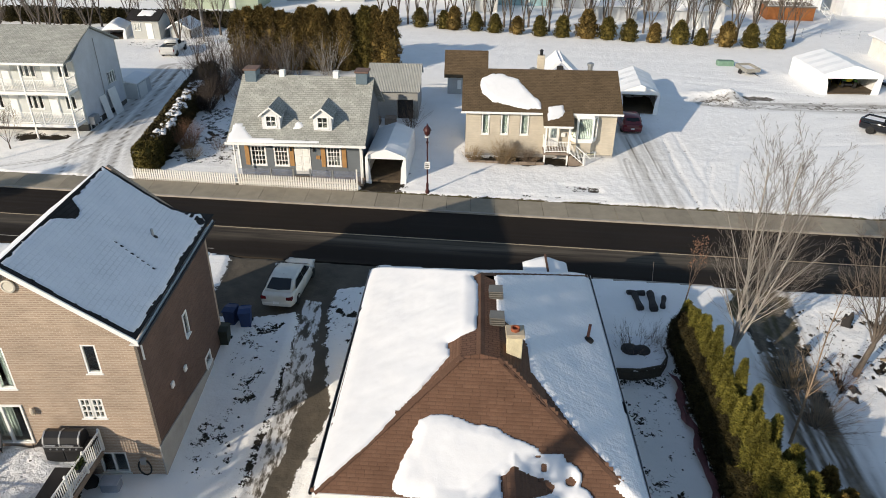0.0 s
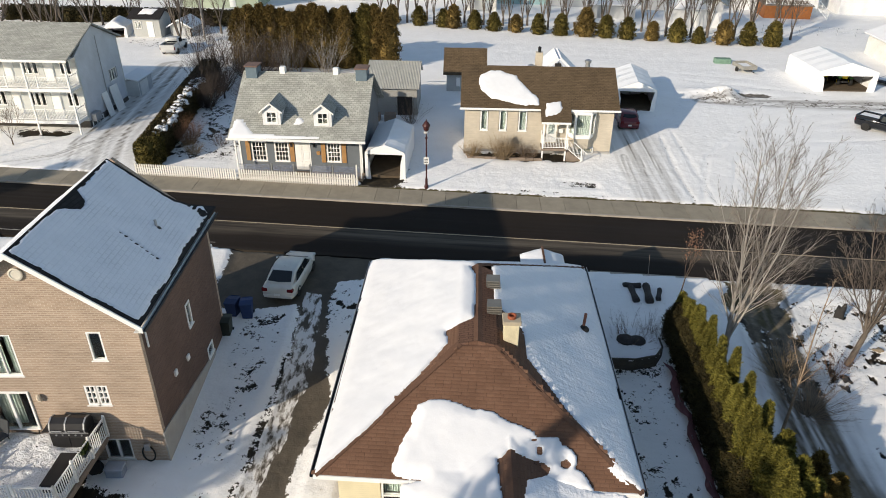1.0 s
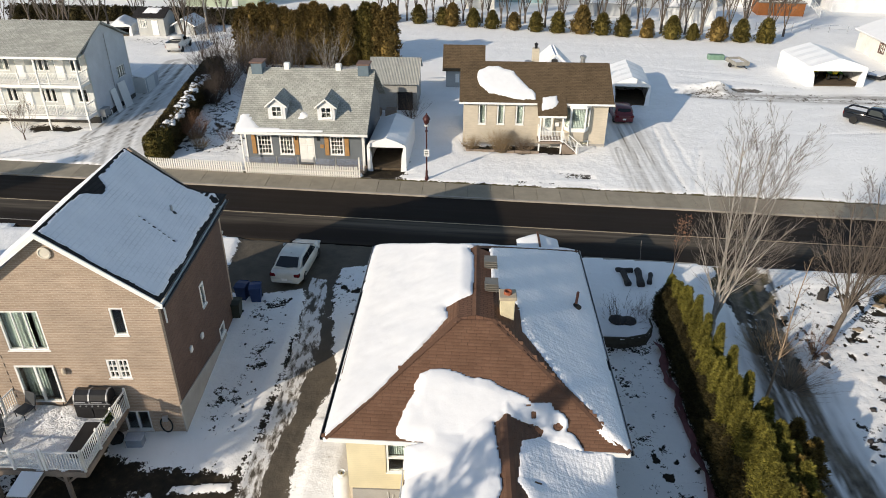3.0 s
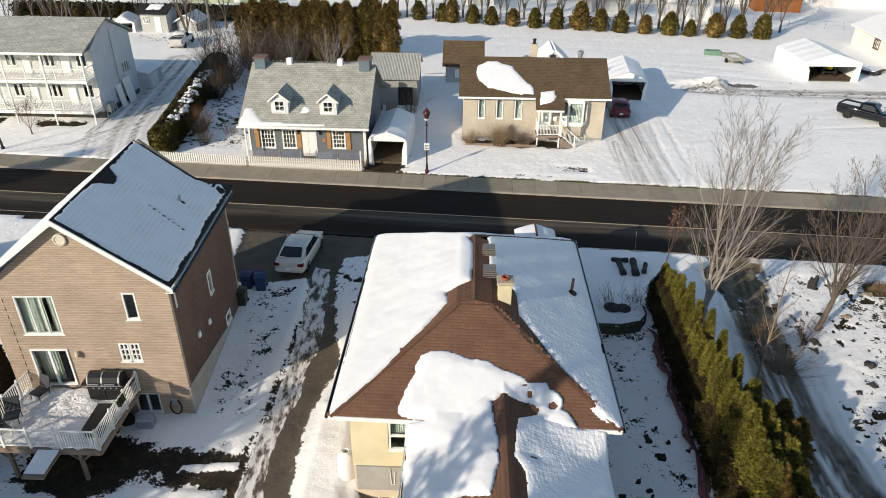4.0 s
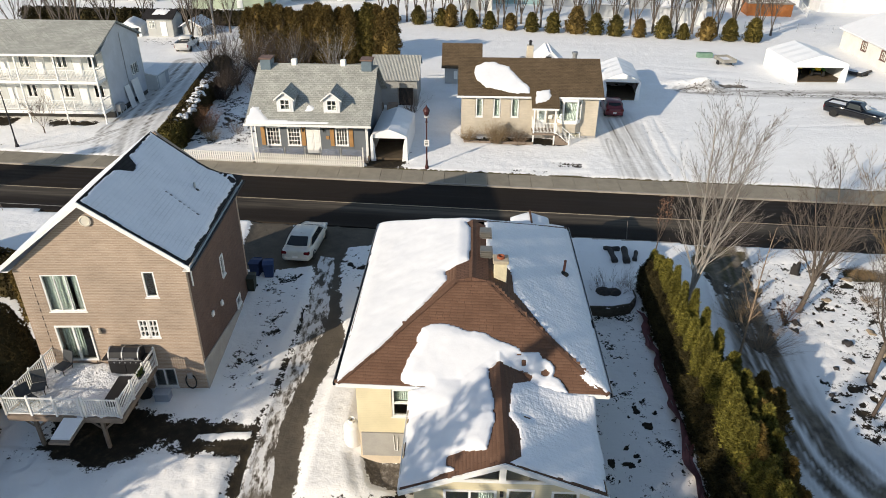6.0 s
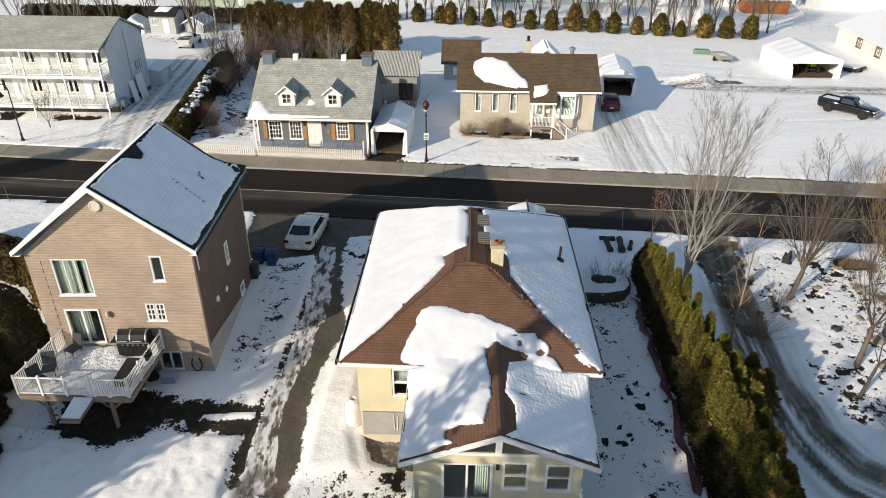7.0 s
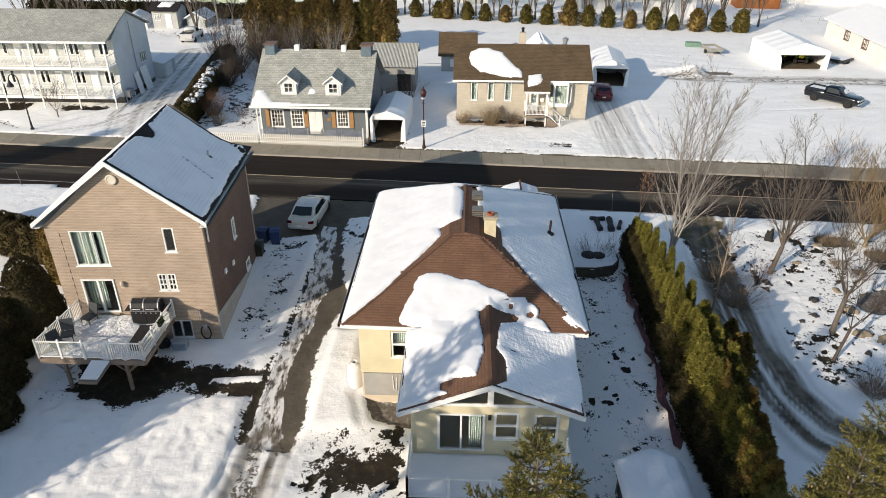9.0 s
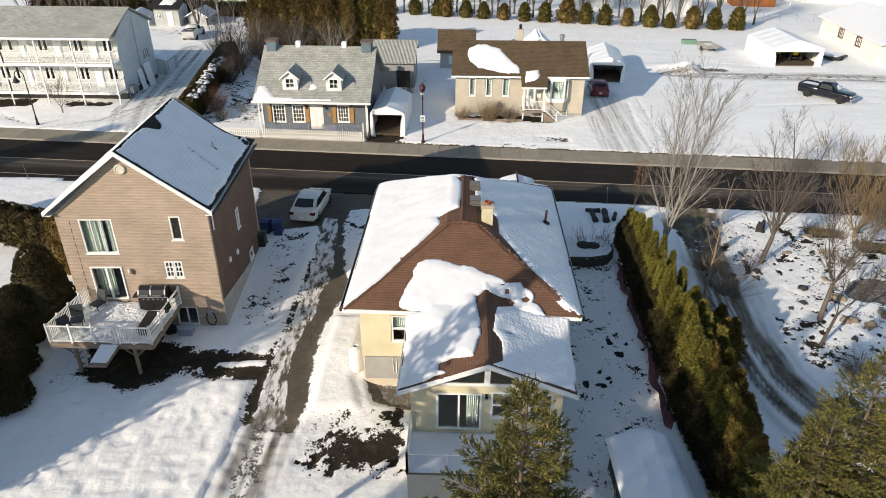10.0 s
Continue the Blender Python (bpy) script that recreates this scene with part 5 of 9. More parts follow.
def course_snow():
    """Thin snow whose rows follow the shingles beneath."""
    m = Mat("course_snow", 0.75, 0, 0.25)
    co = m.t.nodes.new("ShaderNodeTexCoord").outputs["Object"]
    b = m.t.nodes.new("ShaderNodeTexBrick")
    b.inputs["Scale"].default_value = 1.0
    b.inputs["Brick Width"].default_value, b.inputs["Row Height"].default_value, b.inputs["Mortar Size"].default_value = 0.34, 0.16, 0.03
    b.inputs["Mortar Smooth"].default_value = 1.0
    rot = m.t.nodes.new("ShaderNodeMapping")
    rot.inputs["Rotation"].default_value = (0, 0, radians(90))
    m.link(co, rot.inputs["Vector"])
    m.link(rot.outputs[0], b.inputs["Vector"])
    white = m.ramp(m.noise(1.3, 5), [(0.3, (0.7, 0.72, 0.77)), (0.7, (0.77, 0.785, 0.83))])
    thin = m.math("MULTIPLY", b.outputs["Fac"], m.ramp(m.noise(0.9, 5), [(0.44, (0.03, 0.03, 0.03)), (0.7, (0.4, 0.4, 0.4))]))
    m.color(m.mix(thin, white, (0.36, 0.38, 0.41)))
    m.bump(m.math("ADD", m.math("MULTIPLY", b.outputs["Fac"], -0.6), m.noise(10, 3)), 0.35, 0.03)
    return m.m


BRICK_SNOW = course_snow()
brick_house()


# ---- plants ----
def frame_of(D):
    """Two unit directions across each direction of D."""
    ref = np.where(np.abs(D[:, 2:3]) > 0.9, [[1.0, 0, 0]], [[0, 0, 1.0]])
    a = np.cross(D, ref)
    a /= np.linalg.norm(a, axis=1, keepdims=True) + 1e-9
    return a, np.cross(D, a)


def sprig_arrays(P, D, length, width, rng):
    """A small pointed spray at each point, along its direction."""
    D = D / (np.linalg.norm(D, axis=1, keepdims=True) + 1e-9)
    a, b = frame_of(D)
    t = rng.rand(len(P), 1) * 6.283
    side = a * np.cos(t) + b * np.sin(t)
    L = length * (0.6 + 0.8 * rng.rand(len(P), 1))
    W = width * (0.6 + 0.8 * rng.rand(len(P), 1))
    V = np.stack([P + D * L * 0.15 + side * W, P + D * L, P + D * L * 0.05 - side * W], 1).reshape(-1, 3)
    F = np.arange(len(P) * 3).reshape(-1, 3)
    return V, F


def tube_arrays(segs, sides=5):
    S = np.array(segs, float)
    P0, P1, r0, r1 = S[:, 0:3], S[:, 3:6], S[:, 6:7], S[:, 7:8]
    D = P1 - P0
    D /= np.linalg.norm(D, axis=1, keepdims=True) + 1e-9
    a, b = frame_of(D)
    rings = []
    for P, r in ((P0, r0), (P1, r1)):
        for k in range(sides):
            t = 6.2832 * k / sides
            rings.append(P + (a * math.cos(t) + b * math.sin(t)) * r)
    V = np.stack(rings, 1).reshape(-1, 3)
    base = (np.arange(len(S)) * 2 * sides)[:, None]
    F = np.concatenate([base + np.array([[k, (k + 1) % sides, sides + (k + 1) % sides, sides + k]]) for k in range(sides)], 0)
    return V, F


def join_arrays(*parts):
    vs, fs, k = [], [], 0
    for V, F in parts:
        vs.append(V)
        fs.append(F + k)
        k += len(V)
    return np.concatenate(vs), np.concatenate(fs)


def cone_core(height, radius, seed, shape, n=14, rows=9):
    rng = np.random.RandomState(seed)
    V = []
    for j in range(rows):
        u = j / (rows - 1)
        r = radius * shape(u) * 0.74 + 0.01
        for i in range(n):
            t = 6.2832 * i / n
            q = r * (0.85 + 0.3 * rng.rand())
            V.append((q * math.cos(t), q * math.sin(t), height * (0.02 + 0.9 * u)))
    F = []
    for j in range(rows - 1):
        for i in range(n):
            p, q = j * n + i, j * n + (i + 1) % n
            F += [(p, q, q + n), (p, q + n, p + n)]
    return np.array(V), np.array(F)


def thuja_shape(u):
    return np.sqrt(np.clip(u * 7, 0, 1)) * np.clip((1 - u), 0, 1) ** 0.55


def ragged_shape(u):
    return np.sqrt(np.clip(u * 6, 0.3, 1)) * np.clip(1 - u, 0, 1) ** 0.72


def egg_shape(u):
    return np.sqrt(np.clip(u * 5, 0.25, 1)) * np.sqrt(np.clip(1 - u ** 1.7, 0, 1))


def clipped_shape(u):
    return np.clip(u * 8, 0.5, 1) * np.clip((1.04 - u) * 5, 0, 1) ** 0.5


def bushy(seed, height, radius, count, length=0.22, width=0.06, shape=thuja_shape, squash=1.0, core=True, tuft=7, trim=False):
    """A dense evergreen: sprays over a core, standing at the origin."""
    rng = np.random.RandomState(seed)
    n = count // tuft
    u = rng.rand(n) ** 0.8
    t = rng.rand(n) * 6.283
    lump = 1 + 0.22 * np.sin(t * 3 + u * 9 + seed) * np.sin(u * 14 + seed * 2 + t) + 0.12 * np.sin(t * 7 + u * 23)
    r = radius * shape(u) * lump * (0.68 + 0.4 * rng.rand(n))
    if trim:
        r = radius * shape(u) * (1 + 0.25 * (lump - 1)) * (0.9 + 0.1 * rng.rand(n))
    P = np.stack([r * np.cos(t), r * np.sin(t) * squash, height * u * 0.97], 1)
    D = np.stack([np.cos(t) * 0.8, np.sin(t) * 0.8, 0.5 + 0 * t], 1) + (rng.rand(n, 3) - 0.5) * 0.9
    P = np.repeat(P, tuft, 0) + (rng.rand(n * tuft, 3) - 0.5) * length * np.array([0.7, 0.7, 1.0])
    D = np.repeat(D, tuft, 0) + (rng.rand(n * tuft, 3) - 0.5) * 1.7
    V, F = sprig_arrays(P, D, length, width, rng)
    if core:
        c = cone_core(height, radius * (1.18 if trim else 1.0), seed, shape)
        c[0][:, 1] *= squash
        return join_arrays((V, F), c)
    return V, F


def spruce_arrays(seed, top, depth, slope, detail=1.0):
    """The upper part of a spruce: whorls of boughs that droop and turn up at the ends, set with bristly shoots; the tip at the origin."""
    rng = np.random.RandomState(seed)
    P, D, S = [], [], []
    S.append((0, 0, -depth, 0, 0, -0.1, 0.03 + depth * 0.012, 0.012))
    for k in range(6):
        P.append((0, 0, -0.06 * k))
        D.append((0.2 * math.sin(k * 2.1), 0.2 * math.cos(k * 2.1), 1.0))
    z = -0.16
    while z > -depth:
        n = rng.randint(4, 7)
        turn = rng.rand() * 6.28
        R = (0.1 - z * slope) * (0.8 + 0.3 * rng.rand())
        for k in range(n):
            t = turn + 6.283 * k / n + (rng.rand() - 0.5) * 0.7
            L = R * (0.55 + 0.6 * rng.rand())
            rise = 0.7 * math.exp(z * 0.5) - 0.1 + 0.15 * rng.rand()
            d = np.array([math.cos(t), math.sin(t), rise])
            side = np.array([-math.sin(t), math.cos(t), 0])
            q0 = np.array([0, 0, z])
            steps = max(3, int(L / 0.085 * detail))
            last = q0
            for s in range(1, steps + 1):
                f = s / steps
                q = q0 + d * L * f + np.array([0, 0, -0.34 * L * f * f + 0.34 * L * f ** 4])
                if s % 2 == 0 or s == steps:
                    S.append((*last, *q, 0.018 * (1 - f) + 0.005, 0.014 * (1 - f) + 0.004))
                    last = q
                w = L * 0.34 * (1 - f) ** 0.6 * min(1, f * 2.5) + 0.07
                for sgn in (1, -1):
                    if f < 0.25 and rng.rand() < 0.5:
                        continue
                    twig = side * sgn * (0.6 + 0.3 * rng.rand()) + d * 0.75 + np.array([0, 0, -0.15 + 0.35 * rng.rand()])
                    m = max(1, int(w / 0.06 * detail))
                    for e in range(m):
                        P.append(q + twig * w * ((e + 0.3) / m) + (rng.rand(3) - 0.5) * 0.04)
                        D.append(twig + (rng.rand(3) - 0.5) * 1.1 + np.array([0, 0, 0.12 - 0.3 * (1 - f)]))
            for _ in range(3):
                P.append(q)
                D.append(d + (rng.rand(3) - 0.5) * 0.8 + np.array([0, 0, 0.7]))
        z -= (0.26 + 0.2 * rng.rand()) * (1 - z * 0.06)
    P, D = np.array(P, float), np.array(D, float)
    D /= np.linalg.norm(D, axis=1, keepdims=True)
    shoot = 0.19 * (0.6 + 0.7 * rng.rand(len(P), 1)) * (1 if detail > 0.8 else 1.3)
    reps = 20 if detail > 0.8 else 5
    f = np.tile(np.linspace(0, 1, reps), len(P))[:, None]
    PP, DD = np.repeat(P, reps, 0) + np.repeat(D * shoot, reps, 0) * f, np.repeat(D, reps, 0)
    a, b = frame_of(DD)
    t = rng.rand(len(PP), 1) * 6.283
    DD = DD * 0.85 + a * np.cos(t) * 0.6 + b * np.sin(t) * 0.6
    V, F = sprig_arrays(PP, DD, 0.062 if detail > 0.8 else 0.14, 0.011 if detail > 0.8 else 0.06, rng)
    return (V, F), tube_arrays(S, 6)


def bare_tree(seed, height, trunk_r, fork, limbs, spread, levels=4, droop=0.0, lean=(0, 0), wander=0.16, fine=0.0065, thick=1.0, many=False):
    """A leafless tree: trunk, rising limbs and finer and finer branches."""
    rng = random.Random(seed)
    S = []

    def grow(p, d, length, r, lvl):
        n = 5 if lvl <= 1 else 4 if lvl == 2 else 3
        step = length / n
        for i in range(n):
            d = (d + Vector((rng.uniform(-1, 1), rng.uniform(-1, 1), rng.uniform(-0.3, 1.0) - droop)) * wander).normalized()
            q = p + d * step
            r1 = r * (1 - 0.75 / n * 1.0) if i < n - 1 else r * 0.6
            S.append((*p, *q, r, r1))
            if lvl < levels and i >= (1 if lvl else 0):
                for _ in range(rng.choice((2, 2, 3) if many else (1, 2, 2)) if lvl < 4 else 1):
                    ax = Vector((rng.uniform(-1, 1), rng.uniform(-1, 1), rng.uniform(-0.1, 0.7)))
                    cd = (d * 1.05 + ax.normalized() * 0.5).normalized()
                    grow(q, cd, length * rng.uniform(0.36, 0.62), max(fine, r1 * 0.5), lvl + 1)
            p, r = q, r1

    p, base = Vector((0, 0, 0)), Vector((lean[0], lean[1], 1)).normalized()
    q = base * fork
    S.append((0, 0, -0.15, *(base * fork * 0.25), trunk_r * 1.25, trunk_r))
    S.append((*(base * fork * 0.25), *q, trunk_r, trunk_r * 0.85))
    for k in range(limbs):
        t = 6.283 * (k + rng.uniform(-0.3, 0.3)) / limbs
        d = Vector((math.cos(t) * spread, math.sin(t) * spread, 1.0)) + Vector((lean[0], lean[1], 0)) * 0.6
        grow(q, d.normalized(), (height - fork) * rng.uniform(0.62, 0.95), trunk_r * rng.uniform(0.3, 0.5) * thick, 1)
    top = max(s[5] for s in S)
    k = height / top
    return [(*[c * k for c in s[:6]], s[6], s[7]) for s in S]


def vase_tree(seed, trunk_r, fork, leaders, counts=(12, 7, 4), angle=0.5, reach=0.42, fine=0.008, lean=(0, 0), wander=0.05):
    """A leafless tree whose long straight leaders rise from one low fork and shed finer branches evenly round them."""
    rng = random.Random(seed)
    S = []

    def grow(p, d, length, r, lvl):
        n = (12, 6, 4, 2)[lvl]
        kids = counts[lvl] if lvl < len(counts) else 0
        turn, made, up = rng.uniform(0, 6.283), 0, 0.02 if lvl else 0.03
        for i in range(n):
            f = (i + 1) / n
            d = (d + Vector((rng.uniform(-1, 1), rng.uniform(-1, 1), rng.uniform(-1, 1))) * wander + Vector((0, 0, up))).normalized()
            q = p + d * length / n
            r1 = max(fine * 0.6, r + (fine - r) * (1 / n) * 1.6 if i < n - 1 else fine * 0.6)
            S.append((*p, *q, r, r1))
            while f > 0.16 and made < kids * (f - 0.1) / 0.85:
                made += 1
                turn += 2.4
                side = d.cross(Vector((math.cos(turn), math.sin(turn), 0.1))).normalized()
                cd = (d * math.cos(angle) + side * math.sin(angle) * rng.uniform(0.7, 1.2)).normalized()
                grow(p.lerp(q, rng.random()), cd, length * reach * (1.25 - 0.75 * f) * rng.uniform(0.75, 1.2), max(fine, r1 * 0.5), lvl + 1)
            p, r = q, r1

    base = Vector((lean[0], lean[1], 1)).normalized()
    q = base * fork
    S.append((0, 0, -0.15, *(base * fork * 0.25), trunk_r * 1.25, trunk_r))
    S.append((*(base * fork * 0.25), *q, trunk_r, trunk_r * 0.9))
    for dx, dy, length, rad in leaders:
        grow(q, Vector((dx, dy, 1)).normalized(), length, trunk_r * rad, 0)
    return S


def plant_tree(name, segs, material, x, y, z, rz=0, label="", group="", twig=None, split=0.05):
    """Trunk and crown of a bare tree as two parts."""
    root = thing(name, x, y, z, rz, label, "tree", group)
    trunk, crown = [s for s in segs if s[6] > split], [s for s in segs if s[6] <= split]
    for nm, ss, k, mt in (("trunk", trunk, 7, material), ("crown", crown, 3, twig or material)):
        if ss:
            part(nm, big_mesh(nm, *tube_arrays(ss, k), mt, k > 4), mt, root)
    return root


def bush(seed, height, radius, count, thick=0.012, up=0.9):
    """Many thin stems from one root."""
    rng = random.Random(seed)
    S = []
    for _ in range(count):
        t, q = rng.uniform(0, 6.283), rng.uniform(0, 1) ** 0.6
        p = Vector((math.cos(t), math.sin(t), 0)) * radius * 0.35 * q
        d = Vector((math.cos(t) * q * radius / height * 1.3, math.sin(t) * q * radius / height * 1.3, up)).normalized()
        L = height * rng.uniform(0.55, 1.05)
        r = thick * rng.uniform(0.7, 1.3)
        for i in range(4):
            d = (d + Vector((rng.uniform(-1, 1), rng.uniform(-1, 1), rng.uniform(-0.4, 0.4))) * 0.22).normalized()
            n = p + d * L / 4
            S.append((*p, *n, r, r * 0.75))
            if i > 0:
                for _ in range(2):
                    e = (d + Vector((rng.uniform(-1, 1), rng.uniform(-1, 1), rng.uniform(-0.3, 0.6))) * 0.7).normalized()
                    S.append((*n, *(n + e * L * rng.uniform(0.12, 0.3)), r * 0.6, r * 0.3))
            p, r = n, r * 0.75
    return S


THUJA = leaf_material("olive_thuja", (0.066, 0.066, 0.015), (0.142, 0.134, 0.028), (0.225, 0.204, 0.045))
THUJA_BROWN = leaf_material("browned_thuja", (0.075, 0.055, 0.017), (0.16, 0.112, 0.032), (0.24, 0.165, 0.05))
# for dark cedars, and for the hedge foot with shade in its colour
THUJA_DARK_SHADED = leaf_material("dark_and_shaded_thuja", (0.018, 0.017, 0.008), (0.04, 0.035, 0.014), (0.07, 0.056, 0.022))
THUJA_EGG = leaf_material("brown_green_cedar", (0.03, 0.025, 0.011), (0.06, 0.048, 0.019), (0.095, 0.072, 0.03))
THUJA_GREEN = leaf_material("green_thuja", (0.034, 0.034, 0.01), (0.085, 0.072, 0.018), (0.14, 0.11, 0.027))
THUJA_TALL = leaf_material("warm_brown_cedar", (0.055, 0.04, 0.014), (0.13, 0.09, 0.028), (0.21, 0.145, 0.048))
SPRUCE = leaf_material("spruce_needles", (0.05, 0.052, 0.016), (0.13, 0.122, 0.036), (0.24, 0.21, 0.065))


def evergreen(name, x, y, arrays, material, label, group="", rz=0, category="shrub", sink=0.1):
    root = thing(name, x, y, lv(x, y) - sink, rz, label, category, group)
    part("trunk", Geo().tube((0, 0, -0.1), (0, 0, 0.6), 0.09, 0.07, 7), BARK_BROWN, root)
    part("crown", big_mesh("crown", *arrays, material), material, root)
    return root


# ---- the blue cottage across the road ----
SLATE_ROOF = shingle_material("grey_green_shingles", (0.34, 0.345, 0.31), (0.44, 0.44, 0.4), (0, 1), 0.17, 0.34)
BLUE = siding_material("slate_blue_siding", (0.14, 0.158, 0.175), 0.12)
BLUE_TRIM = surf("slate_blue_paint", (0.12, 0.165, 0.2), 0.15, 3, 30, 0.7)
BROWN_ROOF_2 = shingle_material("faded_brown_shingles", (0.108, 0.075, 0.044), (0.138, 0.098, 0.06), (0, 1), 0.15, 0.35)
gh = thing("blue_cottage", -12.5, 49.5, 0.88, -1.0, "slate-blue cottage with a grey-green roof and two dormers", "house")
G0 = Matrix.Translation((12.5, -49.5, -0.88))
GE, GR = 4.2, 7.75


def cottage():
    w = Geo(G0)
    wins = [(-15.77, 1.15, 2.72, 1.6), (-14.0, 1.1, 2.72, 1.6), (-9.95, 1.05, 2.78, 1.55)]
    wall(w, -17.3, -7.75, 0.5, GE + 0.3, 49.55, 49.75, [(c - a / 2, c + a / 2, z - h / 2, z + h / 2) for c, a, z, h in wins] + [(-12.95, -11.75, 1.3, 3.55)])
    w.box(-17.3, -17.1, 49.75, 58.2, 0.5, GE + 0.3).box(-7.95, -7.75, 49.75, 58.2, 0.5, GE + 0.3).box(-17.3, -7.75, 58.2, 58.4, 0.5, GE + 0.3)
    part("wall", w, BLUE, gh, "slate-blue lapped siding")
    g = Geo(G0)
    for x in (-17.3, -7.95):
        g.prism([(49.55, GE + 0.3), (58.4, GE + 0.3), (53.95, GR - 0.1)], x, x + 0.2, "x")
    part("gable_wall", g, BLUE, gh, "slate-blue lapped siding")
    part("foundation", Geo(G0).box(-17.28, -7.77, 49.58, 58.3, -0.3, 1.1), CONCRETE_WALL, gh)
    # roof in curved rows: steep above, flaring over the porch
    prof = [(48.25, GE), (49.6, GE + 0.72), (51.5, GE + 1.95), (53.95, GR), (56.4, GE + 1.95), (58.3, GE + 0.72), (59.2, GE + 0.1)]
    g = Geo(G0)
    outline = prof + [(p[0], p[1] - 0.14) for p in reversed(prof)]
    g.prism(outline, -17.7, -7.3, "x")
    part("roof", g, SLATE_ROOF, gh, "grey-green asphalt shingles")
    part("fascia", Geo(G0).box(-17.75, -7.25, 48.18, 48.245, GE - 0.16, GE + 0.02), WHITE, gh, "white eave board")
    for x in (-17.25, -7.8):
        part("corner_board", Geo(G0).box(x - 0.06, x + 0.06, 49.5, 49.548, 0.9, GE + 0.1), WHITE, gh)
    for c, a, z, h in wins:
        window(gh, G0 @ pose(c, 49.6, z), a, h, (4, 4), rim=0.09, sill=True, label="white many-paned window")
    for x in (-16.62, -13.18, -10.75, -9.15):
        part("shutter", Geo(G0).soft(x - 0.17, x + 0.17, 49.48, 49.545, 1.95, 3.5, 0.012), WOOD_ORANGE, gh, "orange-brown wooden shutter")
    d = part("door", Geo(G0).box(-12.95, -12.35, 49.52, 49.6, 1.3, 3.55).box(-12.34, -11.75, 49.52, 49.6, 1.3, 3.55), WHITE, gh, "white panelled double door")
    for x in (-12.65, -12.05):
        for z in (1.75, 2.5, 3.15):
            part("panel", Geo(G0).soft(x - 0.2, x + 0.2, 49.5, 49.519, z - 0.25, z + 0.25, 0.008), WHITE, d)
    part("plaque", Geo(G0).soft(-11.3, -11.0, 49.5, 49.545, 2.55, 2.85, 0.01), WOOD_ORANGE, gh)
    for x in (-13.2, -11.45):
        part("wall_lamp", Geo(G0).box(x - 0.06, x + 0.06, 49.4, 49.545, 3.2, 3.45), BLACK, gh)
    for cx in (-14.5, -10.62):
        g = Geo(G0)
        wall(g, cx - 0.68, cx + 0.68, 4.85, 6.0, 49.5, 49.6, [(cx - 0.42, cx + 0.42, 5.02, 5.92)])
        g.prism([(cx - 0.68, 6.0), (cx + 0.68, 6.0), (cx, 6.5)], 49.5, 49.6, "y")
        g.prism([(49.6, 4.9), (49.6, 6.0), (51.75, 6.0)], cx - 0.68, cx - 0.6, "x").prism([(49.6, 4.9), (49.6, 6.0), (51.75, 6.0)], cx + 0.6, cx + 0.68, "x")
        dm = part("dormer", g, VINYL, gh, "small white gabled dormer")
        r = Geo(G0)
        for s in (1, -1):
            c = [(cx + s * 0.85, 49.35, 5.93), (cx + s * 0.85, 51.75, 5.93), (cx, 52.2, 6.6), (cx, 49.35, 6.6)]
            r.slab(c if s > 0 else c[::-1], 0.07)
        part("dormer_roof", r, SLATE_ROOF, dm, "grey-green dormer shingles")
        t = Geo(G0)
        for s in (1, -1):
            t.prism([(cx + s * 0.88, 5.93), (cx, 6.62), (cx, 6.48), (cx + s * 0.88, 5.8)], 49.3, 49.345, "y")
        part("dormer_trim", t, WHITE, dm)
        window(gh, G0 @ pose(cx, 49.53, 5.47), 0.84, 0.9, (2, 2), rim=0.08, name="dormer_window")
    for x, lean in ((-16.9, 0), (-8.2, 0)):
        c = part("chimney", Geo(G0).soft(x - 0.45, x + 0.45, 53.3, 54.4, 6.7, 8.2, 0.03), BLUE_TRIM, gh, "blue-painted chimney")
        part("cap", Geo(G0).soft(x - 0.55, x + 0.55, 53.2, 54.5, 8.2, 8.32, 0.02), surf("rusty_cap", (0.17, 0.11, 0.09), 0.3, 5, 30, 0.8), c)
    for x in (-14.55, -10.3):
        part("roof_vent", Geo(G0).soft(x - 0.22, x + 0.22, 53.75, 54.2, 7.5, 8.15, 0.03), WHITE, gh, "white roof vent")
    snow_cap("roof_snow", [(-17.55, 48.35), (-17.35, 49.9), (-16.95, 49.9), (-16.4, 49.3), (-15.9, 48.7), (-13.0, 48.6), (-10.8, 48.5), (-10.8, 48.35)], lambda x, y: np.interp(y, [48.25, 49.6, 51.5], [GE, GE + 0.72, GE + 1.95]), 0.06, gh,
             ROOF_SNOW, "strip of snow along the eave", rag=0.06, seed=31, soft=0.2)
    snow_cap("roof_snow", [(-12.9, 49.6), (-12.2, 49.7), (-12.3, 50.1), (-12.7, 50.1)], lambda x, y: np.interp(y, [48.25, 49.6, 51.5], [GE, GE + 0.72, GE + 1.95]), 0.1, gh, ROOF_SNOW, "small snow remnant", rag=0.1, seed=32, soft=0.2)
    # porch: deck, posts, tinted screen
    part("porch_deck", Geo(G0).box(-17.3, -7.6, 48.4, 49.54, 0.9, 1.15), WOOD_GREY, gh, "low grey porch deck")
    for x in (-17.2, -14.6, -12.9, -11.6, -9.9, -7.7):
        part("porch_post", Geo(G0).box(x - 0.05, x + 0.05, 48.4, 48.5, 1.15, 2.2 if x not in (-17.2, -7.7) else GE - 0.05), WHITE if x in (-17.2, -7.7) else STEEL, gh)
    tint = Mat("tinted_screen", 0.15, 0, 0.5)
    tint.color((0.25, 0.28, 0.36))
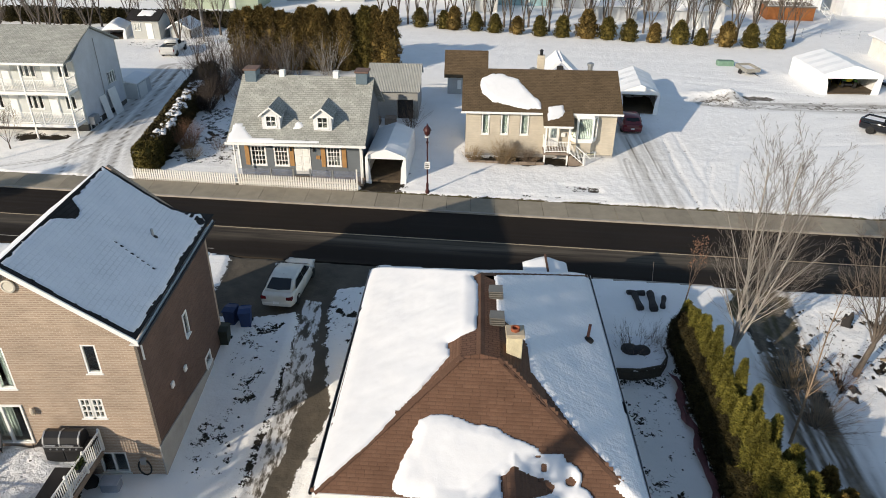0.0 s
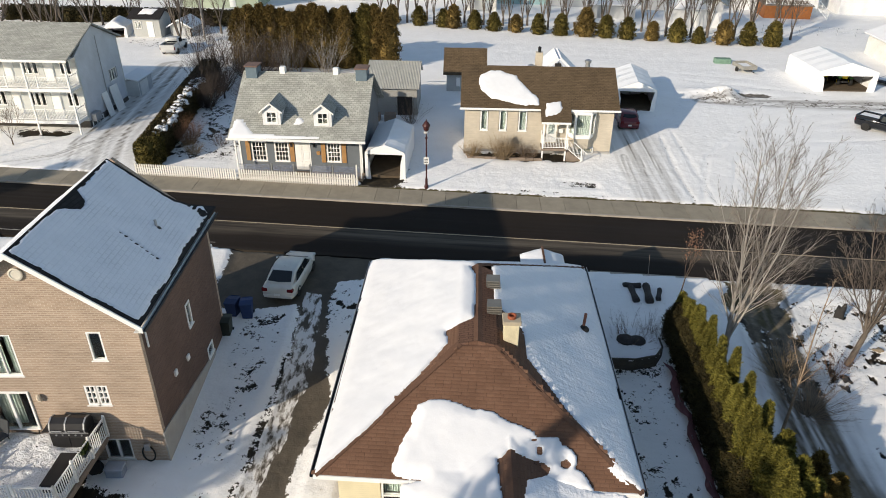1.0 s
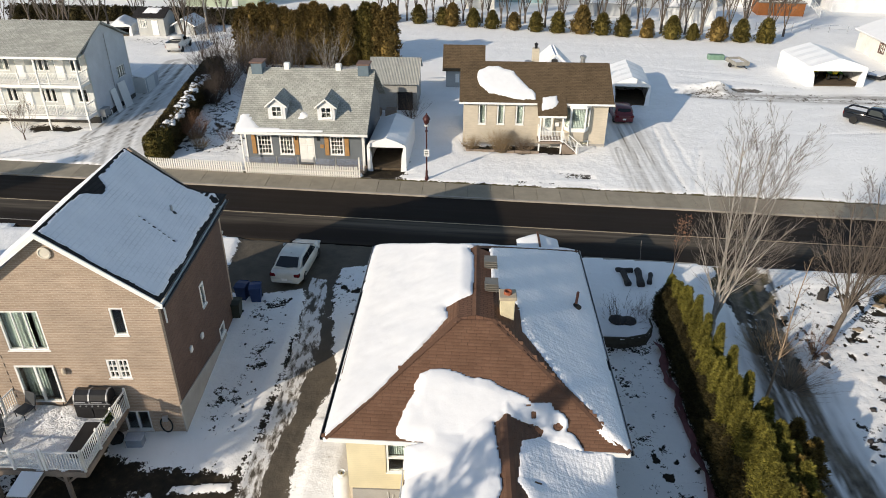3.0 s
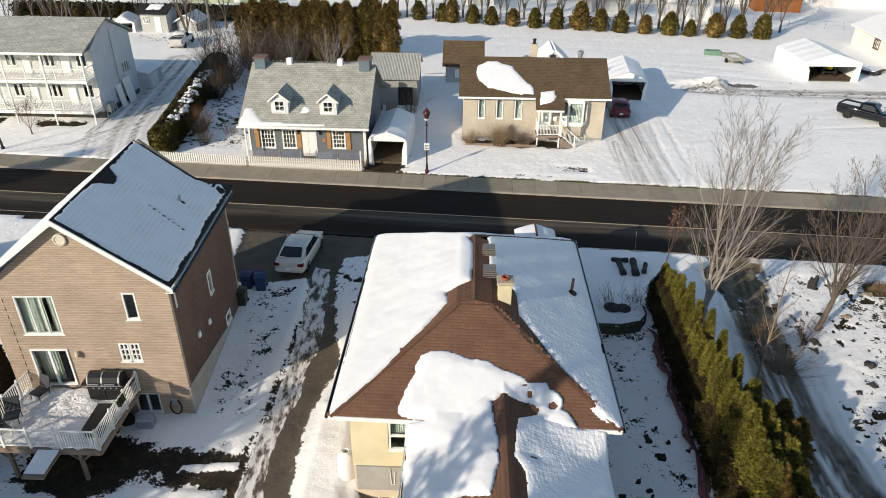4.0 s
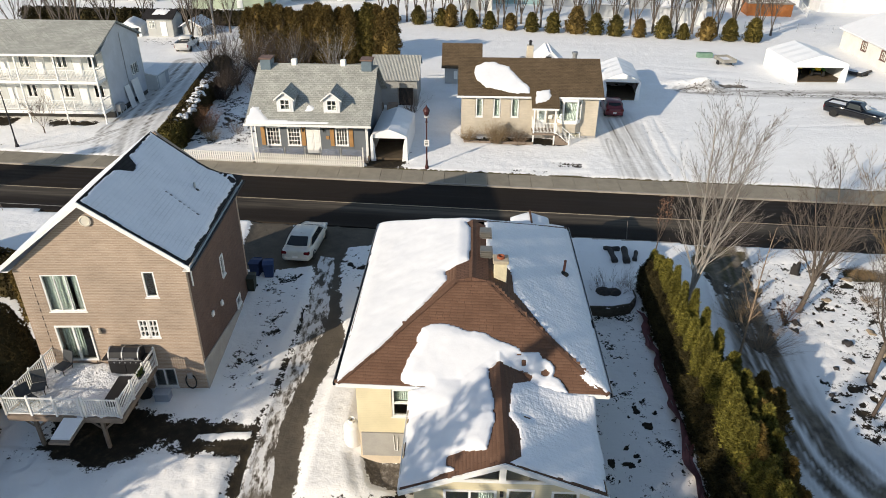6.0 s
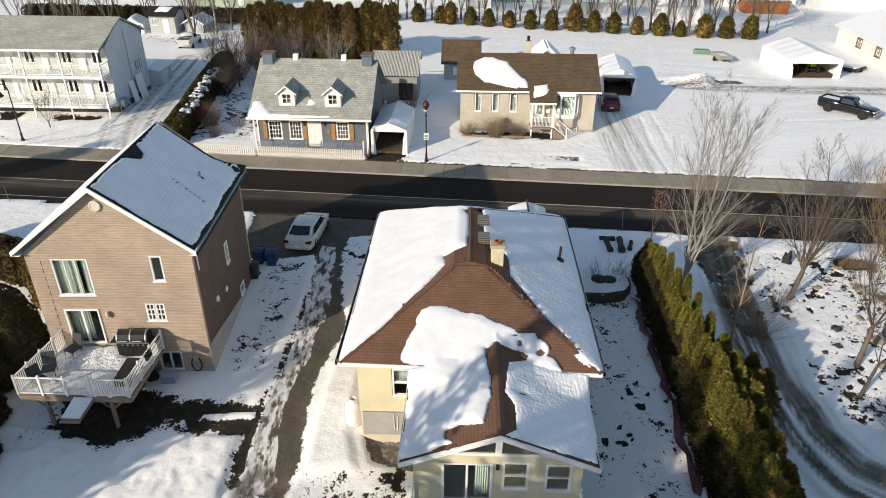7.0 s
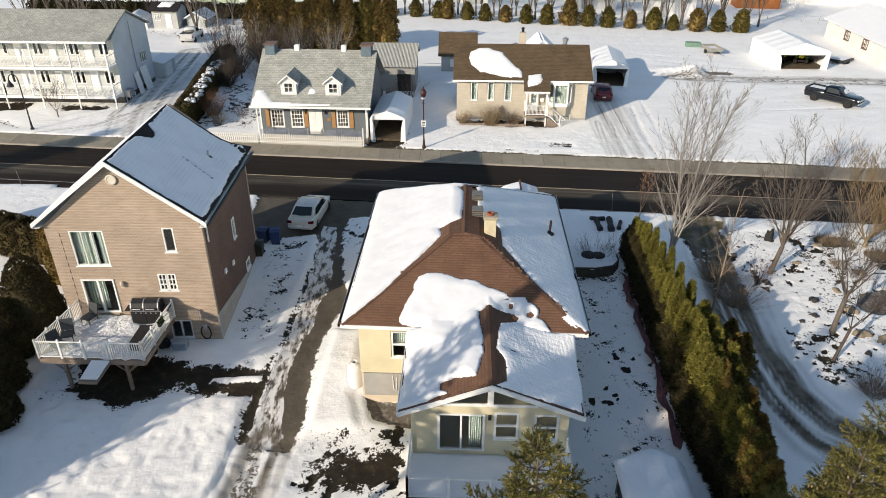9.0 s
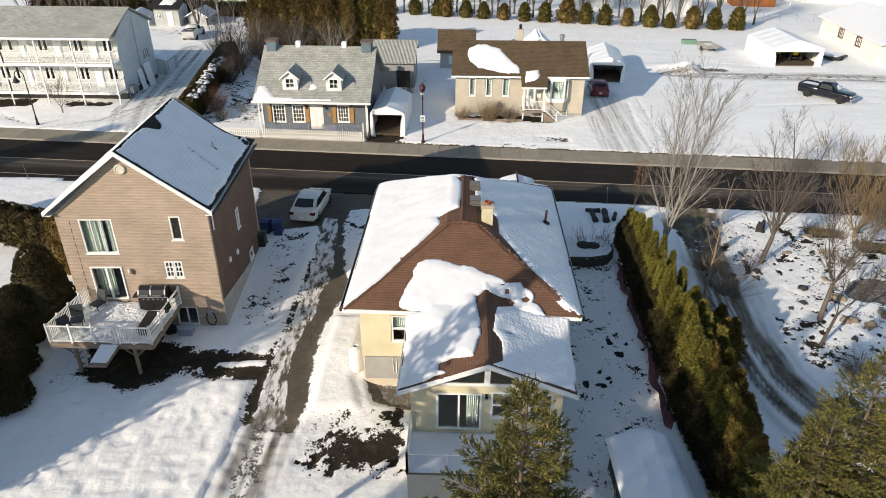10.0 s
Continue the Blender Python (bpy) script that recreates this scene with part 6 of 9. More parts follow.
    tint.b.inputs["Alpha"].default_value = 0.28
    for a, b in ((-17.1, -14.7), (-14.5, -13.0), (-11.5, -10.0), (-9.8, -7.8)):
        part("porch_screen", Geo(G0).box(a, b, 48.43, 48.445, 1.25, 2.1), tint.m, gh, "blue tinted porch screen")


cottage()

# white picket fence along the pavement
PICKET = surf("white_fence_paint", (0.72, 0.7, 0.65), 0.12, 3, 30, 0.6)


def picket_fence():
    root = thing("picket_fence", -16.6, 47.95, 0.85, 0, "low white wooden picket fence along the pavement", "fence")
    me = Geo().prism([(-0.052, 0), (0.052, 0), (0.052, 0.9), (0, 0.97), (-0.052, 0.9)], -0.012, 0.012, "y").mesh("picket", PICKET)
    pts = [(-25.3, 48.62), (-17.0, 48.0), (-7.9, 47.45)]
    for (x0, y0), (x1, y1) in zip(pts, pts[1:]):
        L = math.hypot(x1 - x0, y1 - y0)
        n = int(L / 0.185)
        a = math.atan2(y1 - y0, x1 - x0)
        m = pose(x0 + 16.6, y0 - 47.95, 0, 0, 0, math.degrees(a))
        for z in (0.22, 0.62):
            part("rail", Geo(m).box(0, L, 0.014, 0.06, z, z + 0.07), PICKET, root)
        for i in range(int(L / 2.2) + 1):
            part("post", Geo(m).box(i * 2.2 - 0.05, i * 2.2 + 0.05, 0.061, 0.16, -0.2, 0.95), PICKET, root)
        for i in range(n):
            p = new("picket", me)
            p.parent = root
            p.matrix_basis = m @ pose(i * 0.185, 0, 0.05)
    part("gate_post", Geo(Matrix.Translation((16.6, -47.95, -0.85))).box(-8.0, -7.9, 47.5, 47.6, 0.7, 2.6), PICKET, root, "taller white gate post")


picket_fence()


# ---- fabric shelters ----
def shelter(name, x, y, rz, w, d, eave, peak, label, snowy=True, flap=0.45, brow=0.9):
    """A white sheeted car shelter, open at the front (-y)."""
    root = thing(name, x, y, lv(x, y), rz, label, "car shelter")
    hw = w / 2
    prof = [(-hw, 0.0), (-hw, eave * 0.93), (-hw + 0.12, eave), (-hw * 0.5, eave + (peak - eave) * 0.52), (0, peak), (hw * 0.5, eave + (peak - eave) * 0.52), (hw - 0.12, eave), (hw, eave * 0.93), (hw, 0.0)]
    g = Geo()
    k = len(prof)
    rows = 9
    rng = random.Random(hash(len(name)) % 7)
    V = []
    for j in range(rows):
        f = j / (rows - 1)
        sag = 0.045 * math.sin(f * math.pi * 4) ** 2
        for i, (a, b) in enumerate(prof):
            V.append((a * (1 - 0.02 * sag), f * d, b - (sag if 1 < i < k - 2 else 0) + rng.uniform(-0.015, 0.015)))
    g.add(V, [(j * k + i, j * k + i + 1, j * k + k + i + 1, j * k + k + i) for j in range(rows - 1) for i in range(k - 1)])
    g.add([(a, d, b) for a, b in prof], [tuple(range(k))])
    part("sheet", g, PLASTIC, root, "white plastic sheeting")
    fr = Geo()
    top = [(a, b) for a, b in prof[1:-1]]
    low = [(a * 0.985, eave * brow) for a, b in top]
    n = len(top)
    fr.add([(a, -0.01, b) for a, b in top] + [(a, -0.01, b) for a, b in low], [(i, i + 1, n + i + 1, n + i) for i in range(n - 1)])
    fr.add([(-hw, -0.01, 0), (-hw + flap, -0.04, 0), (-hw + flap * 0.8, -0.03, eave * 0.6), (-hw + flap * 0.4, -0.01, eave * 0.95), (-hw, -0.01, eave * 0.9)], [(0, 1, 2, 3, 4)])
    fr.add([(hw, -0.01, 0), (hw - flap, -0.04, 0), (hw - flap * 0.8, -0.03, eave * 0.6), (hw - flap * 0.4, -0.01, eave * 0.95), (hw, -0.01, eave * 0.9)], [(0, 1, 2, 3, 4)])
    part("front_flap", fr, PLASTIC, root, "rolled white front flaps")
    for j in range(4):
        y0 = 0.05 + j * (d - 0.1) / 3
        f = Geo()
        for (a, b), (c, e) in zip(prof, prof[1:]):
            f.tube((a * 0.97, y0, b * 0.97), (c * 0.97, y0, e * 0.97), 0.02, n=6)
        part("frame_hoop", f, STEEL, root)
    floor = Geo().box(-hw + 0.05, hw - 0.05, 0.1, d - 0.05, 0.08, 0.27)
    part("floor", floor, surf("trodden_soil", (0.1, 0.075, 0.05), 0.4, 2, 20, 0.95), root)
    if snowy:
        def top_z(px, py):
            return float(np.interp(px, [p[0] for p in prof[1:-1]], [p[1] for p in prof[1:-1]]))
        snow_cap("shelter_snow", [(-hw + 0.3, 0.1), (hw - 0.3, 0.1), (hw - 0.3, d), (-hw + 0.3, d)], top_z, 0.12, root, ROOF_SNOW, "snow on the sheet", rag=0.15, seed=len(label), local=True, step=0.2)
    return root


shelter("car_shelter", -5.95, 48.9, -2, 3.1, 6.2, 2.25, 2.8, "white fabric car shelter leaning on the cottage", snowy=False)
shelter("car_shelter", 16.35, 65.3, -5, 3.7, 7.0, 2.25, 2.95, "white fabric car shelter beside the tan bungalow, open and dark inside", snowy=False)
shelter("car_shelter", 39.6, 72.7, 1, 6.2, 7.5, 2.25, 3.15, "wide white fabric shelter with yellow and green machines inside", snowy=False, flap=0.9, brow=0.8)


# ---- grey shed behind the cottage ----
def grey_shed():
    s = thing("grey_shed", -6.8, 64.0, 1.3, 0, "weathered grey shed with a ribbed metal roof", "shed")
    m = Matrix.Translation((6.8, -64.0, -1.3))
    grey = siding_material("grey_boards", (0.3, 0.3, 0.29), 0.15)
    g = Geo(m)
    wall(g, -9.0, -4.5, 1.0, 4.1, 62.6, 62.75, [(-6.4, -4.9, 1.3, 3.3)])
    g.box(-9.0, -8.85, 62.75, 67.6, 1.0, 4.1).box(-4.65, -4.5, 62.75, 67.6, 1.0, 4.1).box(-9.0, -4.5, 67.6, 67.75, 1.0, 4.1)
    part("wall", g, grey, s, "grey weathered boards")
    rib = surf("pale_ribbed_metal", (0.5, 0.49, 0.44), 0.2, 1.5, 20, 0.7)
    r = Geo(m)
    ribs = []
    for i in range(35):
        x = -9.3 + 5.0 * i / 34
        ribs += [(x - 0.025, 0.0), (x - 0.015, 0.05), (x + 0.015, 0.05), (x + 0.025, 0.0)]
    k = len(ribs)
    r.add([(x, 62.2, 4.1 + h) for x, h in ribs] + [(x, 66.2, 5.7 + h) for x, h in ribs], [(i, i + 1, k + i + 1, k + i) for i in range(k - 1)])
    part("roof", r, rib, s, "pale ribbed metal roof")
    r = Geo(m)
    r.slab([(-9.3, 66.2, 5.7), (-4.3, 66.2, 5.7), (-4.3, 68.3, 4.4), (-9.3, 68.3, 4.4)], 0.08)
    part("back_roof", r, rib, s, "pale ribbed metal roof")
    # dark sheet in the opening, in place of the unlit inside
    part("door", Geo(m).box(-6.35, -4.95, 62.66, 62.72, 1.3, 3.3), DARK, s, "dark panel standing for the unlit doorway")
    for x in (-9.6, -8.3, -6.9):
        part("crate", Geo(m).soft(x - 0.5, x + 0.5, 60.8, 61.8, 1.1, 2.2 + 0.2 * math.sin(x), 0.04), WOOD_GREY, s)


grey_shed()


# ---- tan bungalow ----
tb = thing("tan_bungalow", 6.0, 54.4, 1.1, 0, "tan brick bungalow with a faded brown roof and a white porch", "house")
T0 = Matrix.Translation((-6.0, -54.4, -1.1))


def bungalow_z(x, y):
    return 5.15 + (y - 53.95) * 2.35 / 4.15 if y < 58.1 else 7.5 - (y - 58.1) * 2.35 / 4.15


def bungalow():
    g = Geo(T0)
    tall = [(1.6, 0.62), (3.15, 0.62), (4.75, 0.68)]
    wall(g, 0, 12.1, 0.7, 5.05, 54.4, 54.62, [(c - w / 2, c + w / 2, 3.1, 4.85) for c, w in tall] + [(6.7, 7.6, 2.2, 4.3)])
    g.box(0, 0.22, 54.62, 61.8, 0.7, 5.05).box(11.88, 12.1, 54.62, 61.8, 0.7, 5.05).box(0, 12.1, 61.8, 62.0, 0.7, 5.05)
    for x in (0.0, 11.88):
        g.prism([(54.4, 5.05), (62.0, 5.05), (58.1, 7.35)], x, x + 0.22, "x")
    part("wall", g, BRICK_PALE, tb, "pale tan brick")
    part("foundation", Geo(T0).box(-0.03, 12.13, 54.36, 62.03, 0.3, 1.5), CONCRETE_WALL, tb)
    r = Geo(T0)
    r.slab([(-0.35, 53.95, 5.15), (12.45, 53.95, 5.15), (12.45, 58.1, 7.5), (-0.35, 58.1, 7.5)], 0.13)
    r.slab([(12.45, 62.3, 5.1), (-0.35, 62.3, 5.1), (-0.35, 58.1, 7.5), (12.45, 58.1, 7.5)], 0.13)
    part("roof", r, BROWN_ROOF_2, tb, "faded brown shingles")
    part("fascia", Geo(T0).box(-0.4, 12.5, 53.9, 53.945, 4.98, 5.14), WHITE, tb, "white eave board")
    for c, w in tall:
        window(tb, T0 @ pose(c, 54.45, 3.97), w, 1.75, (1, 1), rim=0.1, blind=[(-0.9, 0.9, -1)], label="tall narrow white window")
    # porch
    part("porch_deck", Geo(T0).box(6.3, 8.3, 52.9, 54.38, 2.0, 2.16), WOOD_GREY, tb, "grey porch floor")
    for x in (6.38, 8.22):
        part("porch_post", Geo(T0).box(x - 0.06, x + 0.06, 52.95, 53.07, 0.9, 4.55), WHITE, tb)
    pr = Geo(T0).slab([(6.1, 52.7, 4.55), (8.5, 52.7, 4.55), (8.5, 54.6, 5.55), (6.1, 54.6, 5.55)], 0.1)
    part("porch_roof", pr, BROWN_ROOF_2, tb, "lean-to porch roof")
    part("porch_beam", Geo(T0).box(6.15, 8.45, 52.72, 52.8, 4.3, 4.46), WHITE, tb)
    railing(tb, T0 @ Vector((6.38, 53.0, 2.16)), T0 @ Vector((8.22, 53.0, 2.16)), 0.95, 0.12)
    railing(tb, T0 @ Vector((6.38, 53.0, 2.16)), T0 @ Vector((6.38, 54.35, 2.16)), 0.95, 0.12)
    railing(tb, T0 @ Vector((8.35, 53.0, 2.1)), T0 @ Vector((9.5, 52.6, 1.25)), 0.9, 0.13)
    for k in range(4):
        part("step", Geo(T0).box(8.35 + 0.28 * k, 8.65 + 0.28 * k, 52.9, 54.0, 1.0, 1.95 - 0.2 * k), WOOD_GREY, tb)
    d = part("door", Geo(T0).box(6.72, 7.58, 54.44, 54.5, 2.2, 4.28), WHITE, tb, "white front door with glass")
    part("pane", Geo(T0).box(6.9, 7.4, 54.425, 54.435, 2.9, 4.1), GLASS, d)
    for z in (3.05, 3.75):
        part("mailbox", Geo(T0).soft(7.75, 8.1, 54.25, 54.39, z, z + 0.35, 0.02), WHITE, tb)
    # bay window
    g = Geo(T0)
    outline = [(8.55, 54.39), (8.95, 53.75), (10.2, 53.75), (10.6, 54.39)]
    b = part("bay", Geo(T0).prism(outline, 2.75, 3.0, "z"), WHITE, tb, "white bay window")
    part("bay_roof", Geo(T0).prism(outline, 4.85, 5.0, "z"), WHITE, tb)
    for (x0, y0), (x1, y1) in zip(outline, outline[1:]):
        L = math.hypot(x1 - x0, y1 - y0)
        m = T0 @ pose((x0 + x1) / 2, (y0 + y1) / 2, 3.93, 0, 0, math.degrees(math.atan2(y1 - y0, x1 - x0)))
        window(tb, m, L, 1.85, (1, 1), rim=0.09, sill=False, blind=[(-0.9, 0.9, -1)], name="bay_window")
    part("bay_base", Geo(T0).prism([(8.6, 54.39), (9.0, 53.85), (10.15, 53.85), (10.55, 54.39)], 1.9, 2.75, "z"), BRICK_PALE, tb)
    for x in (9.4, 10.3):
        window(tb, T0 @ pose(x, 54.34, 1.55), 0.75, 0.55, (1, 1), rim=0.06, sill=False)
    for x, y, z, w in ((5.6, 59.6, 6.4, 0.22), (10.2, 58.4, 7.2, 0.2)):
        part("roof_vent", Geo(T0).lathe([(w, 0), (w, 0.6), (w * 1.4, 0.62), (w * 1.4, 0.8), (0.05, 0.9)], 12, (x, y, z)), STEEL, tb)
    for k in range(9):
        part("bed_timber", Geo(T0 @ pose(0.3 + 0.68 * k, 52.9 - 0.02 * k + 0.05 * math.sin(k * 2.1), 1.1, 0, 0, 2 * math.sin(k))).soft(0, 0.66, 0, 0.14, 0.0, 0.3, 0.02), WOOD_GREY, tb, "weathered garden edging")
    c = part("chimney", Geo(T0).soft(6.0, 6.6, 60.2, 60.8, 6.0, 8.1, 0.02), BRICK_PALE, tb, "pale brick chimney")
    part("flue", Geo(T0).lathe([(0.13, 0), (0.13, 0.35), (0.2, 0.36), (0.03, 0.5)], 10, (6.3, 60.5, 8.1)), BLACK, c)
    snow_cap("roof_snow", [(1.25, 57.1), (2.0, 57.5), (2.9, 57.5), (4.2, 57.0), (4.9, 55.95), (6.0, 54.9), (6.0, 54.25), (4.45, 54.35), (2.2, 54.85), (1.4, 55.6), (1.1, 56.4)], bungalow_z, 0.16, tb, ROOF_SNOW, "oval snow patch", rag=0.12, seed=41, step=0.06)
    snow_cap("roof_snow", [(6.5, 53.2), (6.6, 54.4), (7.7, 54.6), (7.8, 54.0), (7.3, 53.3)], lambda x, y: 4.55 + (y - 52.7) * 1.0 / 1.9 if y < 54.6 else 5.55, 0.14, tb, ROOF_SNOW, "small snow patch", rag=0.12, seed=42, step=0.1)


bungalow()


def back_huts():
    s = thing("garden_shed", -0.3, 70.2, 1.5, 0, "grey shed with a brown shingle roof", "shed")
    m = Matrix.Translation((0.3, -70.2, -1.5))
    part("wall", Geo(m).box(-2.0, 1.8, 70.2, 74.0, 1.2, 3.6), siding_material("shed_grey", (0.42, 0.43, 0.43), 0.15), s)
    part("roof", Geo(m).slab([(-2.35, 69.8, 3.5), (2.1, 69.8, 3.5), (2.1, 72.4, 5.6), (-2.35, 72.4, 5.6)], 0.1).slab([(2.1, 74.6, 3.6), (-2.35, 74.6, 3.6), (-2.35, 72.4, 5.6), (2.1, 72.4, 5.6)], 0.1), BROWN_ROOF_2, s, "brown shingles")
    part("window", Geo(m).box(-1.0, -0.6, 70.12, 70.19, 2.2, 3.1), WHITE, s)
    h = thing("snowy_hut", 9.2, 70.0, 1.5, 0, "small white hut with a snow-covered roof", "shed")
    m = Matrix.Translation((-9.2, -70.0, -1.5))
    part("wall", Geo(m).box(7.6, 10.6, 68.5, 72.0, 1.2, 3.6).prism([(7.6, 3.6), (10.6, 3.6), (9.1, 5.3)], 68.5, 68.7, "y"), VINYL, h)
    part("roof", Geo(m).slab([(9.1, 68.2, 5.6), (11.4, 68.2, 3.5), (11.4, 72.4, 3.5), (9.1, 72.4, 5.6)][::-1], 0.25).slab([(9.1, 68.2, 5.6), (9.1, 72.4, 5.6), (6.8, 72.4, 3.5), (6.8, 68.2, 3.5)][::-1], 0.25), ROOF_SNOW, h, "thick snow on the roof")
    part("gable_vent", Geo(m).soft(8.7, 9.3, 68.1, 68.45, 4.7, 5.2, 0.03), DARK, h)


back_huts()


# ---- white two-storey block with balconies ----
wb = thing("white_block", -42.0, 57.3, 1.1, 0, "white two-storey apartment house with long front balconies", "house")
W0 = Matrix.Translation((42.0, -57.3, -1.1))


BLOCK_WINDOWS = (-34.45, -33.95, -37.85, -37.35, -36.85, -40.9, -40.4, -43.9, -45.4, -44.9, -48.4, -47.9, -49.9)


def white_block():
    X0, X1 = -53.0, -33.2
    g = Geo(W0)
    holes = []
    for z in (5.35, 2.55):
        for x in BLOCK_WINDOWS:
            holes.append((x - 0.2, x + 0.2, z + 0.8, z + 2.0))
        for x in (-46.6, -42.6, -39.2, -35.7):
            holes.append((x - 0.45, x + 0.45, z, z + 2.05))
    wall(g, X0, X1, 2.0, 7.7, 57.6, 57.8, holes)
    g.box(X0, X0 + 0.2, 57.8, 65.2, 2.0, 7.7).box(X0, X1, 65.2, 65.4, 2.0, 7.7)
    part("wall", g, siding_material("aged_white_siding", (0.54, 0.56, 0.55), 0.11), wb, "white vinyl siding")
    e = Geo(W0)
    me = Geo(W0 @ Matrix.Translation((X1, 0, 0)) @ Matrix.Rotation(radians(90), 4, "Z"))
    wall(me, 57.8, 65.2, 2.0, 7.7, 0, 0.2, [(62.6, 64.2, 4.1, 5.2)])
    me.add([(57.6, 0, 7.7), (65.4, 0, 7.7), (61.1, 0, 9.6), (57.6, 0.2, 7.7), (65.4, 0.2, 7.7), (61.1, 0.2, 9.6)], [(0, 1, 2), (5, 4, 3), (0, 3, 4, 1), (1, 4, 5, 2), (2, 5, 3, 0)])
    part("wall", me, siding_material("pale_grey_siding", (0.55, 0.58, 0.63), 0.11), wb, "pale bluish siding")
    part("foundation", Geo(W0).box(X0 + 0.05, X1 - 0.02, 57.65, 65.35, 0.6, 2.0), surf("dark_foundation", (0.12, 0.11, 0.1), 0.3, 2, 20, 0.9), wb, "dark foundation wall")
    for x in (62.95, 63.4, 63.85):
        window(wb, W0 @ Matrix.Translation((X1 - 0.05, x, 4.65)) @ Matrix.Rotation(radians(90), 4, "Z"), 0.42, 1.1, (1, 1), rim=0.05, sill=False)
    for z in (5.35, 2.55):
        for x in BLOCK_WINDOWS:
            window(wb, W0 @ pose(x, 57.62, z + 1.4), 0.4, 1.2, (1, 1), rim=0.045)
        for x in (-46.6, -42.6, -39.2, -35.7):
            part("door", Geo(W0).box(x - 0.44, x + 0.44, 57.62, 57.68, z, z + 2.04), WHITE, wb, "white balcony door")
        part("balcony_floor", Geo(W0).box(X0, X1 - 0.05, 55.95, 57.59, z - 0.28, z - 0.02), WHITE, wb, "white balcony slab")
        railing(wb, W0 @ Vector((X1 - 0.1, 56.0, z)), W0 @ Vector((-44.0, 56.0, z)), 1.0, 0.13, posts=5)
        railing(wb, W0 @ Vector((-44.0, 56.0, z)), W0 @ Vector((X0, 56.0, z)), 1.0, 0.26, posts=4)
        railing(wb, W0 @ Vector((X1 - 0.1, 56.0, z)), W0 @ Vector((X1 - 0.1, 57.55, z)), 1.0, 0.13)
    for x in (X1 - 0.1, -36.9, -40.5, -44.1, -47.7, -51.3):
        part("balcony_post", Geo(W0).box(x - 0.06, x + 0.06, 55.92, 56.04, 1.0, 7.7), WHITE, wb, "tall white post")
    r = Geo(W0)
    r.slab([(X0 - 0.3, 55.75, 7.82), (X1 + 0.3, 55.75, 7.82), (X1 + 0.3, 61.1, 9.78), (X0 - 0.3, 61.1, 9.78)], 0.13)
    r.slab([(X1 + 0.3, 65.9, 7.7), (X0 - 0.3, 65.9, 7.7), (X0 - 0.3, 61.1, 9.78), (X1 + 0.3, 61.1, 9.78)], 0.13)
    part("roof", r, SLATE_ROOF, wb, "grey-green shingles")
    part("fascia", Geo(W0).box(X0 - 0.3, X1 + 0.3, 55.69, 55.745, 7.62, 7.82), WHITE, wb)
    part("soffit", Geo(W0).box(X0, X1, 55.8, 57.6, 7.6, 7.64), WHITE, wb)
    part("pipe", Geo(W0).tube((X1 + 0.06, 61.5, 2.2), (X1 + 0.06, 61.5, 8.6), 0.035, n=6), STEEL, wb)
    for y in (58.4, 59.6):
        window(wb, W0 @ Matrix.Translation((X1 + 0.0, y, 1.6)) @ Matrix.Rotation(radians(90), 4, "Z"), 0.8, 0.6, (1, 1), rim=0.06, sill=False)
    part("side_stair", Geo(W0).box(X1 + 0.0, X1 + 0.5, 57.9, 58.9, 1.9, 2.6), STEEL, wb, "grey metal stair box")


white_block()
for i, (x, y, w, h) in enumerate(((-32.75, 60.9, 0.9, 2.3), (-32.6, 62.5, 1.3, 2.5))):
    b = solid("leaning_board", Geo(pose(0, 0, 0, 0, -10, 0)).box(-0.03, 0.03, -w / 2, w / 2, 0, h), WHITE, x, y, lv(x, y) + 0.05, -4, "large white board leaning on the wall", "board", "leaning boards")
sh = thing("lean_to_shed", -32.6, 68.0, 1.45, 0, "small grey lean-to shed beside the apartment house", "shed")
part("wall", Geo().box(-1.2, 0.1, -1.6, 1.6, -0.2, 1.7), siding_material("bluegrey_boards", (0.56, 0.58, 0.6), 0.14), sh)
for y in (-0.8, 0.05):
    part("door", Geo().soft(0.105, 0.14, y - 0.39, y + 0.39, -0.05, 1.5, 0.01), WHITE, sh, "pale boarded door")
for y in (-1.55, -0.38, 0.5, 1.55):
    part("trim_board", Geo().box(0.105, 0.13, y - 0.04, y + 0.04, -0.15, 1.65), WHITE, sh)
part("roof", Geo().slab([(-1.3, -1.8, 2.1), (0.25, -1.8, 1.75), (0.25, 1.8, 1.75), (-1.3, 1.8, 2.1)], 0.1), ROOF_SNOW, sh)


# ---- vehicles ----
def paint(name, c, rough=0.3):
    m = Mat(name, rough, 0.0, 0.5)
    m.color(m.ramp(m.noise(2.0, 5), [(0.3, mul(c, 0.85)), (0.7, c)]))
    m.b.inputs["Coat Weight"].default_value = 0.25
    return m.m


CAR_GLASS = Mat("car_glass", 0.05, 0, 0.5).color((0.015, 0.018, 0.02)).m
LAMP_RED = surf("red_lamp_glass", (0.13, 0.008, 0.01), 0.2, 8, 40, 0.2, bump=0.0)
LAMP_CLEAR = surf("clear_lamp_glass", (0.6, 0.6, 0.58), 0.1, 8, 40, 0.15, bump=0.0)
HUB = surf("wheel_alloy", (0.35, 0.35, 0.36), 0.15, 8, 40, 0.35, 0.7, bump=0.0)


def loft(g, rings):
    """Skins closed rings of points one after the other, with ends."""
    n = len(rings[0])
    g.add([p for r in rings for p in r], [(k * n + i, k * n + (i + 1) % n, k * n + n + (i + 1) % n, k * n + n + i) for k in range(len(rings) - 1) for i in range(n)]
          + [tuple(range(n - 1, -1, -1)), tuple(range((len(rings) - 1) * n, len(rings) * n))])


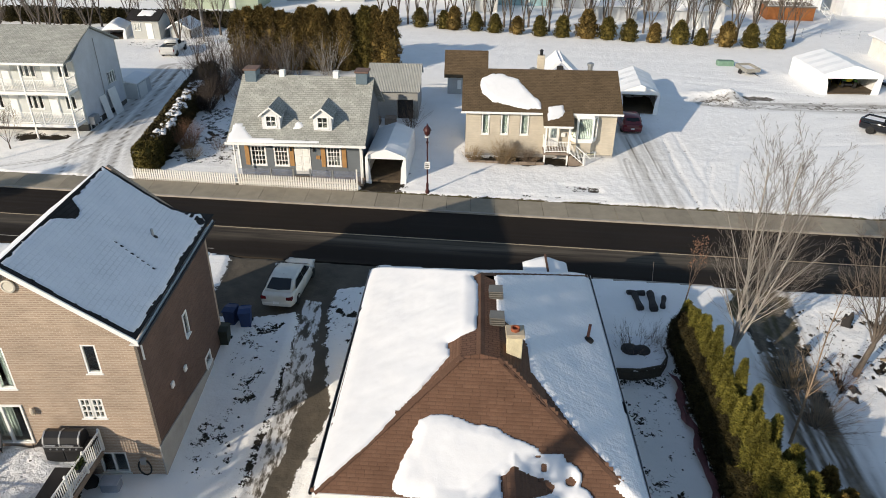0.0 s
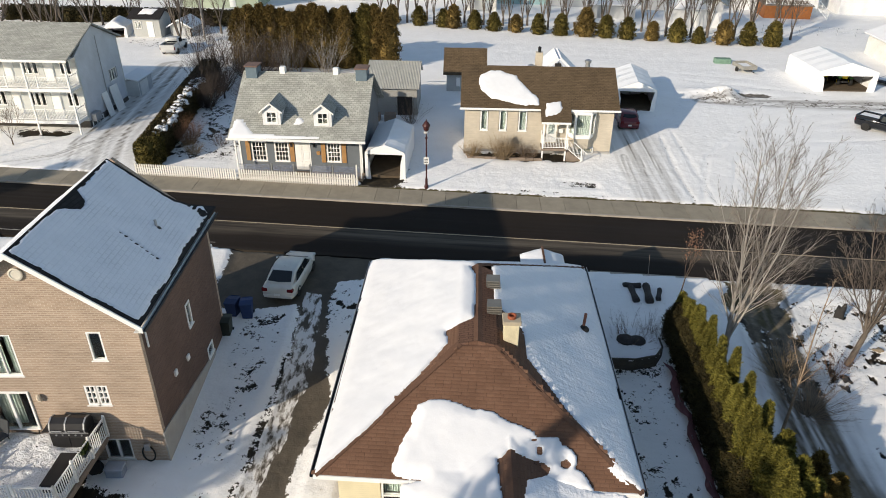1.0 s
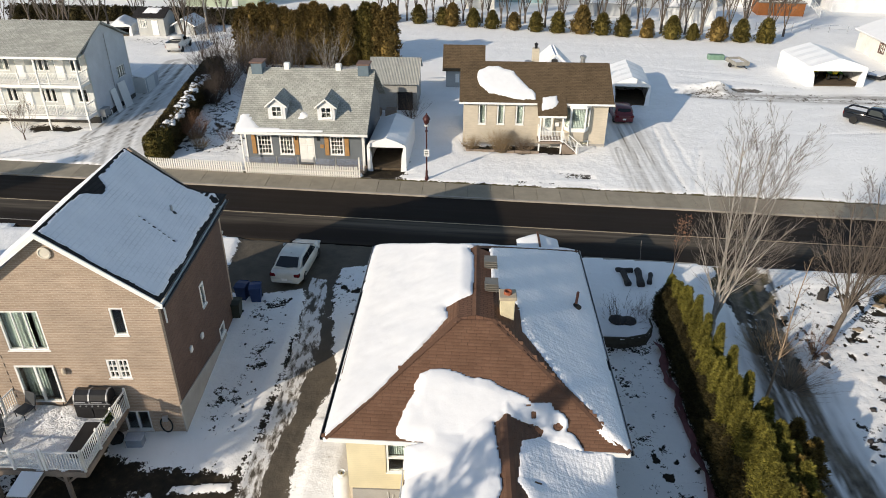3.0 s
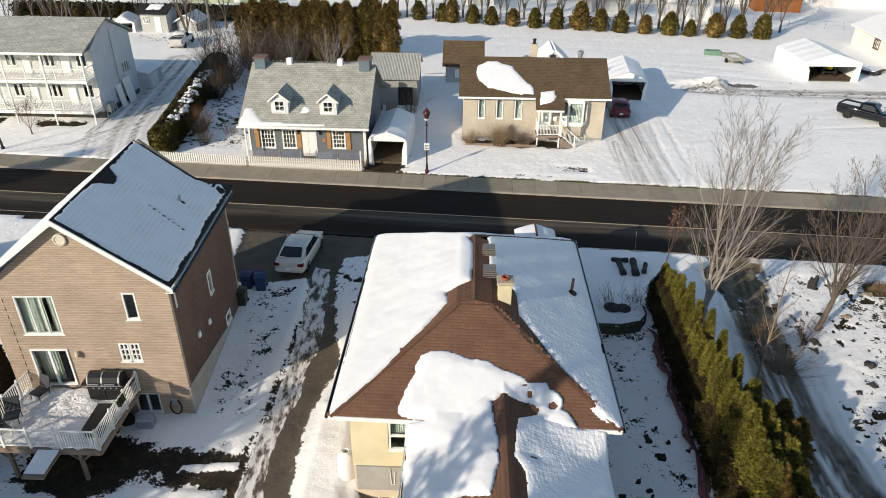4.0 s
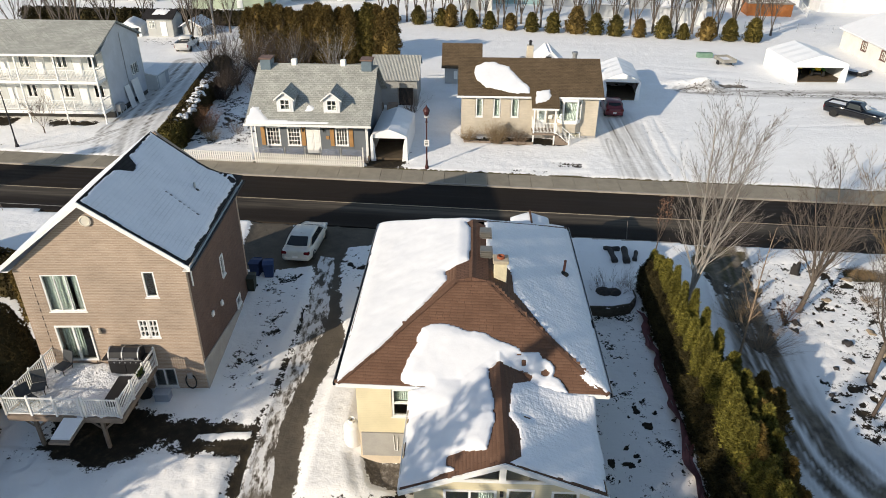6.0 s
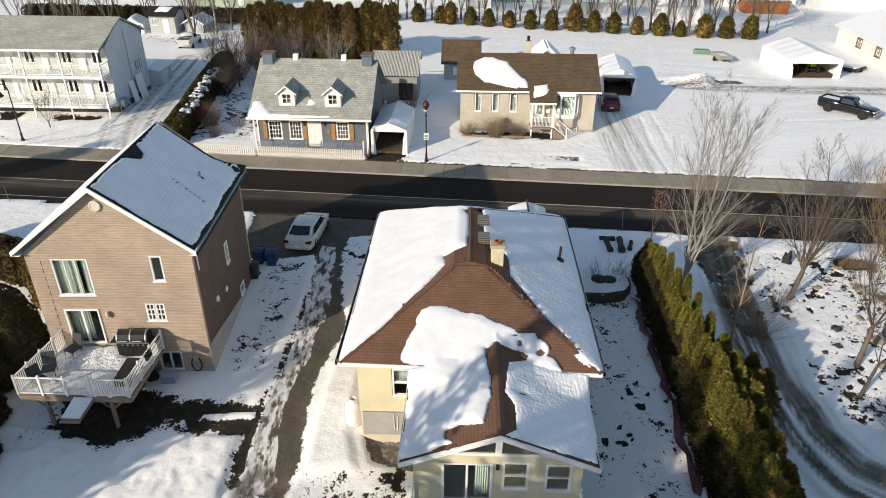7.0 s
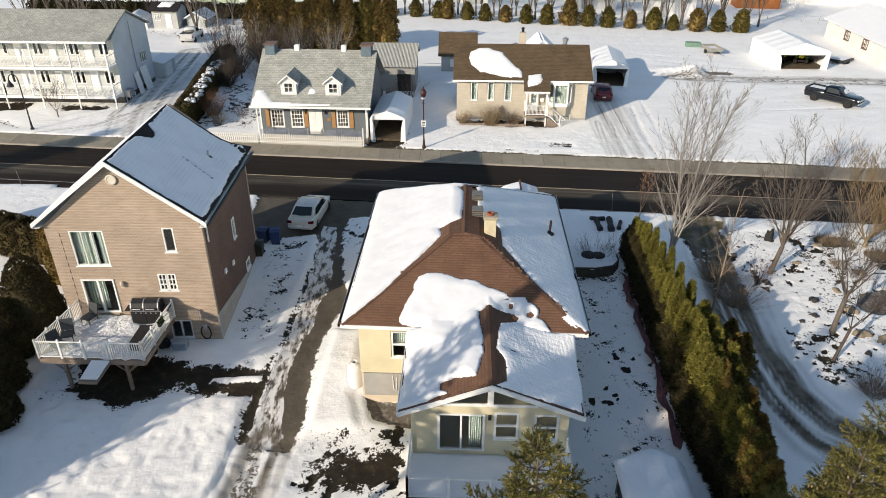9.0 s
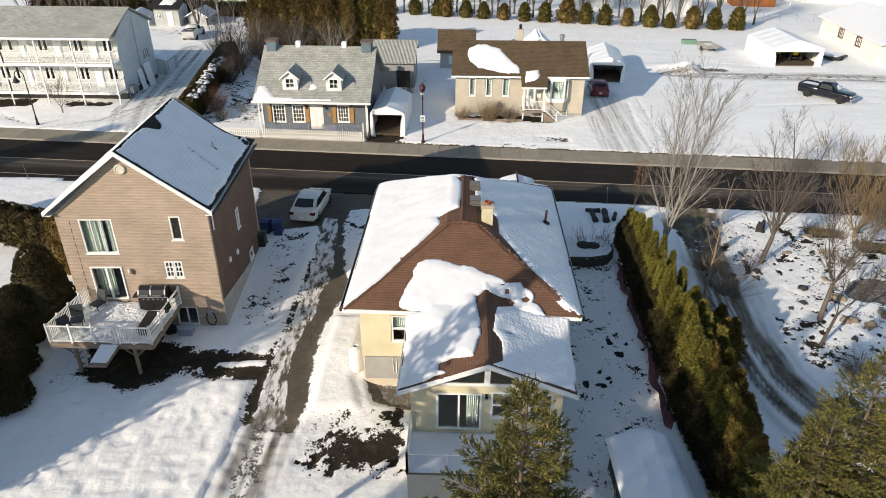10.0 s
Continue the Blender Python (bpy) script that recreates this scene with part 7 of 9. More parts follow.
def body_ring(y, hw, z0, z1, r=0.12):
    return [(-hw + r, y, z0), (hw - r, y, z0), (hw, y, z0 + r), (hw, y, z1 - r * 1.3), (hw - r * 0.6, y, z1 - 0.03), (hw - r * 2.2, y, z1), (-hw + r * 2.2, y, z1), (-hw + r * 0.6, y, z1 - 0.03), (-hw, y, z1 - r * 1.3), (-hw, y, z0 + r)]


def cabin_ring(y, hb, zb, ht, zt):
    return [(-hb, y, zb), (hb, y, zb), (ht + 0.04, y, zt - 0.08), (ht - 0.08, y, zt), (-ht + 0.08, y, zt), (-ht - 0.04, y, zt - 0.08)]


def wheels(root, W, axles, r=0.32):
    for y in axles:
        for s in (-1, 1):
            m = pose(s * (W / 2 - 0.11), y, r, 0, 90, 0)
            t = part("wheel", Geo(m).lathe([(r * 0.62, -0.1), (r * 0.93, -0.11), (r, -0.06), (r, 0.06), (r * 0.93, 0.11), (r * 0.62, 0.1)], 20), RUBBER, root, "", True)
            part("rim", Geo(m).lathe([(r * 0.15, -0.085), (r * 0.6, -0.1), (r * 0.62, 0), (r * 0.6, 0.1), (r * 0.15, 0.085)], 14), HUB, t)


def saloon(name, x, y, rz, mat_, label, hatch=False):
    """A car facing +y, 4.6 m long."""
    root = thing(name, x, y, lv(x, y) + 0.03, rz, label, "car")
    L = 4.55 if not hatch else 4.2
    a = L / 2
    g = Geo()
    loft(g, [body_ring(-a, 0.72, 0.42, 0.9, 0.1), body_ring(-a + 0.1, 0.84, 0.28, 1.0), body_ring(-a + 0.5, 0.88, 0.22, 1.02), body_ring(-0.9, 0.9, 0.2, 0.98), body_ring(0.6, 0.9, 0.2, 0.95),
             body_ring(a - 1.05, 0.89, 0.2, 0.93, 0.16), body_ring(a - 0.6, 0.86, 0.2, 0.87, 0.18), body_ring(a - 0.3, 0.78, 0.22, 0.79, 0.18), body_ring(a - 0.1, 0.64, 0.28, 0.7, 0.14), body_ring(a, 0.46, 0.38, 0.6, 0.08)])
    part("body", g, mat_, root, "", True)
    rear = -a + (0.2 if hatch else 0.34)
    c = Geo()
    loft(c, [cabin_ring(rear, 0.78, 0.95, 0.72, 1.05), cabin_ring(rear + (0.5 if hatch else 0.86), 0.82, 0.95, 0.67, 1.41), cabin_ring(-0.3, 0.84, 0.94, 0.68, 1.47), cabin_ring(0.35, 0.84, 0.93, 0.66, 1.42), cabin_ring(1.25, 0.78, 0.9, 0.7, 0.95)])
    cab = part("cabin", c, mat_, root, "", True)
    y1 = rear + (0.5 if hatch else 0.86)
    for nm, q in (("rear_window", [(-0.64, rear + 0.14, 1.125), (0, rear + 0.08, 1.1), (0.64, rear + 0.14, 1.125), (0.54, y1 - 0.08, 1.41), (-0.54, y1 - 0.08, 1.41)]),
                  ("windscreen", [(0.7, 1.14, 1.04), (-0.7, 1.14, 1.04), (-0.6, 0.42, 1.415), (0.6, 0.42, 1.415)])):
        part(nm, Geo().slab(q, 0.02), CAR_GLASS, cab)
    for s in (-1, 1):
        for y0, yb, t0, t1 in ((rear + 0.4, -0.32, y1 + 0.0, -0.32), (-0.24, 0.85, -0.24, 0.36)):
            q = [(s * 0.845, y0, 1.0), (s * 0.855, yb, 0.99), (s * 0.745, t1, 1.35), (s * 0.745, t0, 1.33)]
            part("side_window", Geo().slab(q if s < 0 else q[::-1], 0.02), CAR_GLASS, cab)
        part("mirror", Geo().soft(s * 1.0 - 0.09, s * 1.0 + 0.09, 0.78, 0.92, 0.92, 1.06, 0.03), mat_, root)
        part("tail_light", Geo().soft(s * 0.68 - 0.17, s * 0.68 + 0.17, -a - 0.008, -a + 0.24, 0.72, 0.92, 0.03), LAMP_RED, root)
        part("headlight", Geo().soft(s * 0.6 - 0.17, s * 0.6 + 0.17, a - 0.32, a - 0.07, 0.56, 0.7, 0.02), LAMP_CLEAR, root)
        part("door_handle", Geo().soft(s * 0.905 - 0.015, s * 0.905 + 0.015, -0.35, -0.2, 0.82, 0.86, 0.006), mat_, root)
    part("bumper", Geo().soft(-0.78, 0.78, -a - 0.05, -a + 0.2, 0.34, 0.58, 0.06), mat_, root)
    part("number_plate", Geo().box(-0.16, 0.16, -a - 0.06, -a - 0.052, 0.62 - 0.1, 0.62 + 0.04), WHITE, root)
    part("antenna", Geo().tube((0, -0.75, 1.43), (0, -0.9, 1.56), 0.012, 0.006, 6), BLACK, root)
    wheels(root, 1.8, (-1.35, 1.32))
    return root


saloon("parked_car", -9.96, 34.55, -5, paint("pearl_white_paint", (0.66, 0.65, 0.6)), "white four-door saloon parked on the bare driveway").scale = (1.06, 1.06, 1.06)
saloon("parked_car", 14.85, 61.9, -2, paint("wine_red_paint", (0.14, 0.012, 0.02)), "wine-red hatchback parked before the fabric shelter", True)


def pickup(x, y, rz, mat_, label, scale=1.0, snowy=True):
    root = thing("pickup_truck", x, y, lv(x, y) + 0.08, rz, label, "pickup truck")
    a = 2.65
    g = Geo()
    loft(g, [body_ring(-a, 0.8, 0.5, 1.12, 0.08), body_ring(-a + 0.12, 0.9, 0.42, 1.18, 0.08), body_ring(-0.75, 0.9, 0.4, 1.18, 0.08), body_ring(-0.7, 0.9, 0.4, 1.14, 0.1), body_ring(1.15, 0.91, 0.4, 1.13), body_ring(a - 0.5, 0.88, 0.42, 1.06),
             body_ring(a - 0.1, 0.8, 0.48, 0.98), body_ring(a, 0.66, 0.55, 0.85, 0.08)])
    part("body", g, mat_, root, "", True)
    part("bed", Geo().box(-0.72, 0.72, -a + 0.15, -0.8, 1.185, 1.2), SNOW if snowy else BLACK, root, "snow lying in the open bed" if snowy else "black open bed")
    for s in (-1, 1):
        part("bed_side", Geo().soft(s * 0.82 - 0.07, s * 0.82 + 0.07, -a + 0.05, -0.72, 1.1, 1.34, 0.03), mat_, root)
        part("headlight", Geo().soft(s * 0.65 - 0.15, s * 0.65 + 0.15, a - 0.22, a - 0.02, 0.75, 0.92, 0.03), LAMP_CLEAR, root)
        part("tail_light", Geo().soft(s * 0.82 - 0.06, s * 0.82 + 0.06, -a - 0.01, -a + 0.1, 0.75, 1.05, 0.02), LAMP_RED, root)
        part("mirror", Geo().soft(s * 1.0 - 0.08, s * 1.0 + 0.08, 0.75, 0.88, 1.12, 1.3, 0.03), BLACK, root)
    part("tailgate", Geo().soft(-0.8, 0.8, -a - 0.02, -a + 0.06, 0.7, 1.3, 0.02), mat_, root)
    c = Geo()
    loft(c, [cabin_ring(-0.72, 0.84, 1.08, 0.7, 1.62), cabin_ring(-0.55, 0.85, 1.08, 0.68, 1.74), cabin_ring(0.35, 0.85, 1.08, 0.68, 1.74), cabin_ring(1.2, 0.82, 1.05, 0.74, 1.12)])
    cab = part("cabin", c, mat_, root, "", True)
    part("windscreen", Geo().slab([(0.68, 1.12, 1.19), (-0.68, 1.12, 1.19), (-0.58, 0.44, 1.7), (0.58, 0.44, 1.7)], 0.02), CAR_GLASS, cab)
    part("rear_window", Geo().slab([(-0.6, -0.735, 1.25), (0.6, -0.735, 1.25), (0.56, -0.7, 1.56), (-0.56, -0.7, 1.56)], 0.02), CAR_GLASS, cab)
    for s in (-1, 1):
        q = [(s * 0.845, -0.5, 1.18), (s * 0.845, 0.85, 1.16), (s * 0.75, 0.35, 1.62), (s * 0.755, -0.45, 1.62)]
        part("side_window", Geo().slab(q if s < 0 else q[::-1], 0.02), CAR_GLASS, cab)
    part("windscreen_snow", Geo().slab([(0.3, 1.14, 1.215), (-0.6, 1.14, 1.215), (-0.5, 0.7, 1.55), (0.1, 0.8, 1.46)], 0.02), SNOW, cab, "patch of snow on the windscreen")
    part("bumper", Geo().soft(-0.82, 0.82, a - 0.06, a + 0.1, 0.42, 0.66, 0.05), STEEL, root, "chrome bumper")
    part("grille", Geo().soft(-0.45, 0.45, a - 0.04, a + 0.03, 0.7, 0.9, 0.02), STEEL, root)
    wheels(root, 1.86, (-1.6, 1.65), 0.38)
    root.scale = (scale,) * 3
    return root


pickup(38.0, 60.8, -137, paint("black_blue_paint", (0.003, 0.004, 0.007), 0.12), "black pickup truck parked on packed snow")
pickup(-35.9, 84.6, 4, paint("silver_paint", (0.6, 0.6, 0.58)), "pale pickup truck parked by the sheds", snowy=False)


def trailer():
    root = thing("utility_trailer", 31.7, 80.2, lv(31.7, 80.2) + 0.05, 8, "grey boarded utility trailer parked in the snow", "trailer")
    root.scale = (0.85, 0.8, 0.95)
    t = surf("grey_boards", (0.3, 0.29, 0.26), 0.25, 3, 20, 0.7, 0.2)
    part("bed", Geo().box(-1.0, 1.0, -1.6, 1.6, 0.55, 0.65), t, root)
    part("load_snow", Geo().soft(-0.9, 0.9, -1.5, 1.5, 0.652, 0.75, 0.05), SNOW, root)
    for q in ((-1.0, -0.95, -1.6, 1.6), (0.95, 1.0, -1.6, 1.6), (-0.95, 0.95, 1.55, 1.6), (-0.95, 0.95, -1.6, -1.55)):
        part("side_board", Geo().box(q[0], q[1], q[2], q[3], 0.65, 1.0), t, root)
    part("drawbar", Geo().tube((0, -1.5, 0.55), (0, -2.9, 0.5), 0.05), BLACK, root)
    wheels(root, 2.2, (0.0,), 0.33)
    b = solid("green_skip", Geo().soft(-0.95, 0.95, -0.45, 0.45, 0, 0.7, 0.06), surf("green_paint", (0.16, 0.27, 0.2), 0.3, 3, 20, 0.6), 30.3, 83.6, lv(30, 84.5), -3, "low faded green metal skip in the snow", "skip")


trailer()


def tractor(x, y, rz, c, label):
    root = thing("garden_tractor", x, y, lv(x, y) + 0.14, rz, label, "tractor")
    green = surf("tractor_green", c, 0.2, 4, 30, 0.5)
    yellow = surf("tractor_yellow", (0.65, 0.5, 0.02), 0.15, 4, 30, 0.5)
    part("hood", Geo().soft(-0.35, 0.35, -1.3, -0.1, 0.55, 1.05, 0.06), green, root)
    part("chassis", Geo().soft(-0.4, 0.4, -1.2, 0.9, 0.35, 0.6, 0.05), BLACK, root)
    part("seat", Geo().soft(-0.3, 0.3, 0.3, 0.8, 0.75, 1.2, 0.06), yellow, root, "yellow seat")
    for s in (-1, 1):
        part("fender", Geo().soft(s * 0.55 - 0.18, s * 0.55 + 0.18, 0.1, 1.0, 0.85, 0.98, 0.04), green, root)
        w = part("wheel", Geo(pose(s * 0.6, 0.55, 0.5, 0, 90, 0)).lathe([(0.3, -0.13), (0.48, -0.13), (0.5, 0), (0.48, 0.13), (0.3, 0.13)], 18), RUBBER, root)
        part("hub", Geo(pose(s * 0.6, 0.55, 0.5, 0, 90, 0)).lathe([(0.08, -0.14), (0.29, -0.12), (0.29, 0.12), (0.08, 0.14)], 14), yellow, w, "yellow wheel disc")
        part("wheel", Geo(pose(s * 0.5, -0.95, 0.3, 0, 90, 0)).lathe([(0.1, -0.1), (0.29, -0.1), (0.3, 0), (0.29, 0.1), (0.1, 0.1)], 16), RUBBER, root)


tractor(40.6, 75.6, 170, (0.05, 0.2, 0.03), "green and yellow garden tractor under the shelter")
tractor(38.6, 76.3, 150, (0.5, 0.42, 0.02), "yellow ride-on mower under the shelter")


# ---- evergreens ----
def wall_shape(u):
    return np.clip(u * 8, 0.75, 1) * np.clip((1.0 - u) * 2.1, 0, 1) ** 0.55


def east_hedge():
    root = thing("cedar_hedge", 11.9, 20.5, 0.0, 0, "tall untrimmed cedar hedge, olive and browning, its shaded foot coloured darker", "hedge")
    rng = random.Random(11)
    i = 0

    def clump(x, y, h, r, m, count, length=0.15, width=0.032, shape=ragged_shape):
        c = part("clump", big_mesh("clump", *bushy(100 + i, h, r, count, length, width, shape), m), m, root)
        c.location = (x - 11.9, y - 20.5, lv(x, y) - 0.1)

    y = 31.0
    while y > 7.6:
        f = (31.0 - y) / 23.4
        x0 = float(np.interp(y, [7, 11, 14, 16, 20, 25, 31], [12.3, 12.1, 11.75, 11.6, 11.5, 11.55, 11.7]))
        clump(x0 + rng.uniform(-0.08, 0.12) + (0.3 if y < 20 else 0.16), y, 2.4 + 1.5 * min(1, f * 2.2) + rng.uniform(-0.6, 0.6), float(np.interp(y, [17, 21, 31], [0.74, 0.54, 0.5])), THUJA if f < 0.8 or rng.random() < 0.6 else THUJA_BROWN, 8500)
        i += 1
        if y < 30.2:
            # darker row on the west face: the house's shade put into the foliage colour
            clump(x0 - 0.16 + rng.uniform(-0.06, 0.06), y + 0.2, 2.2 + rng.uniform(-0.2, 0.25), 0.5, THUJA_DARK_SHADED, 4200, 0.17, 0.03, wall_shape)
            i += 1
        y -= 0.46
    y = 19.8
    while y > 8.0:
        f = (20.6 - y) / 12
        for x, h, r in ((12.6, 3.9, 1.0), (13.3, 3.6, 1.0)):
            if x < 13 or 18.9 > y > 11.0:
                clump(x + rng.uniform(-0.2, 0.2) - 0.25 * f, y + rng.uniform(-0.2, 0.2), h + rng.uniform(-0.4, 0.3), r, THUJA_BROWN if rng.random() < 0.25 + 0.45 * f else THUJA, 9500)
                i += 1
        y -= 0.8
    for x, y, h, r in ((11.95, 28.3, 3.5, 0.36), (12.0, 27.0, 3.9, 0.4), (12.05, 25.6, 3.8, 0.42), (12.15, 24.2, 4.3, 0.46), (12.25, 22.7, 4.2, 0.5), (12.3, 20.9, 4.3, 0.6)):
        clump(x, y, h, r, THUJA, 6000)
        i += 1
    for x, y, h, r in ((14.3, 19.9, 2.7, 0.85), (14.7, 19.0, 2.5, 0.85), (14.0, 18.4, 3.0, 0.9)):
        clump(x, y, h, r, THUJA_BROWN, 7000)
        i += 1

east_hedge()

# dark clipped cedars west of the brick house
for k, (x, y, h, r) in enumerate(((-21.5, 20.4, 5.3, 1.65), (-22.2, 18.9, 3.7, 1.35), (-21.6, 16.7, 3.3, 1.3), (-20.7, 14.6, 3.2, 1.2), (-26.4, 12.6, 6.2, 1.6), (-30.9, 10.6, 7.6, 2.0), (-29.4, 9.0, 7.6, 2.0), (-28.0, 7.4, 7.6, 2.0), (-26.7, 5.8, 10.2, 2.2), (-25.7, 4.6, 11.0, 2.2))):
    evergreen("clipped_cedar", x, y, bushy(500 + k, h, r, 20000 if k < 4 else 7000, 0.085 if k < 4 else 0.2, 0.03 if k < 4 else 0.06, egg_shape, trim=k < 4), THUJA_EGG if k < 4 else THUJA_DARK_SHADED, "dark rounded cedar with dense foliage", "clipped cedars")


def west_hedge():
    root = thing("clipped_hedge", -25.5, 28.5, 0.3, 0, "dark brown-green clipped cedar hedge", "hedge")
    for k in range(9):
        x, y = -33.0 + k * 1.12, 30.6 - k * 0.35
        c = part("clump", big_mesh("clump", *bushy(540 + k, 2.9, 0.95, 8000, 0.1, 0.035, clipped_shape, trim=True), THUJA_EGG), THUJA_EGG, root)
        c.location = (x + 25.5, y - 28.5, lv(x, y) - 0.35)
    for k, (x, y) in enumerate(((-23.4, 26.7), (-23.0, 25.7))):
        c = part("clump", big_mesh("clump", *bushy(560 + k, 4.2, 0.85, 8500, 0.1, 0.035, clipped_shape, trim=True), THUJA_BROWN), THUJA_BROWN, root)
        c.location = (x + 25.5, y - 28.5, lv(x, y) - 0.35)


west_hedge()


def street_hedge():
    """The dark hedge with snow caught on it, running back from the road beside the cottage garden."""
    root = thing("snowy_hedge", -26.5, 60.0, 1.2, 0, "dark clipped hedge with lumps of snow on top", "hedge")
    line = [(-24.9, 50.3), (-25.2, 54.4), (-25.8, 58.7), (-26.4, 63.1), (-26.9, 67.8), (-27.4, 72.6)]
    n = 27
    rng = random.Random(3)
    for k in range(n):
        f = k / (n - 1) * (len(line) - 1)
        a, b = line[min(int(f), len(line) - 2)], line[min(int(f), len(line) - 2) + 1]
        u = f - min(int(f), len(line) - 2)
        x, y = a[0] + (b[0] - a[0]) * u, a[1] + (b[1] - a[1]) * u
        c = part("clump", big_mesh("clump", *bushy(600 + k, 2.35, 0.98, 3600, 0.16, 0.05, clipped_shape, trim=True), THUJA_EGG if k > 1 else THUJA_GREEN), THUJA_EGG, root)
        c.location = (x + 26.5, y - 60.0, lv(x, y) - 1.3)
        if 2 < k < 20:
            for _ in range(7):
                s = rng.uniform(0.16, 0.36)
                g = Geo().lathe([(s * 0.9, -0.1), (s, 0.0), (s * 0.75, s * 0.35), (s * 0.2, s * 0.5)], 9)
                q = part("snow_lump", g, SNOW, root, "", True)
                q.location = (x + 26.5 + rng.uniform(0.0, 0.8), y - 60.0 + rng.uniform(-0.7, 0.7), lv(x, y) - 1.3 + 2.18 + rng.uniform(-0.2, 0.08))
                q.rotation_euler = (rng.uniform(-0.4, 0.4), rng.uniform(-0.4, 0.4), rng.uniform(0, 3))
                q.scale = (1.0, rng.uniform(0.6, 1.3), rng.uniform(0.7, 1.1))


street_hedge()


def tall_hedge():
    root = thing("tall_cedar_row", -18.5, 78.6, 1.55, 0, "tall dark row of cedars behind the cottage", "hedge")
    rng = random.Random(8)
    for k in range(15):
        x = -25.4 + k * 1.17
        m = rng.choice((THUJA_TALL, THUJA_TALL, THUJA_GREEN))
        h = 6.7 + rng.uniform(-0.5, 0.8)
        c = part("cedar", big_mesh("cedar", *bushy(700 + k, h, 1.25, 11000, 0.24, 0.05, lambda u: np.clip(u * 9, 0.6, 1) * np.clip((1.02 - u) * 2.4, 0, 1) ** 0.6), m), m, root)
        c.location = (x + 18.5, rng.uniform(-0.5, 0.5), -0.1)


tall_hedge()

# the row of young cedars at the back of the snow field, in two meshes shared by all
for k, (x, y, h) in enumerate(((-13.6, 102.8, 2.9), (-10.9, 102.3, 3.0), (-7.0, 101.6, 3.0), (-3.6, 100.9, 3.0), (-2.1, 100.4, 3.7), (0.9, 99.8, 3.1), (3.6, 99.0, 3.0), (6.6, 98.3, 2.9), (9.6, 97.4, 3.2), (12.6, 96.9, 3.4), (15.8, 96.5, 4.4),
                               (18.5, 95.9, 3.5), (21.2, 95.3, 3.4), (24.4, 94.6, 3.0), (27.5, 94.0, 3.6), (30.2, 93.6, 2.6), (33.3, 93.1, 3.7), (36.3, 92.9, 3.5), (39.4, 92.6, 3.7))):
    if k < 3:
        e = evergreen("young_cedar", x, y, bushy(800 + k, 2.9, 1.05, 4200, 0.18, 0.055, egg_shape), (THUJA_GREEN, THUJA_TALL, THUJA_GREEN)[k], "conical young cedar standing in the snow", "row of young cedars")
        FIRST = e if k == 0 else FIRST
        SEEDS = [e] if k == 0 else SEEDS + [e]
    else:
        e = copy_thing(SEEDS[k % 3], pose(x, y, lv(x, y) - 0.1, 0, 0, k * 77))
        e.scale = (h / 3.2, h / 3.2, h / 3.2)


# ---- spruces in the back gardens ----
def spruce(x, y, top, depth, slope, seed, label, cones=40, detail=1.0):
    base = lv(x, y)
    root = thing("spruce_tree", x, y, base, seed * 40, label, "tree")
    leaf, wood = spruce_arrays(seed, top, depth, slope, detail)
    for nm, (V, F), m in (("crown", leaf, SPRUCE), ("limb_frame", wood, BARK_BROWN)):
        V = V + np.array([0, 0, top - base])
        part(nm, big_mesh(nm, V, F, m), m, root)
    part("trunk", Geo().tube((0, 0, -0.2), (0, 0, top - base - depth + 0.3), 0.2, 0.03 + depth * 0.014, 9), BARK_BROWN, root)
    rng = random.Random(seed)
    me = Geo().lathe([(0.008, -0.08), (0.018, -0.045), (0.017, 0.0), (0.007, 0.02)], 7).mesh("cone", TWIG_TAN)
    for _ in range(cones):
        z = -rng.uniform(0.25, depth * 0.5)
        t, r = rng.uniform(0, 6.283), rng.uniform(0.5, 0.95) * (0.12 - z * slope)
        c = new("cone", me)
        c.parent = root
        c.location = (r * math.cos(t), r * math.sin(t), top - base + z - 0.02)


spruce(2.0, -1.0, 14.5, 6.0, 0.47, 3, "tall olive-green spruce with small tan cones", 14, 1.1)
spruce(-13.6, 0.4, 14.6, 8.0, 0.32, 9, "tall olive-green spruce in the back garden", 10, 0.55)
spruce(-11.6, -4.6, 15.2, 9.0, 0.34, 11, "tall olive-green spruce in the back garden", 10, 0.55)
# unseen spruces, added to shade the deck and the yard east of the house
for k, (x, y, top) in enumerate(((-14.6, -4.0, 8.3), (-9.8, -5.7, 13.2), (-8.2, -7.7, 13.4), (-6.4, -9.6, 13.0))):
    evergreen("shade_spruce", x, y, bushy(960 + k, top - lv(x, y), 2.5, 6500, 0.28, 0.075, ragged_shape, core=False), SPRUCE, "dense dark spruce out of view, added for its shade", "dense spruces", category="tree")
spruce(-9.0, -7.2, 15.6, 10.0, 0.36, 15, "tall olive-green spruce in the back garden", 6, 0.5)
spruce(-8.0, -10.5, 15.8, 10.0, 0.36, 17, "tall olive-green spruce in the back garden", 6, 0.5)
spruce(-16.6, -7.4, 15.6, 9.0, 0.34, 13, "tall olive-green spruce in the back garden", 10, 0.55)
spruce(10.3, 3.3, 10.5, 6.0, 0.46, 21, "broad olive-green spruce beside the garden track", 10, 0.9)
spruce(11.4, 3.8, 11.7, 6.0, 0.45, 5, "broad olive-green spruce beside the garden track", 16, 0.9)
spruce(13.9, 4.8, 11.0, 6.0, 0.42, 7, "broad olive-green spruce beside the garden track", 12, 0.9)


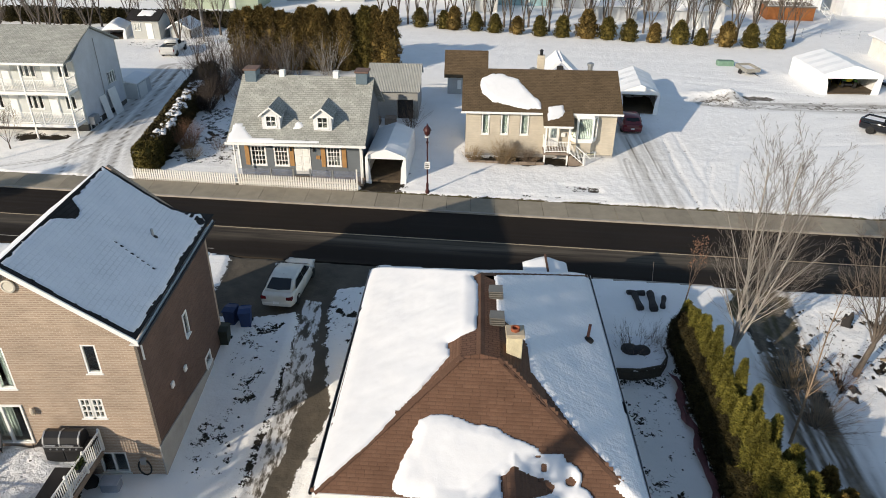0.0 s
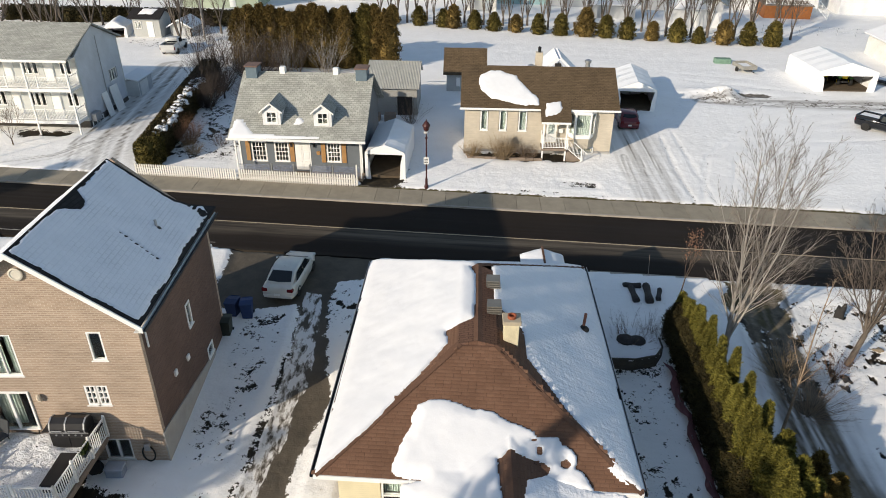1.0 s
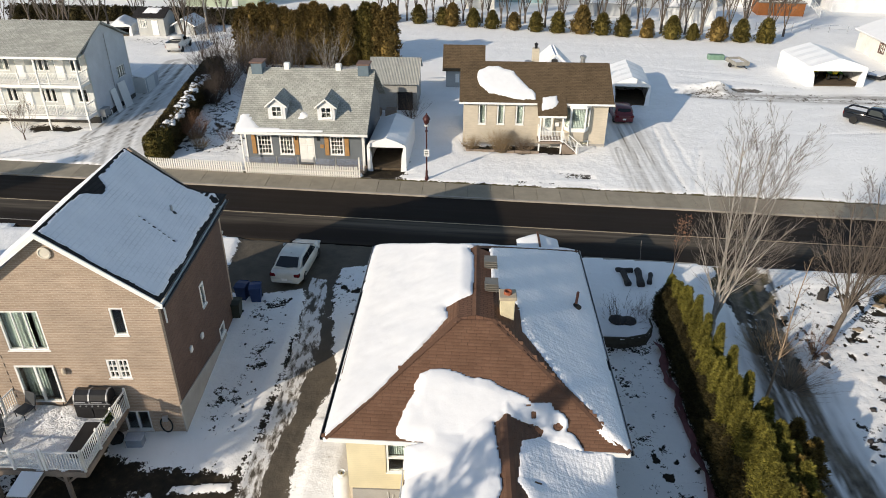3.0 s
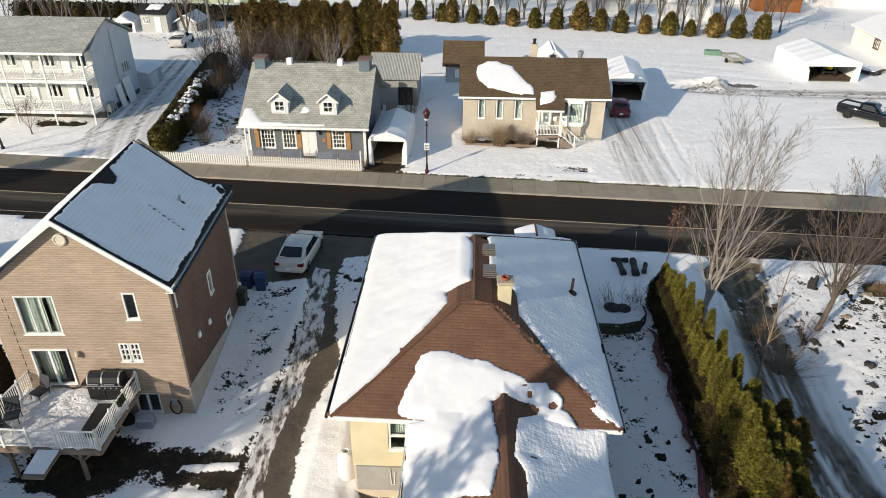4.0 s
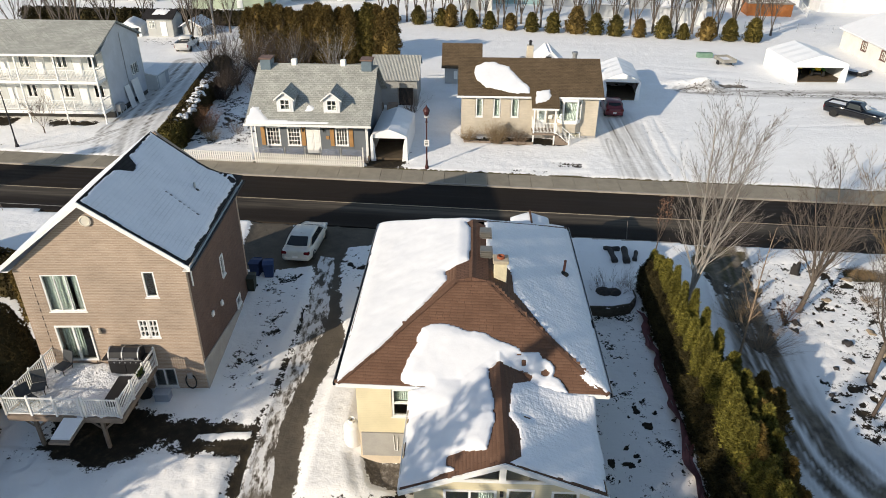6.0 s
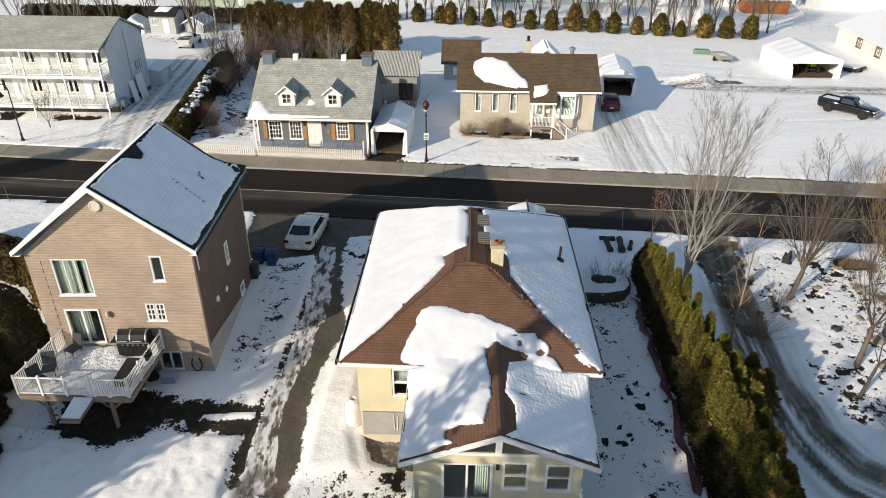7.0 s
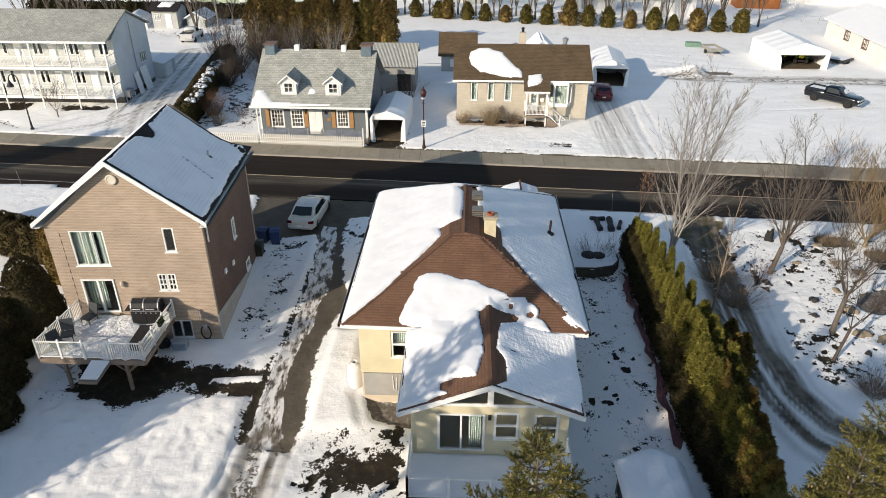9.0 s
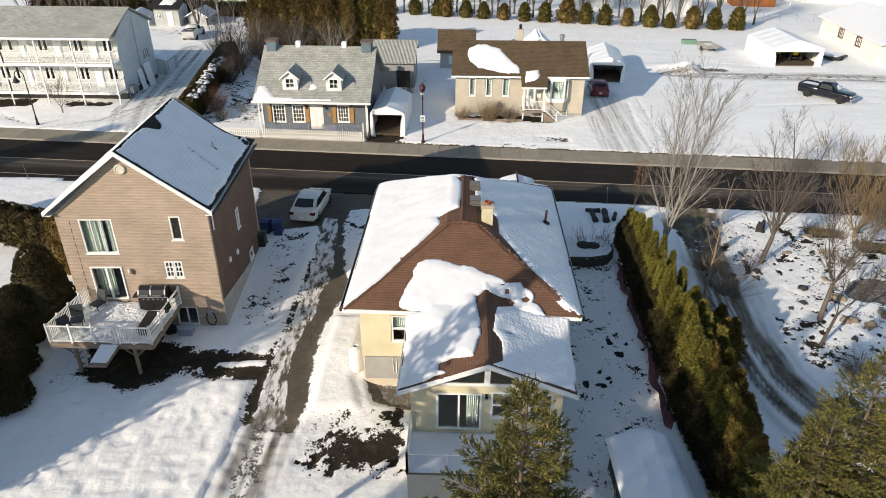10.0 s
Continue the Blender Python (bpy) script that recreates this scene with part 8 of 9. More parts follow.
# ---- bare trees ----
t1 = vase_tree(23, 0.2, 1.2, ((-0.07, 0.02, 10.4, 0.6), (-0.01, 0.12, 9.6, 0.36), (0.13, -0.02, 10.4, 0.62), (0.24, 0.08, 9.8, 0.42), (0.16, -0.18, 9.2, 0.36)), (15, 9, 4), 0.46, 0.4, 0.0052, wander=0.045)
plant_tree("bare_tree", t1, BARK_PALE, 13.5, 28.4, lv(13.5, 28.4), 0, "tall pale leafless maple rising in several straight leaders", twig=TWIG_MAPLE, split=0.012)
t2 = vase_tree(25, 0.15, 2.0, ((-0.22, 0.1, 6.4, 0.6), (0.12, 0.1, 7.4, 0.66), (0.4, -0.1, 6.4, 0.5), (0.0, -0.25, 6.0, 0.4), (-0.4, 0.2, 5.0, 0.36), (0.5, 0.3, 5.4, 0.36)), (13, 8, 4), 0.52, 0.42, 0.005, lean=(0.18, 0.02), wander=0.08)
plant_tree("bare_tree", t2, BARK_GREY, 19.75, 28.3, lv(19.75, 28.3), 0, "leaning leafless tree with many fine brown twigs", twig=TWIG_GREY, split=0.012)
plant_tree("bare_tree", bare_tree(29, 8.4, 0.14, 3.4, 6, 0.5, 5, lean=(0.12, 0.1), fine=0.01), BARK_GREY, 20.9, 22.4, lv(20.9, 22.6), 0, "leaning leafless tree with a thick grey trunk")
plant_tree("bare_tree", bare_tree(31, 6.3, 0.085, 2.6, 4, 0.45, 5, lean=(0.3, 0.18)), TWIG_DARK, 19.9, 20.0, lv(19.7, 19.6), 0, "slender leaning leafless tree")
t3 = vase_tree(33, 0.075, 1.2, ((0.02, 0.02, 6.6, 0.85),), (15, 5, 3), 0.6, 0.27, 0.006, lean=(0.02, 0.0), wander=0.05)
plant_tree("bare_tree", t3, TWIG_BROWN, 14.7, 23.5, lv(14.7, 23.5), 0, "slender upright leafless tree beside the hedge", twig=TWIG_BROWN, split=0.012)
plant_tree("bare_tree", bare_tree(35, 4.6, 0.05, 1.8, 3, 0.22, 3, lean=(0.12, 0.1)), BARK_BROWN, 12.7, 33.8, lv(12.7, 33.8), 0, "thin young tree keeping a few rusty leaves")
plant_tree("bare_tree", bare_tree(37, 8.6, 0.13, 0.9, 12, 0.8, 5, wander=0.24, fine=0.012), TWIG_TAN, 27.2, 31.8, lv(27.2, 31.8), 0, "spreading tan tree with a haze of fine twigs")
plant_tree("bare_tree", bare_tree(39, 6.4, 0.1, 0.6, 11, 0.9, 5, wander=0.26, fine=0.012), TWIG_TAN, 28.9, 29.2, lv(28.9, 29.2), 0, "spreading tan tree with a haze of fine twigs")
rl = np.random.RandomState(4)
Pl = np.stack([12.9 + 0.9 * (rl.rand(160) - 0.4), 33.9 + 0.9 * (rl.rand(160) - 0.4), lv(12.7, 33.8) + 2.6 + 2.0 * rl.rand(160)], 1)
leafy = big_mesh("withered_leaves", *sprig_arrays(Pl, rl.rand(160, 3) - 0.5, 0.12, 0.05, rl), TWIG_RED)
solid("withered_leaves", leafy, None, label="rusty withered leaves hanging on the young tree", category="leaves", kind="stuff")
for k, (x, y, h, s) in enumerate(((-18.0, 73.5, 5.0, 41), (-23.6, 72.5, 5.8, 43), (-31.2, 79.6, 7.5, 45), (-36.5, 92.0, 9.0, 47), (-26.2, 66.0, 4.8, 49), (-24.2, 63.0, 4.0, 50), (-28.5, 77.0, 5.0, 51), (-21.8, 68.0, 4.6, 52), (-25.6, 71.5, 6.0, 54), (-22.8, 75.5, 6.0, 55), (-28.4, 80.0, 6.5, 56), (-20.2, 72.8, 5.5, 57), (-24.0, 66.5, 4.5, 58))):
    plant_tree("garden_tree", bare_tree(s, h, 0.1, 1.0, 6, 0.42, 4), TWIG_DARK, x, y, lv(x, y), 0, "bare brown garden tree with dense twigs", "bare garden trees")
plant_tree("young_tree", bare_tree(53, 4.2, 0.06, 1.0, 6, 0.5, 4), BARK_BROWN, -37.8, 53.3, lv(-37.8, 53.3), 0, "small bare tree on the front lawn")
FAR = []
for k in range(42):
    x = -13.0 + k * 1.36 + 0.5 * math.sin(k * 3.1)
    y = 105.0 - 0.17 * (x + 12) + 1.3 * math.sin(k * 1.7)
    if k < 4:
        FAR.append(plant_tree("row_tree", bare_tree(60 + k, 11.0, 0.17, 2.0, 5, 0.22, 3, wander=0.14, fine=0.02), BARK_GREY, x, y, lv(x, y), 0, "leafless tree in the row behind the young cedars", "row of bare trees"))
    else:
        c = copy_thing(FAR[k % 4], pose(x, y, lv(x, y), 0, 0, k * 63))
        c.scale = (1, 1, 0.85 + 0.3 * abs(math.sin(k)))
for k in range(9):
    x, y = -62 + k * 3.6, 97 + 3 * math.sin(k * 2.2)
    c = copy_thing(FAR[k % 4], pose(x, y, lv(x, y), 0, 0, k * 91))

for k, (x, y, h) in enumerate(((-58.5, 86.0, 12.0), (-55.5, 90.0, 13.0), (-52.5, 87.5, 12.0), (-50.0, 92.0, 12.5), (-36.0, 87.0, 11.0))):
    plant_tree("garden_tree", bare_tree(90 + k, h, 0.26, 1.2, 5, 0.35, 3, wander=0.16, fine=0.025), BARK_GREY, x, y, lv(x, y), 0, "large bare tree with several dark trunks", "bare garden trees")

# shrubs
SHRUBS = [
    (3.2, 53.1, 1.9, 1.1, 260, TWIG_TAN, "rounded leafless shrub before the bungalow"),
    (5.2, 53.3, 1.2, 0.9, 160, TWIG_BROWN, "rounded leafless shrub before the bungalow"),
    (0.7, 53.2, 1.3, 0.7, 160, TWIG_TAN, "dry golden grass clump before the bungalow"),
    (-23.3, 54.6, 2.2, 1.1, 240, TWIG_RED, "reddish leafless shrub in the cottage garden"),
    (-22.2, 52.6, 1.3, 0.9, 110, TWIG_TAN, "tan leafless shrub in the cottage garden"),
    (-20.6, 54.4, 1.4, 0.9, 60, BARK_BROWN, "brown leafless shrub in the cottage garden"),
    (16.5, 24.9, 2.0, 2.0, 130, TWIG_BROWN, "brown leafless shrub beside the track"),
    (16.3, 27.4, 1.6, 1.9, 120, TWIG_TAN, "brown leafless shrub beside the track"),
    (20.9, 17.7, 1.4, 1.1, 200, TWIG_BROWN, "dry brown shrub on the bank"),
    (29.8, 33.6, 3.6, 2.2, 130, TWIG_TAN, "tan leafless shrub by the road"),
    (24.9, 28.0, 1.0, 0.9, 70, BARK_BROWN, "low brown shrub on the bank"),
]
SHRUBS += [
    (25.2, 32.5, 0.6, 1.1, 260, TWIG_TAN, "low mound of dry tan grass"),
    (26.2, 32.2, 0.5, 0.9, 200, TWIG_TAN, "low mound of dry tan grass"),
    (27.5, 30.6, 0.6, 1.1, 240, TWIG_TAN, "low mound of dry tan grass"),
    (28.9, 30.0, 0.6, 1.1, 240, TWIG_TAN, "low mound of dry tan grass"),
    (24.5, 29.5, 0.45, 0.7, 160, TWIG_TAN, "low mound of dry tan grass"),
    (9.0, 29.3, 1.9, 1.1, 60, BARK_BROWN, "thin bare stems in the raised bed"),
    (10.1, 29.5, 1.6, 0.8, 40, BARK_BROWN, "thin bare stems in the raised bed"),
    (-25.2, 68.5, 3.4, 2.0, 224, TWIG_DARK, "dark leafless shrub in the cottage garden"),
    (-22.5, 72.0, 3.6, 2.2, 224, TWIG_DARK, "dark leafless shrub in the cottage garden"),
    (-28.2, 74.5, 3.8, 2.2, 224, TWIG_DARK, "dark leafless shrub in the cottage garden"),
    (-25.0, 75.2, 5.0, 2.6, 70, BARK_PALE, "tall tan leafless shrub before the cedars"),
    (-15.4, 75.8, 4.6, 2.0, 60, BARK_PALE, "tall tan leafless shrub before the cedars"),
    (-20.0, 76.0, 4.2, 1.8, 60, BARK_PALE, "tall tan leafless shrub before the cedars"),
]
SHRUBS += [
    (-25.0, 64.0, 3.0, 1.7, 240, TWIG_DARK, "dark leafless shrub in the cottage garden"),
    (-20.6, 64.5, 2.8, 1.6, 208, TWIG_DARK, "dark leafless shrub in the cottage garden"),
    (-19.4, 68.5, 3.0, 1.8, 208, TWIG_DARK, "dark leafless shrub in the cottage garden"),
    (18.6, 27.4, 1.8, 0.7, 40, TWIG_RED, "small bush with rusty leaves"),
    (-4.9, 60.5, 2.4, 1.1, 80, BARK_BROWN, "brown leafless shrub behind the cottage"),
]
for k, (x, y, h, r, n, m, lab) in enumerate(SHRUBS):
    segs = bush(900 + k, h, r, n, 0.011 if h < 3 else 0.018)
    solid("leafless_shrub", big_mesh("leafless_shrub", *tube_arrays(segs, 3), m), None, x, y, lv(x, y), 0, lab, "shrub")


# ---- back deck of the brick house ----
dk = thing("wooden_deck", -16.8, 18.5, -0.3, 2.0, "raised deck with white railings and snow on its boards", "deck")
D0 = pose(-16.8, 18.5, -0.3, 0, 0, 2.0).inverted()
DZ = 1.72
TRODDEN = snow_material("trodden_snow", (0.8, 0.81, 0.83), 4.5, 1.0, 0.2)


def brick_deck():
    x0, x1, y0, y1 = -19.25, -14.2, 16.7, 20.3
    for i in range(24):
        part("board", Geo(D0).box(x0, x1, y0 + i * 0.15, y0 + i * 0.15 + 0.14, DZ - 0.05, DZ), WOOD_GREY, dk)
    part("rim_joist", Geo(D0).box(x0, x1, y0 - 0.05, y0 - 0.004, DZ - 0.28, DZ - 0.02).box(x1 + 0.004, x1 + 0.05, y0, y1, DZ - 0.28, DZ - 0.02).box(x0 - 0.05, x0 - 0.004, y0, y1, DZ - 0.28, DZ - 0.02), WOOD_GREY, dk)
    for x in (-18.3, -15.3):
        p = part("support_post", Geo(D0).box(x - 0.07, x + 0.07, 16.9, 17.04, -0.6, DZ - 0.28), WOOD_GREY, dk, "weathered support post")
        for s in (-1, 1):
            part("brace", Geo(D0).tube((x, 16.97, 0.75), (x + s * 0.75, 16.97, DZ - 0.29), 0.05, n=4), WOOD_GREY, p)
    snow_cap("deck_snow", [(x0 + 0.1, y0 + 0.1), (x1 - 0.1, y0 + 0.1), (x1 - 0.1, y1 - 0.1), (x0 + 0.1, y1 - 0.1)], lambda x, y: DZ, 0.13, dk, TRODDEN, "trodden lumpy snow on the boards", rag=0.15, seed=51, step=0.05, soft=0.15, rough_top=0.16)
    V = lambda x, y: D0 @ Vector((x, y, DZ))
    railing(dk, V(x0, y0), V(-15.9, y0), 1.0, 9.0, posts=4)
    railing(dk, V(-15.75, y0), V(x1, y0), 1.0, 0.11, posts=2)
    railing(dk, V(x1, y0), V(x1 + 0.1, y1), 1.0, 0.11, posts=4)
    railing(dk, V(x0, y0), V(x0 + 0.35, y1 + 0.1), 1.0, 0.11, posts=5)
    tint = Mat("clear_deck_panel", 0.08, 0, 0.5)
    tint.color((0.6, 0.66, 0.66))
    tint.b.inputs["Alpha"].default_value = 0.16
    for a, b in ((x0 + 0.1, -18.2), (-18.05, -17.1), (-16.95, -16.0)):
        part("glass_panel", Geo(D0).box(a, b, y0 - 0.008, y0 + 0.004, DZ + 0.15, DZ + 0.92), tint.m, dk, "clear railing panel")
    part("ramp", Geo(D0).slab([(-17.0, 15.7, 1.2), (-16.1, 15.7, 1.2), (-15.8, 16.64, DZ - 0.1), (-16.75, 16.64, DZ - 0.1)], 0.08), WOOD_GREY, dk, "sloping boards off the deck edge")
    part("ramp_side", Geo(D0).box(-17.0, -16.1, 15.62, 15.69, 1.1, 1.22), WOOD_GREY, dk)
    part("ramp_snow", Geo(D0).slab([(-16.95, 15.75, 1.3), (-16.15, 15.75, 1.3), (-15.85, 16.6, DZ + 0.02), (-16.7, 16.6, DZ + 0.02)], 0.07), SNOW, dk)


brick_deck()


GLOSS_BLACK = surf("glossy_black_enamel", (0.01, 0.01, 0.011), 0.1, 3, 20, 0.55, bump=0.0)


def barbecue():
    r = thing("gas_barbecue", -15.15, 19.85, DZ, 2, "black gas barbecue with a closed lid on the deck", "barbecue")
    part("cabinet", Geo().soft(-0.8, 0.8, -0.32, 0.32, 0.05, 0.85, 0.03), BLACK, r)
    lid = [(-0.32, 0.86), (0.32, 0.86), (0.32, 1.14), (0.22, 1.32), (-0.02, 1.4), (-0.24, 1.28), (-0.34, 1.06)]
    part("lid", Geo().prism(lid, -0.72, 0.72, "x"), BLACK, r, "domed black lid")
    for x in (-0.74, -0.12, 0.62):
        part("lid_band", Geo().prism([(a * 1.04, 0.86 + (b - 0.86) * 1.04) for a, b in lid], x, x + 0.06, "x"), STEEL, r, "polished steel lid band")
    for a, b in ((-0.6, -0.2), (0.05, 0.5)):
        part("handle", Geo().tube((a, -0.42, 1.04), (b, -0.42, 1.04), 0.022), STEEL, r, "steel lid handle")
    for x in (-1.1, 0.82):
        part("side_shelf", Geo().soft(x, x + 0.28, -0.28, 0.28, 0.82, 0.87, 0.015), BLACK, r)
    for k in range(5):
        part("knob", Geo(pose(-0.5 + 0.25 * k, -0.31, 0.76, 90)).lathe([(0.04, 0), (0.035, 0.04)], 10), STEEL, r)
    part("control_panel", Geo().box(-0.78, 0.78, -0.345, -0.325, 0.86, 0.9), STEEL, r)
    for x in (-0.4, 0.4):
        part("door", Geo().soft(x - 0.37, x + 0.37, -0.345, -0.322, 0.1, 0.66, 0.008), GLOSS_BLACK, r, "black cabinet door")


barbecue()
CLOTH = surf("dark_grey_cover", (0.05, 0.055, 0.06), 0.25, 3, 20, 0.8, bump=0.4, dist=0.03)


def deck_things():
    for x, y, rz, nm in ((-18.55, 18.1, 20, "deck_chair"), (-18.5, 17.25, 60, "deck_chair"), (-18.2, 19.6, -20, "deck_chair")):
        c = thing(nm, x, y, DZ, rz, "dark folded deck chair dusted with snow", "chair", "deck chairs")
        part("seat", Geo().soft(-0.3, 0.3, -0.3, 0.3, 0.36, 0.44, 0.02), CLOTH, c)
        part("backrest", Geo(pose(0, 0.28, 0.44, -15)).soft(-0.3, 0.3, 0, 0.06, 0, 0.6, 0.02), CLOTH, c)
        for sx in (-0.26, 0.26):
            for sy in (-0.26, 0.26):
                part("leg", Geo().tube((sx, sy, 0), (sx, sy, 0.37), 0.02, n=6), BLACK, c)
    b = thing("deck_box", -14.75, 18.0, DZ, 2, "low dark storage box along the railing", "box")
    part("body", Geo().soft(-0.35, 0.35, -0.8, 0.8, 0, 0.5, 0.03), CLOTH, b)
    part("lid", Geo().soft(-0.38, 0.38, -0.83, 0.83, 0.502, 0.56, 0.02), BLACK, b)
    s = thing("snow_shovel", -16.6, 19.8, DZ + 0.1, 35, "dark snow shovel lying on the deck", "shovel")
    part("shaft", Geo().tube((0, 0, 0.05), (0, 1.0, 0.12), 0.018, n=6), BLACK, s)
    part("blade", Geo().soft(-0.22, 0.22, -0.35, 0.0, 0.03, 0.07, 0.01), BLACK, s)
    ac = thing("storage_bin", -13.85, 19.75, lv(-14, 19.7), 3, "blue-grey plastic storage bin against the brick wall", "bin")
    part("case", Geo().soft(-0.36, 0.36, -0.24, 0.24, 0.1, 0.55, 0.04), surf("grey_plastic", (0.26, 0.31, 0.38), 0.15, 4, 30, 0.6), ac)
    part("lid", Geo().soft(-0.39, 0.39, -0.27, 0.27, 0.552, 0.61, 0.025), surf("pale_plastic_lid", (0.4, 0.45, 0.52), 0.15, 4, 30, 0.6), ac, "pale lid")
    for x in (-14.75, -15.35):
        solid("old_tyre", Geo(pose(0, 0, 0.32, 70)).lathe([(0.2, -0.1), (0.3, -0.11), (0.33, 0), (0.3, 0.11), (0.2, 0.1)], 18), RUBBER, x, 19.85, lv(x, 19.85), 10, "old black tyre leaning on the wall", "tyre", "old tyres")
    h = thing("hose_reel", -12.62, 20.38, 0.78, 3, "dark garden hose coiled on the brick wall", "hose")
    g = Geo()
    for k in range(18):
        a0, a1 = 6.283 * k / 18, 6.283 * (k + 1) / 18
        g.tube((0.25 * math.cos(a0), -0.05, 0.42 * math.sin(a0)), (0.25 * math.cos(a1), -0.05, 0.42 * math.sin(a1)), 0.035, n=5)
    part("coil", g, RUBBER, h)
    part("hanger", Geo().soft(-0.12, 0.12, -0.12, 0.04, 0.2, 0.5, 0.02), STEEL, h)

    p = thing("railing_planter", -14.1, 18.75, DZ + 0.62, 2, "small planter with green leaves on the railing", "planter")
    part("box", Geo().soft(-0.1, 0.1, -0.25, 0.25, 0.0, 0.16, 0.02), CLOTH, p)
    rp = np.random.RandomState(6)
    P = np.stack([0.14 * (rp.rand(140) - 0.5), 0.5 * (rp.rand(140) - 0.5), 0.12 + 0.12 * rp.rand(140)], 1)
    part("leaves", big_mesh("leaves", *sprig_arrays(P, np.array([0, 0, 0.5]) + rp.rand(140, 3) - 0.5, 0.22, 0.04, rp), THUJA_LEAF), THUJA_LEAF, p)


THUJA_LEAF = leaf_material("planter_leaves", (0.025, 0.04, 0.01), (0.05, 0.075, 0.02), (0.1, 0.13, 0.04))
deck_things()


# ---- drive and yard ----
def wheelie_bin(x, y, rz, c, label):
    b = thing("wheeled_bin", x, y, lv(x, y) + 0.05, rz, label, "bin", "wheeled bins")
    m = surf("bin_plastic", c, 0.2, 3, 25, 0.6)
    g = Geo()
    loft(g, [[(-0.26, -0.3, 0.06), (0.26, -0.3, 0.06), (0.26, 0.3, 0.06), (-0.26, 0.3, 0.06)], [(-0.31, -0.38, 0.95), (0.31, -0.38, 0.95), (0.31, 0.38, 0.95), (-0.31, 0.38, 0.95)]])
    part("body", g, m, b)
    part("lid", Geo().prism([(-0.42, 0.955), (0.42, 0.955), (0.42, 1.0), (0.0, 1.08), (-0.42, 1.03)], -0.33, 0.33, "x"), m, b)
    part("handle", Geo().tube((-0.25, 0.45, 1.0), (0.25, 0.45, 1.0), 0.02, n=6), m, b)
    for s in (-1, 1):
        part("wheel", Geo(pose(s * 0.3, 0.32, 0.11, 0, 90)).lathe([(0.04, -0.03), (0.11, -0.03), (0.11, 0.03), (0.04, 0.03)], 12), RUBBER, b)


wheelie_bin(-11.55, 30.9, 10, (0.02, 0.045, 0.13), "dark blue wheeled bin beside the drive")
wheelie_bin(-12.35, 31.0, -6, (0.018, 0.035, 0.1), "dark blue wheeled bin beside the drive")
wheelie_bin(-12.25, 29.3, 4, (0.03, 0.035, 0.025), "dark green wheeled bin against the brick wall")


def propane(x, y):
    t = thing("propane_tank", x, y, lv(x, y) + 0.1, 0, "tall white propane tank beside the yellow house", "gas tank", "propane tanks")
    part("body", Geo().lathe([(0.3, 0), (0.36, 0.1), (0.37, 0.25), (0.37, 1.1), (0.32, 1.25), (0.16, 1.33)], 20), WHITE, t, "", True)
    part("collar", Geo().lathe([(0.15, 1.3), (0.16, 1.5), (0.14, 1.5), (0.13, 1.32)], 14), WHITE, t)
    part("valve", Geo().tube((0, 0, 1.3), (0, 0, 1.45), 0.04, n=8), surf("brass", (0.4, 0.28, 0.08), 0.2, 8, 40, 0.4, 0.8), t)


propane(-4.35, 17.45)


def raised_bed():
    r = thing("raised_bed", 9.3, 28.6, 0.2, 0, "curved raised garden bed with a dark timber edge and snow", "garden bed")
    m = Matrix.Translation((-9.3, -28.6, -0.2))
    poly = [(7.2, 27.45), (8.9, 27.45), (10.0, 27.8), (10.45, 28.5), (10.45, 29.3), (10.1, 30.1), (8.4, 30.4), (7.2, 30.3)]
    g = Geo(m)
    for (xa, ya), (xb, yb) in zip(poly, poly[1:] + poly[:1]):
        L = math.hypot(xb - xa, yb - ya)
        mm = pose(xa, ya, 0, 0, 0, math.degrees(math.atan2(yb - ya, xb - xa)))
        for k in range(5 if ya < 28.6 else 4):
            part("timber", Geo(m @ mm).soft(0.0, L, -0.05, 0.05, -0.1 + k * 0.22, 0.11 + k * 0.22, 0.015), WOOD_DARK, r)
    snow_cap("bed_snow", [(8.8 + (p[0] - 8.8) * 0.95, 28.9 + (p[1] - 28.9) * 0.94) for p in poly], lambda x, y: 0.95, 0.09, r, SNOW, "snow in the bed", rag=0.1, seed=61)
    for k, (x, y, s) in enumerate(((8.65, 28.9, 0.5), (9.25, 28.85, 0.45))):
        part("mulch_mound", Geo(m).lathe([(s, 0.95), (s * 0.9, 1.12), (s * 0.4, 1.24)], 12, (x, y, 0)), DARK_ROCK, r, "dark mulch mound")


WOOD_DARK = surf("dark_timber", (0.07, 0.06, 0.045), 0.3, 3, 25, 0.9)
raised_bed()


def stone(seed, x, y, sx, sy, sz, m, label, group="", name="boulder", rz=0):
    rng = random.Random(seed)
    b = bmesh.new()
    bmesh.ops.create_icosphere(b, subdivisions=3, radius=1.0)
    off = Vector((rng.random() * 50, rng.random() * 50, rng.random() * 50))
    for v in b.verts:
        k = 0.75 + 0.5 * noise.noise(v.co * 1.3 + off) + 0.15 * noise.noise(v.co * 4 + off)
        v.co = Vector((v.co.x * sx * k, v.co.y * sy * k, max(-0.3, v.co.z) * sz * k))
    me = bpy.data.meshes.new(name)
    b.to_mesh(me)
    b.free()
    me.materials.append(m)
    me.shade_smooth()
    return solid(name, me, None, x, y, lv(x, y) + 0.05, rz, label, "stone", group)


